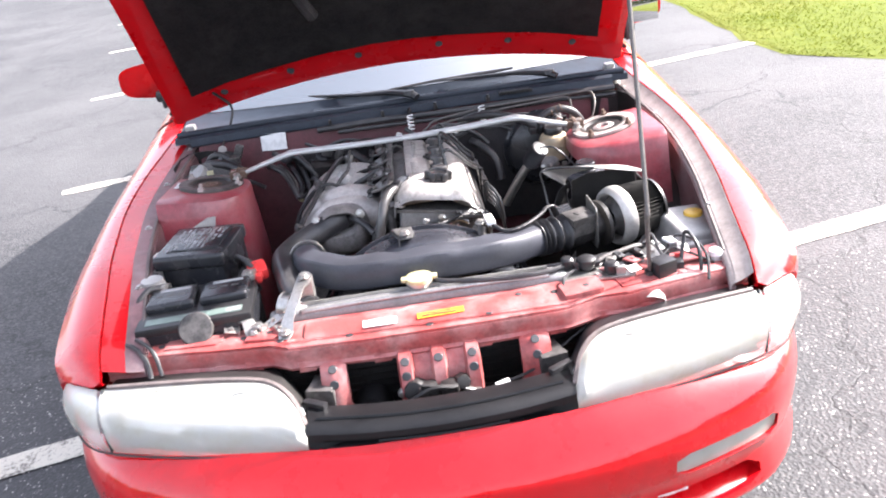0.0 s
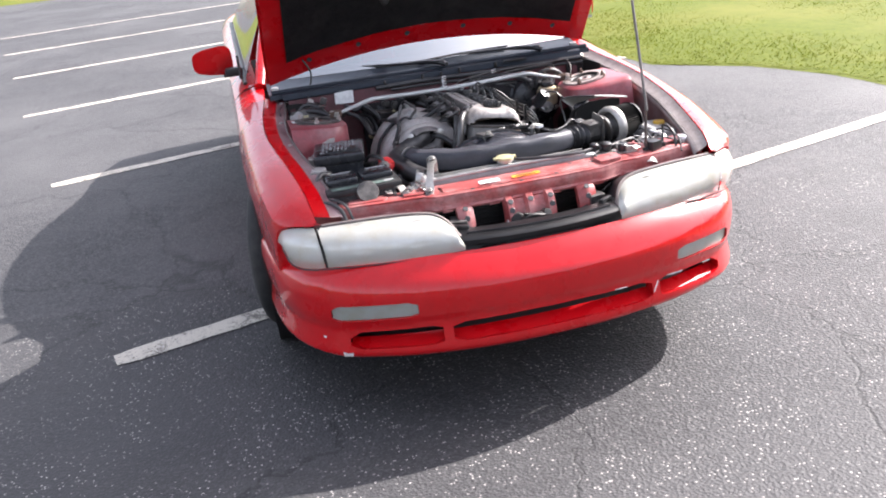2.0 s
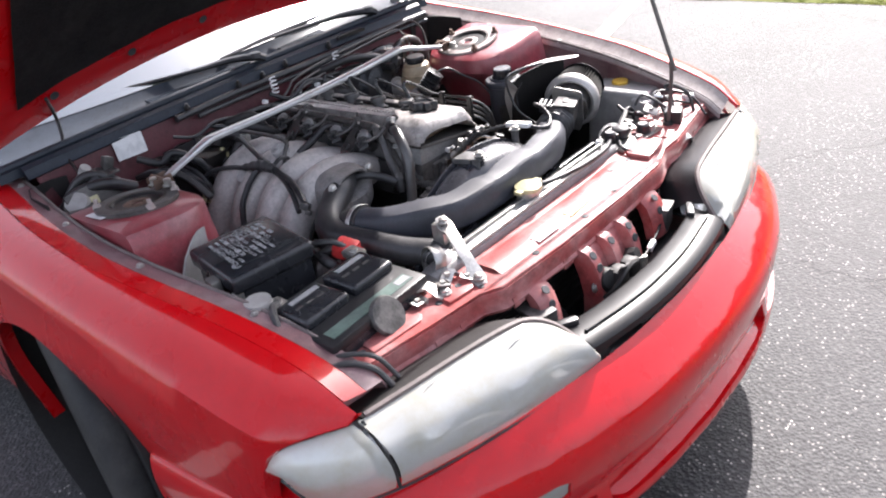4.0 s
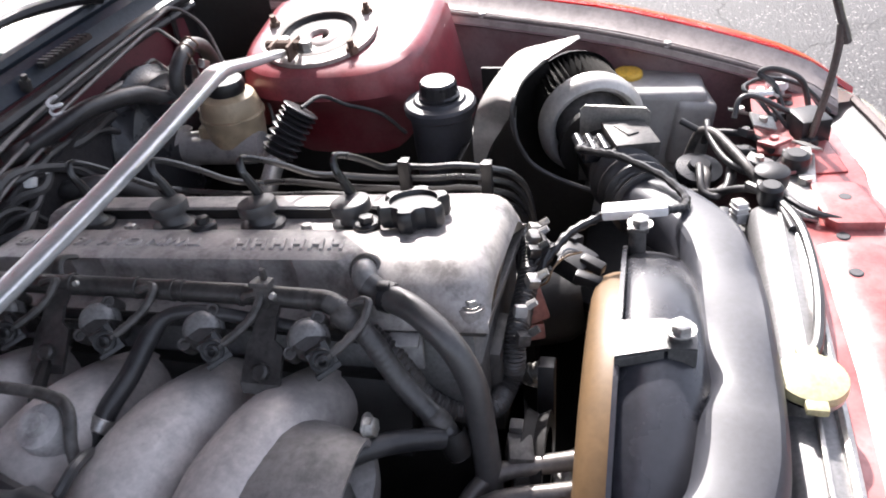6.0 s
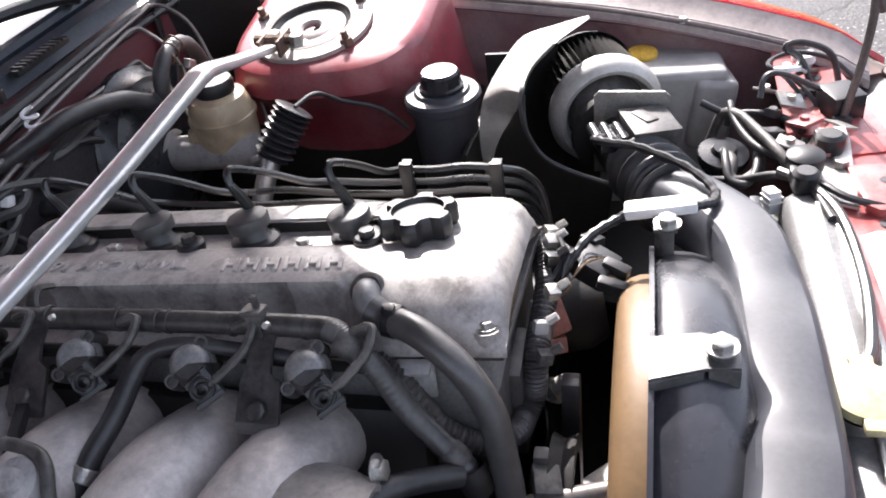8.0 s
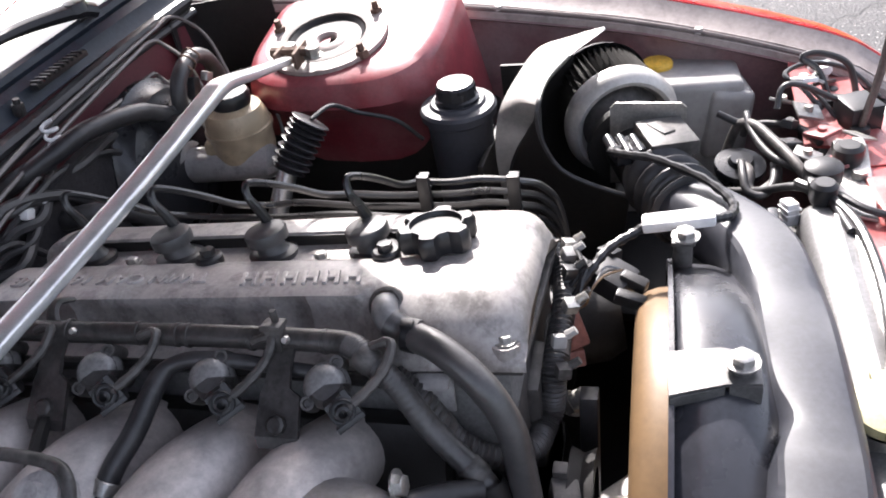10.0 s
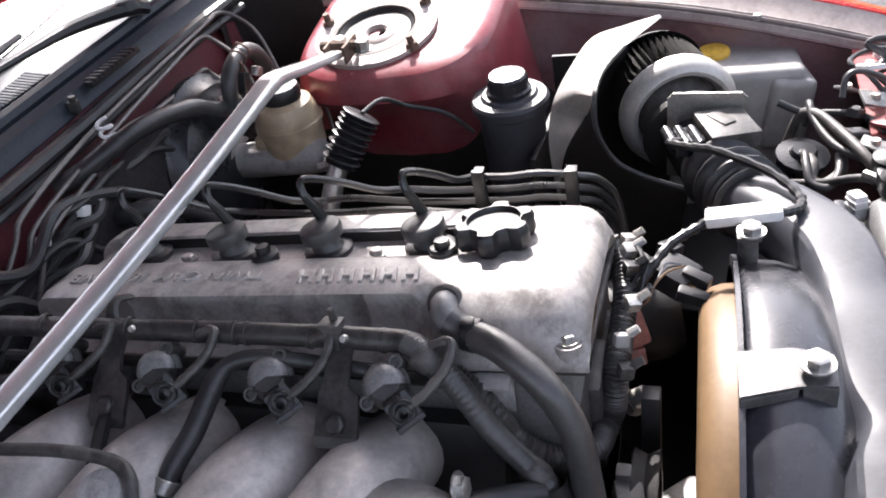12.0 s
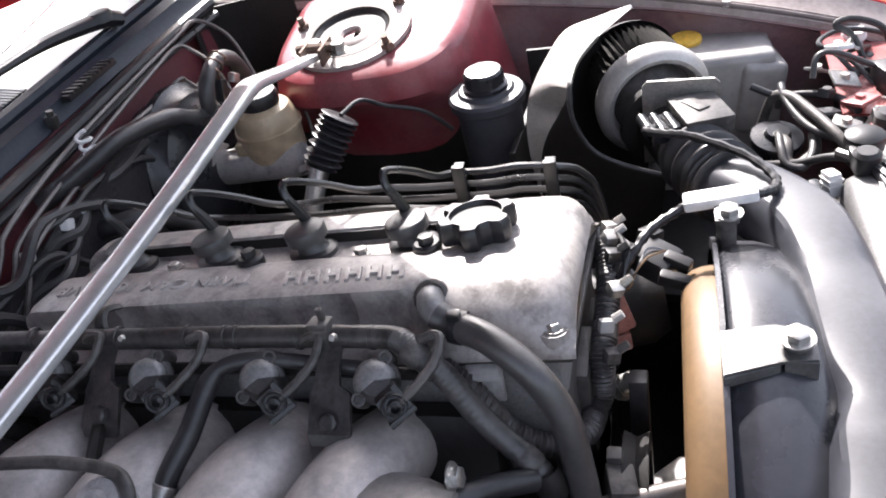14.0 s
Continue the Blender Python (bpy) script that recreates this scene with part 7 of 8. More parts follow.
up = part("upper_hose", sweep([(-0.245, 0.71, 0.652), (-0.262, 0.738, 0.656), (-0.288, 0.792, 0.66), (-0.307, 0.862, 0.664), (-0.321, 0.922, 0.667), (-0.323, 0.955, 0.669), (-0.311, 0.988, 0.672), (-0.286, 1.018, 0.678), (-0.25, 1.04, 0.688), (-0.212, 1.056, 0.7), (-0.185, 1.075, 0.705)], 0.0295, 18, 7), RUBBER, radiator, "black upper radiator hose")
part("hose_band", lathe([(0.027, -0.012), (0.0285, -0.01), (0.0285, 0.01), (0.027, 0.012)], axis_to((-0.296, 0.714, 0.667), (-1, 0.3, 0.22)), 20), STEEL, radiator, "pale metal hose clamp")
part("neck", lathe([(0.027, -0.03), (0.027, 0.03), (0.024, 0.032)], axis_to((-0.268, 0.71, 0.65), (-1, 0, 0.35)), 18), CAST, radiator)
# shroud
FAN = Vector((0.005, 0.835, 0.475))
shroud_m = axis_to(FAN + Vector((0, 0.016, 0)), (0, -1, 0))
part("fan_shroud", lathe([(0.25, -0.006), (0.258, -0.005), (0.262, 0.0), (0.2635, 0.012), (0.263, 0.028), (0.259, 0.044), (0.251, 0.058), (0.239, 0.069), (0.222, 0.076), (0.222, 0.1)], shroud_m, 64), SHROUD, radiator, "dark plastic fan shroud ring")
part("shroud_lip", lathe([(0.258, -0.01), (0.268, -0.01), (0.268, -0.006), (0.258, -0.005)], shroud_m, 64), SHROUD, radiator)
part("shroud_panel", merge(box((0.62, 0.012, 0.06), (0, 0.752, 0.62), 0.004), box((0.08, 0.012, 0.34), (-0.29, 0.752, 0.45), 0.004), box((0.08, 0.012, 0.34), (0.29, 0.752, 0.45), 0.004)), SATIN, radiator)
fan = part("fan_ring", lathe([(0.2, -0.044), (0.212, -0.051), (0.222, -0.053), (0.231, -0.05), (0.237, -0.043), (0.2405, -0.034), (0.242, -0.02), (0.242, 0.0), (0.241, 0.01), (0.226, 0.012)], axis_to(FAN, (0, -1, 0)), 64), TAN, radiator, "tan nylon fan ring")
for k in range(7):
    a = 2 * math.pi * k / 7
    c = axis_to(FAN, (0, -1, 0)) @ Matrix.Rotation(a, 4, "Z")
    b = box((0.17, 0.045, 0.004), (0.138, 0, -0.036), 0.001, pose(0, 0, 0, 30, 0, 0))
    b.transform(c)
    part("fan_blade", b, TAN, fan)
part("fan_clutch", lathe([(0, 0.03), (0.05, 0.03), (0.06, 0.01), (0.06, -0.06), (0.03, -0.1)], axis_to(FAN, (0, -1, 0)), 24), CAST, radiator)
pul = lathe([(0.04, -0.01), (0.055, -0.01), (0.05, 0), (0.055, 0.01), (0.04, 0.01)], axis_to((-0.06, 0.925, 0.6), (0, -1, 0)), 24)
part("pulley", pul, GRIME_SHADE, engine, "belt pulley")
part("belt", merge(box((0.02, 0.016, 0.3), (0.0, 0.925, 0.5), 0.002, pose(0, 0, 0, 0, 12, 0)), box((0.02, 0.016, 0.3), (-0.12, 0.925, 0.5), 0.002, pose(0, 0, 0, 0, -8, 0))), RUBBER, engine)
# shroud strap and top bracket
part("shroud_strap", merge(slab([(-0.013, 0.861), (-0.006, 0.824), (-0.011, 0.798), (-0.042, 0.798), (-0.042, 0.822), (-0.057, 0.861)], 0.74, 0.743, 0.001), box((0.003, 0.04, 0.009), (-0.05, 0.842, 0.7365), 0.001, pose(0, 0, 0, 0, 0, 21)), box((0.003, 0.022, 0.034), (-0.0415, 0.809, 0.7245), 0.001), lathe([(0.009, 0), (0.009, 0.003), (0, 0.003)], pose(-0.027, 0.811, 0.743), 16)), STRAP, radiator, "dull metal shroud strap")
again("bolt", big_bolt, pose(-0.027, 0.811, 0.749), radiator)
part("top_bracket", merge(box((0.022, 0.02, 0.004), (0.142, 0.848, 0.7315), 0.001), lathe([(0.009, -0.06), (0.0085, 0.0), (0.007, 0.004)], pose(0.142, 0.848, 0.727), 14)), DUSTY, radiator)
again("bolt", big_bolt, pose(0.142, 0.846, 0.733), radiator)

# ---- brackets on the support ----
def strap(p0, p1, width, label):
    a, b = Vector(p0), Vector(p1)
    d = (b - a).normalized()
    side = d.cross(Vector((0, 0, 1))).normalized() * width / 2
    rise = Vector((0, 0, 1))
    rows = []
    for p, k, lift in ((a - d * 0.014, 0.7, 0.0), (a, 1.1, 0.0), (a + d * 0.012, 1.1, 0.0), (a + d * 0.03, 0.8, 0.008), (b - d * 0.03, 0.8, 0.008), (b - d * 0.012, 1.1, 0), (b, 1.1, 0), (b + d * 0.014, 0.7, 0)):
        rows.append([p - side * k + rise * (lift - 0.004), p - side * k + rise * lift, p + rise * (lift + 0.002), p + side * k + rise * lift, p + side * k + rise * (lift - 0.004)])
    ob = tagged(part("mounting_bracket", sheet(rows, 0.002), STEEL), label, "bracket", group="radiator mounting brackets")
    for p in (a, b):
        again("bolt", big_bolt, axis_to(p + Vector((0, 0, 0.002)), (0, 0, 1)), ob)
    return ob


strap((-0.248, 0.722, 0.722), (-0.29, 0.612, 0.656), 0.028, "shiny steel bracket bolted to the radiator support")
strap((-0.385, 0.69, 0.672), (-0.355, 0.636, 0.654), 0.03, "short steel bracket bolted to the radiator support")
part("bracket_post", merge(box((0.03, 0.03, 0.05), (-0.247, 0.728, 0.695), 0.004)), STEEL, radiator)
part("rubber_mount", lathe([(0, 0.016), (0.016, 0.014), (0.018, 0), (0.016, -0.02)], pose(-0.385, 0.7, 0.655), 16), RUBBER, radiator)

# ---- strut brace ----
brace = thing("strut_brace", "polished aluminium strut tower brace across the engine", "strut brace", (0, 1.35, 0.77))
part("brace_bar", sweep([(-0.448, 1.334, 0.78), (-0.38, 1.343, 0.796), (-0.325, 1.35, 0.808), (-0.3, 1.353, 0.809), (-0.27, 1.354, 0.808), (-0.1, 1.354, 0.804), (0.1, 1.353, 0.806), (0.27, 1.352, 0.813), (0.3, 1.352, 0.814), (0.325, 1.351, 0.811), (0.38, 1.344, 0.796), (0.452, 1.334, 0.778)],
                        [0.0095, 0.0106, 0.0125, 0.013, 0.0124, 0.0118, 0.0122, 0.0132, 0.014, 0.0135, 0.0115, 0.0095], 24, 5, flat=0.55, square=0.55), CHROME, brace, "polished flat-oval bar")
for s in (-1, 1):
    part("brace_clevis", merge(box((0.045, 0.004, 0.022), (s * 0.466, 1.32, 0.779), 0.001), box((0.045, 0.004, 0.022), (s * 0.466, 1.346, 0.779), 0.001), sweep([(s * 0.468, 1.302, 0.783), (s * 0.468, 1.36, 0.783)], 0.007, 8)), RUST, brace, "rusted steel clevis with pivot bolt")
    part("brace_plate", lathe([(0.058, 0.002), (0.058, 0.007), (0.085, 0.007), (0.085, 0.001)], axis_to((s * 0.54, 1.31, 0.7665), (-0.17, 0.02, 1) if s > 0 else (0.1, 0.09, 1)), 40), FLANGE if s > 0 else DUSTY, brace, "round strut top plate")
    for a in (150, 210):
        again("bolt", bolt_mesh(0.009, 0.014), pose(s * (0.478 if a == 150 else 0.466), 1.338 if a == 150 else 1.302, 0.776), brace)

# ---- battery ----
battery = thing("battery", "black car battery with green and white label on a tray", "battery", (-0.48, 0.755, 0.5))
TURN = pose(0, 0, 0, 0, 0, 3)
part("battery_case", box((0.235, 0.175, 0.17), (-0.485, 0.752, 0.59), 0.008, TURN), SATIN, battery, "black battery case")
part("battery_lid", box((0.24, 0.18, 0.02), (-0.485, 0.752, 0.678), 0.006, TURN), BLACK, battery)
for x in (-0.542, -0.428):
    lid_ = part("vent_lid", box((0.102, 0.085, 0.024), (x, 0.772 + 0.05 * (x + 0.485), 0.694), 0.009, TURN, 3), SATIN, battery, "raised black cell cover")
    part("print_bar", box((0.066, 0.012, 0.001), (x + 0.004, 0.796 + 0.05 * (x + 0.485), 0.7064), 0, TURN), GREYPRINT, lid_)
    for k in range(3):
        part("print_bar", box((0.016, 0.006, 0.001), (x - 0.026 + 0.024 * k, 0.772 + 0.05 * (x + 0.485), 0.7064), 0, TURN), DUSTY, lid_)
part("label_stripe", box((0.2, 0.026, 0.001), (-0.482, 0.69, 0.6885), 0, TURN), surface("label_green_stripe", (0.1, 0.15, 0.13), 0.3, dust=0.5, dust_color=(0.16, 0.18, 0.17), grain=80, bump=0.02), battery, "grey-green printed label strip")
part("print_bar", box((0.03, 0.016, 0.001), (-0.4, 0.694, 0.6892), 0, TURN), GREYPRINT, battery)
for x, y, mt in ((-0.385, 0.83, REDPLASTIC), (-0.575, 0.82, STEEL)):
    part("terminal", merge(lathe([(0, 0.022), (0.008, 0.022), (0.0095, 0)], pose(x, y, 0.688), 14), box((0.03, 0.04, 0.014), (x, y, 0.698), 0.004)), STEEL, battery, "lead battery terminal")
part("terminal_cover", merge(box((0.042, 0.045, 0.03), (-0.372, 0.868, 0.69), 0.008, pose(0, 0, 0, 14, 0, 20)), box((0.02, 0.03, 0.02), (-0.368, 0.84, 0.686), 0.005)), REDPLASTIC, battery, "red terminal cover")
part("tray", box((0.27, 0.21, 0.02), (-0.485, 0.752, 0.495), 0.006, TURN), GRIME_SHADE, battery)
part("tray_stand", box((0.22, 0.16, 0.25), (-0.49, 0.752, 0.365), 0.01, TURN), GRIME_SHADE, battery)
part("vent_cap", lathe([(0, 0.008), (0.033, 0.008), (0.036, 0.004), (0.036, 0)], axis_to((-0.475, 0.66, 0.672), (0.1, -1, 0.7)), 24), DUSTY, battery, "round grey rubber cap")
for pts, r, mt in (([(-0.372, 0.87, 0.7), (-0.4, 0.9, 0.69), (-0.41, 0.93, 0.66), (-0.4, 0.96, 0.6)], 0.008, RUBBER), ([(-0.575, 0.82, 0.704), (-0.6, 0.8, 0.71), (-0.62, 0.76, 0.69), (-0.63, 0.72, 0.64)], 0.007, RUBBER),
                   ([(-0.38, 0.86, 0.7), (-0.395, 0.875, 0.715), (-0.42, 0.905, 0.715), (-0.43, 0.94, 0.69)], 0.006, RUBBER)):
    part("battery_cable", sweep(pts, r, 8, 6), mt, battery, "black battery cable")
tagged(part("coolant_bottle_cap", merge(lathe([(0, 0.02), (0.024, 0.018), (0.028, 0.0), (0.028, -0.05), (0.034, -0.06), (0.034, -0.25)], pose(-0.6, 0.84, 0.7), 20)), TANK), "grey-white coolant overflow bottle beside the battery", "bottle")

# ---- fuse box ----
fuse = thing("fuse_box", "black engine fuse box with a diagram on its lid", "fuse box", (-0.51, 0.968, 0.5))
FT = pose(0, 0, 0, 0, 0, -8)
part("fuse_case", box((0.155, 0.165, 0.12), (-0.512, 0.968, 0.665), 0.008, FT), SATIN, fuse)
lid = part("fuse_lid", merge(box((0.17, 0.178, 0.035), (-0.512, 0.968, 0.727), 0.01, FT, 3), box((0.12, 0.125, 0.006), (-0.508, 0.972, 0.745), 0.003, FT)), SATIN, fuse, "glossy black lid")
rng = random.Random(9)
for r_ in range(9):
    x = -0.056 + 0.0128 * r_
    y = -0.058
    while y < 0.052:
        w = rng.choice((0.006, 0.008, 0.012, 0.012, 0.02))
        if rng.random() < 0.9 and not (r_ > 6 and y < -0.02):
            q = FT @ Vector((x, y + w / 2, 0))
            d = rng.choice((0.005, 0.008, 0.01))
            hollow = rng.random() < 0.55
            bits = [box((d, w * 0.86, 0.0008), (-0.508 + q.x, 0.972 + q.y, 0.7484), 0, FT)]
            ob = part("diagram_mark", bits[0], GREYPRINT, lid)
            if hollow:
                part("diagram_inset", box((d - 0.0032, w * 0.86 - 0.0032, 0.0012), (-0.508 + q.x, 0.972 + q.y, 0.7484), 0, FT), SATIN, lid)
        y += w + 0.0018
part("warning_mark", lathe([(0, 0.0008), (0.009, 0.0008), (0.0095, 0)], pose(-0.572, 0.925, 0.7462), 18), GREYPRINT, lid)
part("fuse_stand", box((0.1, 0.1, 0.35), (-0.53, 0.97, 0.43), 0.01), GRIME_SHADE, fuse)
part("fuse_clip", box((0.02, 0.03, 0.03), (-0.61, 0.955, 0.715), 0.004, FT), STEEL, fuse)
part("fuse_clip", box((0.02, 0.012, 0.05), (-0.6, 0.9, 0.69), 0.003, FT), STEEL, fuse)
part("relay_box", box((0.05, 0.045, 0.06), (-0.625, 0.885, 0.68), 0.006), BLACK, fuse, "small black relay box")
rows = [[(x, y, 0.6), (x + 0.004, y + 0.004, 0.66), (x + 0.006, y + 0.008, zt - 0.02), (x + 0.01, y + 0.012, zt)] for x, y, zt in ((-0.612, 1.07, 0.695), (-0.588, 1.088, 0.715), (-0.56, 1.104, 0.73), (-0.535, 1.115, 0.74), (-0.515, 1.122, 0.738))]
part("relay_guard", sheet(rows, 0.004), TANK, fuse, "grey-white plastic guard")
part("fuse_loom", sweep([(-0.43, 1.0, 0.66), (-0.41, 0.96, 0.67), (-0.405, 0.92, 0.68), (-0.41, 0.88, 0.675), (-0.39, 0.86, 0.65)], 0.011, 10, 6), RUBBER, fuse)

# ---- brake master cylinder, booster ----
brake = thing("brake_master_cylinder", "brake master cylinder with a yellowed reservoir on a black booster", "brake cylinder", (0.41, 1.45, 0.6))
part("booster", lathe([(0, 0.045), (0.07, 0.045), (0.1, 0.03), (0.108, 0.012), (0.115, 0.008), (0.115, -0.004), (0.105, -0.01), (0.095, -0.045)], axis_to((0.4, 1.53, 0.66), (0, -1, 0.08)), 36), SATIN, brake, "black brake booster drum")
part("cylinder", lathe([(0, 0.12), (0.022, 0.12), (0.024, 0.1), (0.024, 0.0), (0.034, 0.0), (0.034, -0.02)], axis_to((0.4, 1.485, 0.655), (0, -1, 0.05)), 18), CAST, brake)
part("reservoir", merge(lathe([(0.036, -0.044), (0.041, -0.04), (0.0425, -0.006), (0.0455, -0.005), (0.0455, 0.0), (0.0425, 0.001), (0.0415, 0.012), (0.036, 0.025), (0.024, 0.031), (0, 0.032)], pose(0.418, 1.41, 0.707), 28), box((0.045, 0.05, 0.03), (0.41, 1.43, 0.68), 0.008)), CREAM, brake, "yellowed fluid reservoir")
part("reservoir_cap", lathe([(0.026, 0), (0.027, 0.012), (0.024, 0.018), (0, 0.019)], pose(0.418, 1.41, 0.737), 24), BLACK, brake)
part("booster_hose", sweep([(0.17, 1.57, 0.765), (0.185, 1.54, 0.778), (0.215, 1.515, 0.789), (0.26, 1.503, 0.79), (0.33, 1.49, 0.773), (0.37, 1.485, 0.75), (0.405, 1.478, 0.728)], 0.0115, 12, 8), RUBBER, brake, "fat black vacuum hose")
part("valve_hose", sweep([(0.402, 1.474, 0.726), (0.396, 1.47, 0.752), (0.408, 1.469, 0.776), (0.437, 1.47, 0.787), (0.472, 1.472, 0.783), (0.502, 1.475, 0.762), (0.522, 1.48, 0.72), (0.53, 1.5, 0.66)], 0.0105, 12, 8), RUBBER, brake, "looped black vacuum hose")
part("hose_spring", sweep([(0.421 + 0.0035 * k, 1.47 + 0.0125 * math.cos(k * 1.57), 0.781 + 0.0125 * math.sin(k * 1.57) + 0.0009 * k) for k in range(12)], 0.0016, 5, 3), RUST, brake, "wire spring clamp")
part("booster_fitting", merge(box((0.036, 0.03, 0.028), (0.4, 1.478, 0.735), 0.005, pose(0, 0, 0, 20, 10, 30)), box((0.02, 0.05, 0.02), (0.37, 1.48, 0.735), 0.004), box((0.016, 0.012, 0.03), (0.43, 1.465, 0.755), 0.003, pose(0, 0, 0, 0, 25, 0))), BLACK, brake, "black check valve")
part("valve_clip", box((0.02, 0.01, 0.012), (0.445, 1.45, 0.765), 0.002, pose(0, 0, 0, 10, 30, 10)), STEEL, brake, "bright metal clip")
for k in range(2):
    part("brake_pipe", sweep([(0.425, 1.38 + 0.05 * k, 0.645), (0.45, 1.37 + 0.05 * k, 0.655), (0.47, 1.38 + 0.04 * k, 0.7), (0.475, 1.4, 0.735 - 0.012 * k), (0.5, 1.42, 0.735 - 0.012 * k)], 0.0026, 6, 6), PIPE, brake)
nut = link_mesh("pipe_nut", lathe([(0, 0.012), (0.0055, 0.012), (0.0065, 0)], seg=6), STEEL)
for k in range(4):
    again("pipe_nut", nut, pose(0.372 + 0.02 * k, 1.36, 0.66, 70, 0, 10 * k), brake)

# ---- power steering reservoir ----
ps = thing("power_steering_reservoir", "black power steering reservoir with a shiny ribbed cap", "reservoir", (0.425, 1.105, 0.55))
part("can", lathe([(0, -0.16), (0.034, -0.16), (0.038, -0.14), (0.041, -0.03), (0.0425, -0.016), (0.048, -0.012), (0.049, -0.002), (0.046, 0.002), (0.036, 0.003), (0.033, 0.007), (0.028, 0.007)], pose(0.443, 1.115, 0.713), 32), DUCT, ps, "dusty black plastic can")
part("cap", lathe([(0.028, 0), (0.0285, 0.005), (0.0255, 0.007), (0.025, 0.021), (0.0225, 0.0245), (0.008, 0.025), (0, 0.0252)], pose(0.443, 1.115, 0.719), 14), SATIN, ps, "black twist cap", smooth=20)
part("mount", box((0.07, 0.05, 0.012), (0.455, 1.11, 0.6), 0.003), RUST, ps)
part("hose", sweep([(0.43, 1.1, 0.57), (0.41, 1.08, 0.52), (0.36, 1.05, 0.47)], 0.011, 10), RUBBER, ps)

# ---- clutch or throttle cable with a rubber boot ----
sleeve = thing("cable_sleeve", "black ribbed rubber boot on a bare steel tube", "hose", (0.3, 1.27, 0.68))
part("boot", sweep([(0.358, 1.276, 0.742), (0.35, 1.285, 0.728), (0.34, 1.297, 0.71), (0.329, 1.308, 0.69)], 0.021, 18, 24, ripple=0.0036, ripples=8), RUBBER, sleeve, "ribbed rubber boot")
part("tube", sweep([(0.331, 1.307, 0.694), (0.312, 1.316, 0.668), (0.288, 1.326, 0.63), (0.255, 1.34, 0.57)], 0.0125, 12, 5), STEEL, sleeve, "bare steel tube")
part("cable", sweep([(0.357, 1.275, 0.744), (0.39, 1.26, 0.744), (0.42, 1.24, 0.718), (0.44, 1.2, 0.695), (0.45, 1.17, 0.66)], 0.0028, 8, 8), RUBBER, sleeve)

# ---- washer tank ----
DROP = 0.017
wash = thing("washer_tank", "cloudy white washer fluid tank with a yellow cap", "tank", (0.6, 0.85, 0.5))
part("tank", merge(box((0.108, 0.17, 0.268), (0.614, 0.85, 0.547 - DROP), 0.012, pose(0, 0, 0, 0, 3, 5), 3), box((0.096, 0.058, 0.1), (0.61, 0.788, 0.618 - DROP), 0.012, pose(0, 0, 0, 8, 4, 10), 3), box((0.016, 0.03, 0.024), (0.658, 0.925, 0.665 - DROP), 0.004), lathe([(0, 0.003), (0.009, 0.003), (0.012, 0.0)], pose(0.652, 0.805, 0.673 - DROP), 12)), TANK, wash, "cloudy plastic tank body")
part("cap", merge(lathe([(0.021, 0), (0.0215, 0.012), (0.0195, 0.0145), (0, 0.0145)], pose(0.634, 0.874, 0.674 - DROP), 20)), YELLOW, wash, "yellow snap cap")

# ---- valves and wiring by the support ----
valves = thing("vacuum_valves", "cluster of black vacuum valves on the radiator support", "valve", (0.42, 0.76, 0.6))
part("purge_valve", merge(lathe([(0, 0.012), (0.013, 0.012), (0.016, 0.006), (0.03, 0.004), (0.031, 0), (0.03, -0.005), (0.023, -0.022), (0, -0.022)], pose(0.437, 0.775, 0.622, 6, -8, 0), 24)), SATIN, valves, "round black purge valve")
for pts in ([(0.515, 0.766, 0.62), (0.508, 0.764, 0.65), (0.49, 0.766, 0.662), (0.461, 0.762, 0.655), (0.41, 0.742, 0.65), (0.37, 0.706, 0.652)], [(0.43, 0.776, 0.632), (0.41, 0.776, 0.642), (0.385, 0.776, 0.64), (0.366, 0.772, 0.632), (0.36, 0.756, 0.63), (0.375, 0.745, 0.635), (0.4, 0.74, 0.638), (0.415, 0.738, 0.63)],
            [(0.5, 0.8, 0.66), (0.49, 0.77, 0.65), (0.485, 0.74, 0.652), (0.47, 0.71, 0.655), (0.43, 0.69, 0.656)], [(0.4, 0.79, 0.61), (0.37, 0.76, 0.63), (0.34, 0.725, 0.655), (0.3, 0.7, 0.665), (0.24, 0.688, 0.668)]):
    part("valve_hose", sweep(pts, 0.0046, 10, 6), RUBBER, valves)
for x, y, z, r in ((0.345, 0.7, 0.662, 0.02), (0.39, 0.668, 0.658, 0.016), (0.305, 0.705, 0.664, 0.014)):
    part("solenoid", merge(lathe([(0, 0.012), (r * 0.7, 0.012), (r, 0.008), (r, -0.008), (r * 0.8, -0.014)], pose(x, y, z + 0.008), 18), box((0.016, 0.026, 0.014), (x + 0.018, y, z + 0.004), 0.003)), BLACK, valves, "small black solenoid")
part("valve_plate", slab([(0.28, 0.655), (0.43, 0.64), (0.445, 0.67), (0.38, 0.7), (0.3, 0.705)], 0.65, 0.654, 0.001), STEEL, valves, "stained steel plate")
part("valve_bolt", lathe([(0, 0.008), (0.008, 0.008), (0.009, 0)], pose(0.36, 0.66, 0.654), 6), STEEL, valves)
part("bracket_tab", merge(box((0.035, 0.02, 0.003), (0.43, 0.65, 0.665), 0.001, pose(0, 0, 0, 20, 10, 30)), box((0.02, 0.012, 0.02), (0.405, 0.655, 0.662), 0.002)), STEEL, valves)

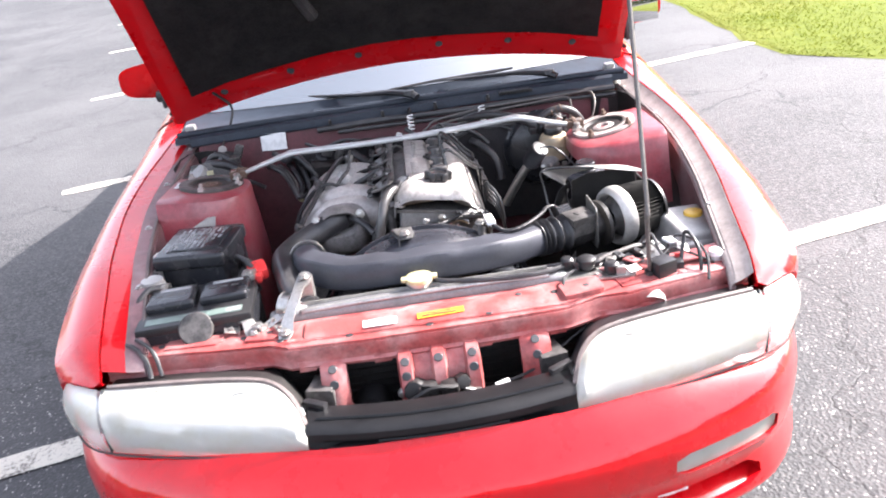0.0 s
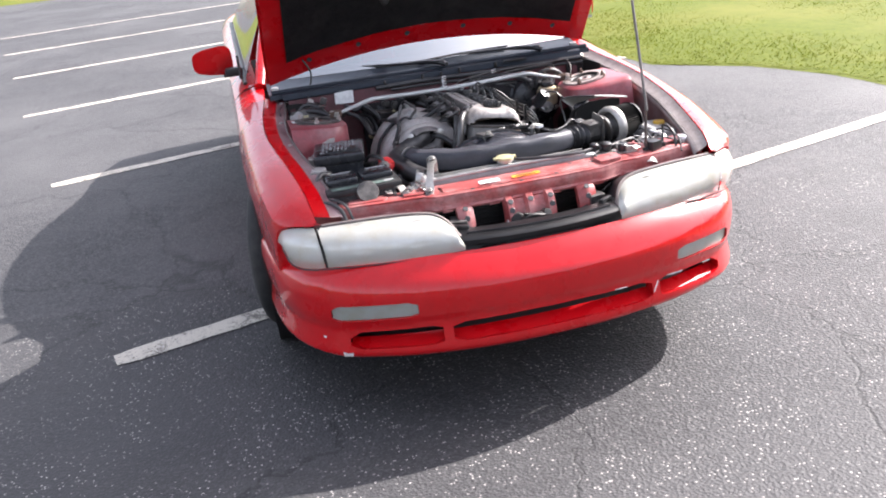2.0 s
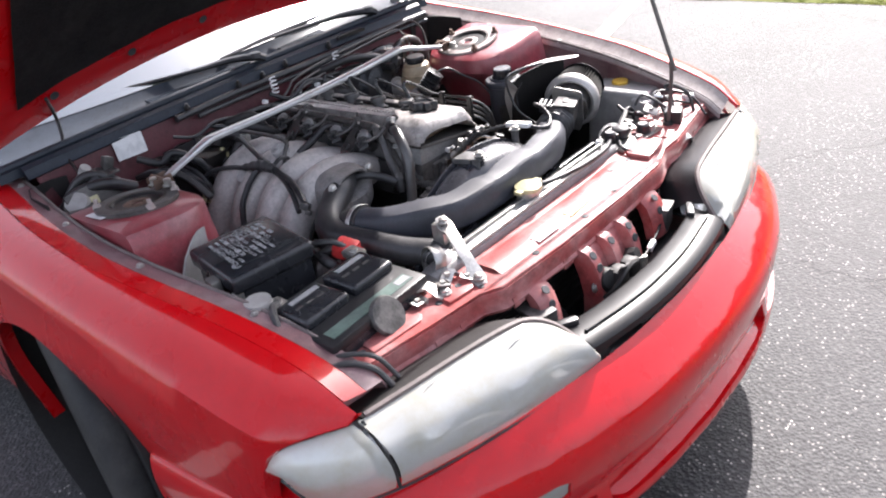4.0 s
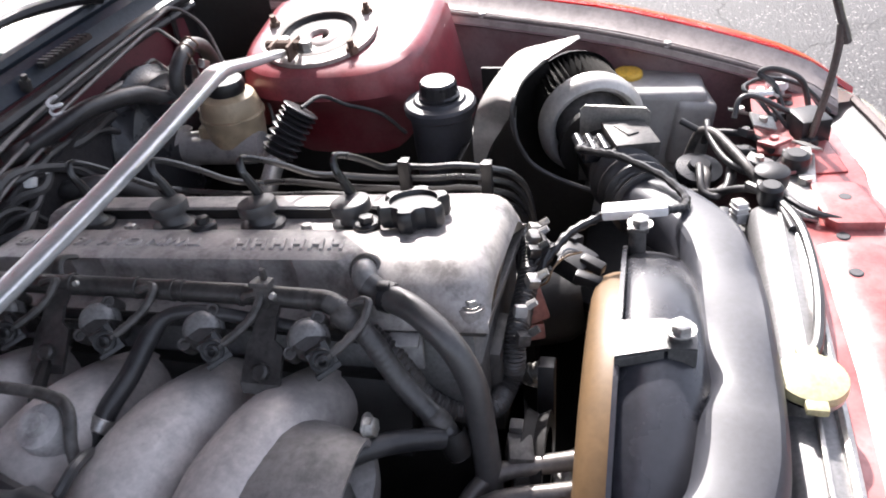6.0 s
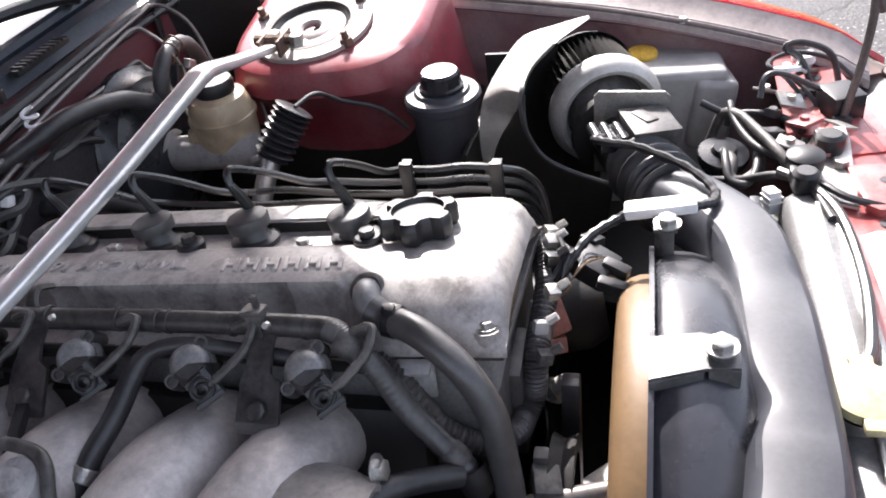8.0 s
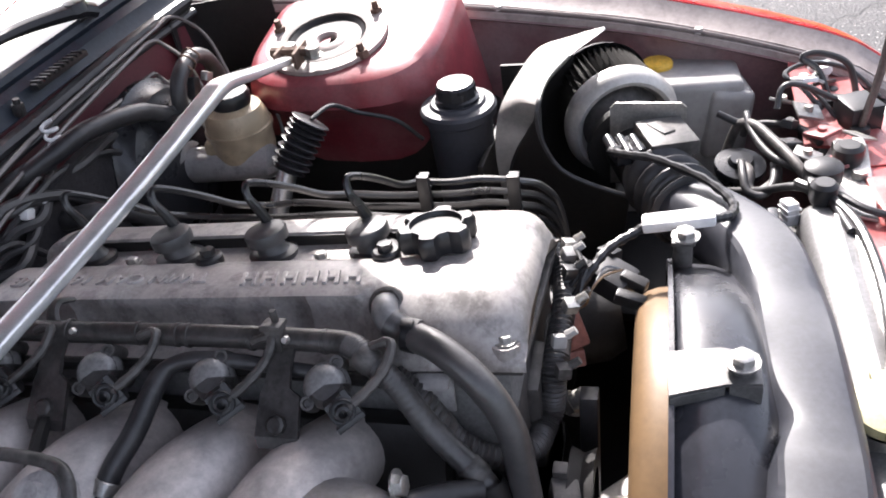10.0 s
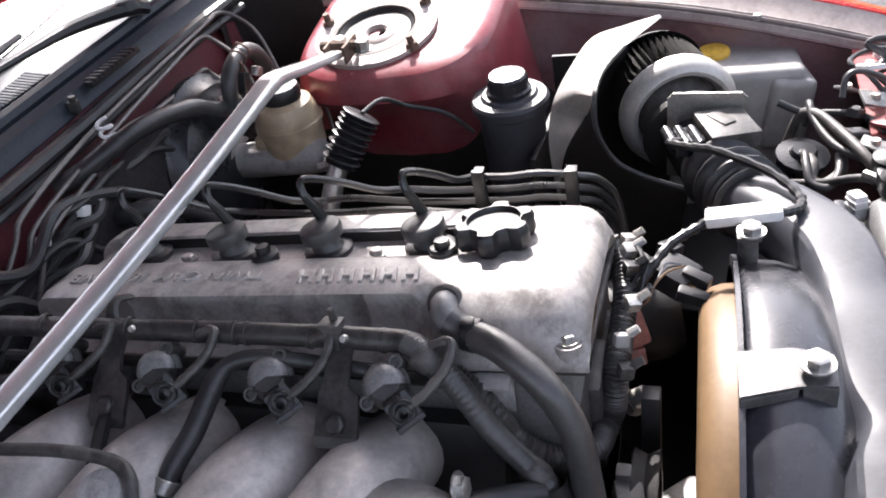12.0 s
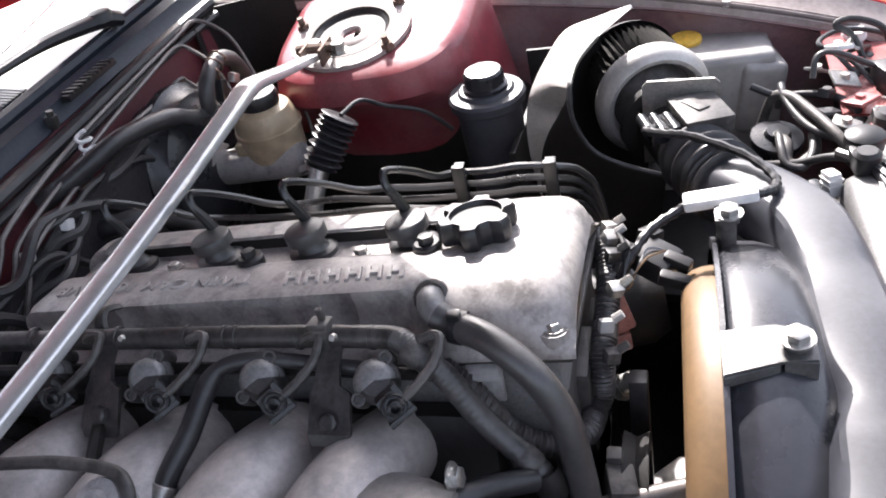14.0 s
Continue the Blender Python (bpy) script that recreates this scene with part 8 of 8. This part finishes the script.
# small hardware by the prop
for at, size, turn, finish in (((0.524, 0.701, 0.69), (0.03, 0.022, 0.006), (10, 20, 30), WHITE), ((0.482, 0.698, 0.67), (0.026, 0.034, 0.004), (20, -15, 10), STEEL), ((0.439, 0.688, 0.665), (0.03, 0.03, 0.005), (0, 12, 40), SUPPORT), ((0.398, 0.708, 0.66), (0.022, 0.03, 0.004), (14, 0, -20), STEEL), ((0.387, 0.682, 0.655), (0.036, 0.02, 0.004), (-10, 10, 15), SUPPORT),
                               ((0.505, 0.725, 0.672), (0.018, 0.03, 0.004), (30, 10, 50), STEEL), ((0.462, 0.72, 0.664), (0.024, 0.014, 0.01), (0, 25, -30), BLACK), ((0.545, 0.682, 0.68), (0.02, 0.026, 0.004), (25, -20, 70), STEEL), ((0.42, 0.724, 0.66), (0.018, 0.022, 0.012), (12, 8, 25), BLACK)):
    part("clutter_tab", merge(box(size, at, 0.0015, pose(0, 0, 0, *turn)), lathe([(0, 0.007), (0.005, 0.007), (0.006, 0)], pose(*at), 8)), finish, valves, "bent metal tab")
part("relay", box((0.045, 0.04, 0.04), (0.488, 0.642, 0.66), 0.004, pose(0, 0, 0, 0, 0, 20)), BLACK, valves, "black relay box")
part("lamp_back", lathe([(0, 0.02), (0.02, 0.019), (0.028, 0.01), (0.03, -0.02)], axis_to((0.455, 0.615, 0.62), (0.2, 0.7, 0.6)), 20), TANK, valves, "grey rounded lamp cover")
part("looped_wire", sweep([(0.47, 0.735, 0.68), (0.486, 0.729, 0.7), (0.491, 0.708, 0.7), (0.495, 0.671, 0.68), (0.512, 0.646, 0.66)], 0.0036, 8, 6), RUBBER, valves, "black looped wire")
part("support_wire", sweep([(0.345, 0.727, 0.655), (0.321, 0.692, 0.66), (0.291, 0.666, 0.66), (0.281, 0.632, 0.655)], 0.004, 8, 6), RUBBER, valves, "black wire along the support")

rows = [[(x, y, z + 0.003 * math.sin(9 * y)) for y in (0.664, 0.668, 0.69, 0.703, 0.706)] for x, z in ((0.43, 0.652), (0.47, 0.655), (0.53, 0.657), (0.58, 0.66), (0.63, 0.668))]
part("support_end", sheet(rows, 0.003), SUPPORT, support, "faded red end plate of the support")
for x, y in ((0.455, 0.684), (0.52, 0.68), (0.585, 0.69)):
    again("hole", hole, pose(x, y, 0.6615), support)
part("drain_hose", sweep([(0.49, 0.79, 0.6), (0.492, 0.776, 0.645), (0.47, 0.76, 0.66), (0.43, 0.742, 0.662), (0.38, 0.722, 0.66), (0.35, 0.705, 0.645)], 0.006, 10, 8), DUSTY, valves, "greyed rubber hose")
part("valve_elbow", sweep([(0.418, 0.77, 0.632), (0.4, 0.768, 0.634), (0.382, 0.77, 0.626), (0.378, 0.758, 0.622), (0.39, 0.74, 0.63), (0.412, 0.738, 0.64)], 0.0068, 10, 8), DUSTY, valves, "grey plastic valve elbow")
part("white_plug", merge(box((0.02, 0.014, 0.026), (0.308, 0.735, 0.644), 0.003, pose(0, 0, 0, 0, 10, 20)), *[box((0.022, 0.016, 0.002), (0.308, 0.735, 0.636 + 0.007 * k), 0.0005, pose(0, 0, 0, 0, 10, 20)) for k in range(3)]), WHITE, valves, "ribbed white connector")

wiring = thing("lamp_wiring", "black wiring loom looped beside the hood prop", "wiring", (0.52, 0.68, 0.62))
for pts, r in (([(0.53, 0.66, 0.64), (0.545, 0.68, 0.69), (0.555, 0.7, 0.704), (0.56, 0.68, 0.708), (0.565, 0.645, 0.69), (0.565, 0.63, 0.65), (0.56, 0.62, 0.6)], 0.0042),
               ([(0.51, 0.67, 0.645), (0.52, 0.7, 0.68), (0.54, 0.72, 0.69), (0.57, 0.69, 0.69), (0.58, 0.64, 0.675), (0.57, 0.6, 0.64)], 0.0032),
               ([(0.49, 0.66, 0.65), (0.505, 0.68, 0.672), (0.53, 0.69, 0.676), (0.56, 0.67, 0.668), (0.6, 0.65, 0.65)], 0.0028)):
    part("cable", sweep(pts, r, 8, 7), RUBBER, wiring, "black looped cable")
part("connector", box((0.02, 0.035, 0.02), (0.525, 0.66, 0.655), 0.003), BLACK, wiring)
part("red_tip", lathe([(0, 0.006), (0.005, 0.006), (0.006, 0)], pose(0.53, 0.675, 0.664), 10), REDPLASTIC, wiring)
tagged(part("hood_stop", merge(lathe([(0, 0.022), (0.014, 0.022), (0.016, 0.012), (0.012, 0.006), (0.012, 0)], pose(0.61, 0.668, 0.648), 18)), WHITE), "pale rubber hood stop on the radiator support", "rubber stop")

looml = thing("lamp_wiring", "black wiring loom behind the headlamp", "wiring", (-0.58, 0.62, 0.6))
for pts, r in (([(-0.64, 0.66, 0.66), (-0.6, 0.63, 0.668), (-0.57, 0.6, 0.65), (-0.56, 0.575, 0.62)], 0.0055), ([(-0.62, 0.68, 0.655), (-0.59, 0.645, 0.672), (-0.555, 0.61, 0.66), (-0.54, 0.58, 0.62)], 0.0045)):
    part("cable", sweep(pts, r, 8, 6), RUBBER, looml)

# ---- cruise and relay parts behind the passenger-side tower ----
act = thing("actuator", "grey and black actuator cluster on the firewall corner", "actuator", (-0.56, 1.5, 0.7))
part("bracket", merge(box((0.13, 0.004, 0.05), (-0.56, 1.46, 0.76), 0.001, pose(0, 0, 0, -20, 0, 8)), box((0.03, 0.05, 0.004), (-0.5, 1.49, 0.785), 0.001), box((0.024, 0.02, 0.045), (-0.492, 1.51, 0.79), 0.006, pose(0, 0, 0, 0, 25, 0))), DUSTY, act, "grey bracket")
part("motor", lathe([(0, 0.03), (0.028, 0.03), (0.034, 0.02), (0.034, -0.03), (0, -0.03)], axis_to((-0.53, 1.5, 0.76), (0.6, -0.5, 0.6)), 22), BLACK, act, "black round motor")
part("can", lathe([(0, 0.03), (0.024, 0.03), (0.028, 0.02), (0.028, -0.04)], axis_to((-0.6, 1.46, 0.745), (-0.3, -0.5, 0.8)), 20), TANK, act, "grey round can")
part("tag", box((0.022, 0.002, 0.024), (-0.572, 1.44, 0.755), 0, pose(0, 0, 0, -25, 0, 0)), PALECAP, act, "small pale yellow tag")
part("wire", sweep([(-0.53, 1.5, 0.73), (-0.5, 1.46, 0.72), (-0.46, 1.43, 0.72), (-0.42, 1.42, 0.7)], 0.006, 8), RUBBER, act)
for k in range(4):
    part("hose", sweep([(-0.42 + 0.03 * k, 1.54, 0.72), (-0.4 + 0.03 * k, 1.48, 0.74 - 0.012 * k), (-0.36 + 0.02 * k, 1.44, 0.72 - 0.02 * k), (-0.33, 1.4, 0.66)], 0.008 - 0.001 * (k % 2), 8, 6), RUBBER, act)
part("loom_clump", merge(sweep([(-0.62, 1.5, 0.74), (-0.59, 1.485, 0.768), (-0.55, 1.47, 0.775), (-0.51, 1.46, 0.765), (-0.47, 1.45, 0.74)], 0.013, 10, 6), sweep([(-0.6, 1.52, 0.75), (-0.565, 1.5, 0.79), (-0.53, 1.485, 0.79), (-0.495, 1.47, 0.76)], 0.01, 10, 6)), RUBBER, act, "black taped loom")
part("foot_plate", slab([(-0.64, 1.4), (-0.585, 1.395), (-0.575, 1.43), (-0.6, 1.46), (-0.645, 1.455)], 0.752, 0.758, 0.002), DUSTY, act, "grey mounting foot")
part("grey_elbow", sweep([(-0.545, 1.53, 0.77), (-0.542, 1.524, 0.79), (-0.536, 1.515, 0.805)], 0.012, 12, 6), TANK, act, "grey plastic elbow")

# ---- dark loom and hoses heaped before the firewall ----
heap = thing("wiring_loom", "tangle of dark taped looms and hoses before the firewall", "wiring", (-0.25, 1.5, 0.6))
rng = random.Random(23)
for k in range(8):
    x0, z0 = -0.37 + 0.034 * k, 0.655 + 0.09 * rng.random()
    pts = [(x0 - 0.03, 1.555, z0 + 0.02 * rng.random())]
    for i in range(4):
        pts.append((x0 + 0.035 * i + rng.uniform(-0.012, 0.012), 1.53 - 0.022 * i + rng.uniform(-0.012, 0.012), z0 + 0.03 * math.sin(1.3 * i + k) - 0.012 * i))
    pts.append((x0 + 0.13, 1.43, 0.53))
    part("loom", sweep(pts, rng.choice((0.009, 0.012, 0.016)), 10, 6, ripple=0.0007, ripples=24), (RUBBER, GRIME_SHADE, BLACK)[k % 3], heap)
part("loom_box", merge(box((0.09, 0.05, 0.07), (-0.25, 1.5, 0.69), 0.012, pose(0, 0, 0, 12, 8, 20)), box((0.05, 0.04, 0.05), (-0.17, 1.49, 0.675), 0.01, pose(0, 0, 0, 0, 14, -20))), GRIME_SHADE, heap, "dark greasy bracket")
for x, y, z, r in ((-0.215, 1.49, 0.712, 20), (-0.33, 1.43, 0.647, -40), (-0.1, 1.48, 0.67, 60)):
    part("loom_clip", merge(box((0.016, 0.008, 0.02), (x, y, z), 0.003, pose(0, 0, 0, 20, r, 30)), box((0.006, 0.01, 0.012), (x + 0.009, y - 0.003, z - 0.012), 0.002, pose(0, 0, 0, 0, r, 0))), PALECAP, heap, "pale plastic clip")
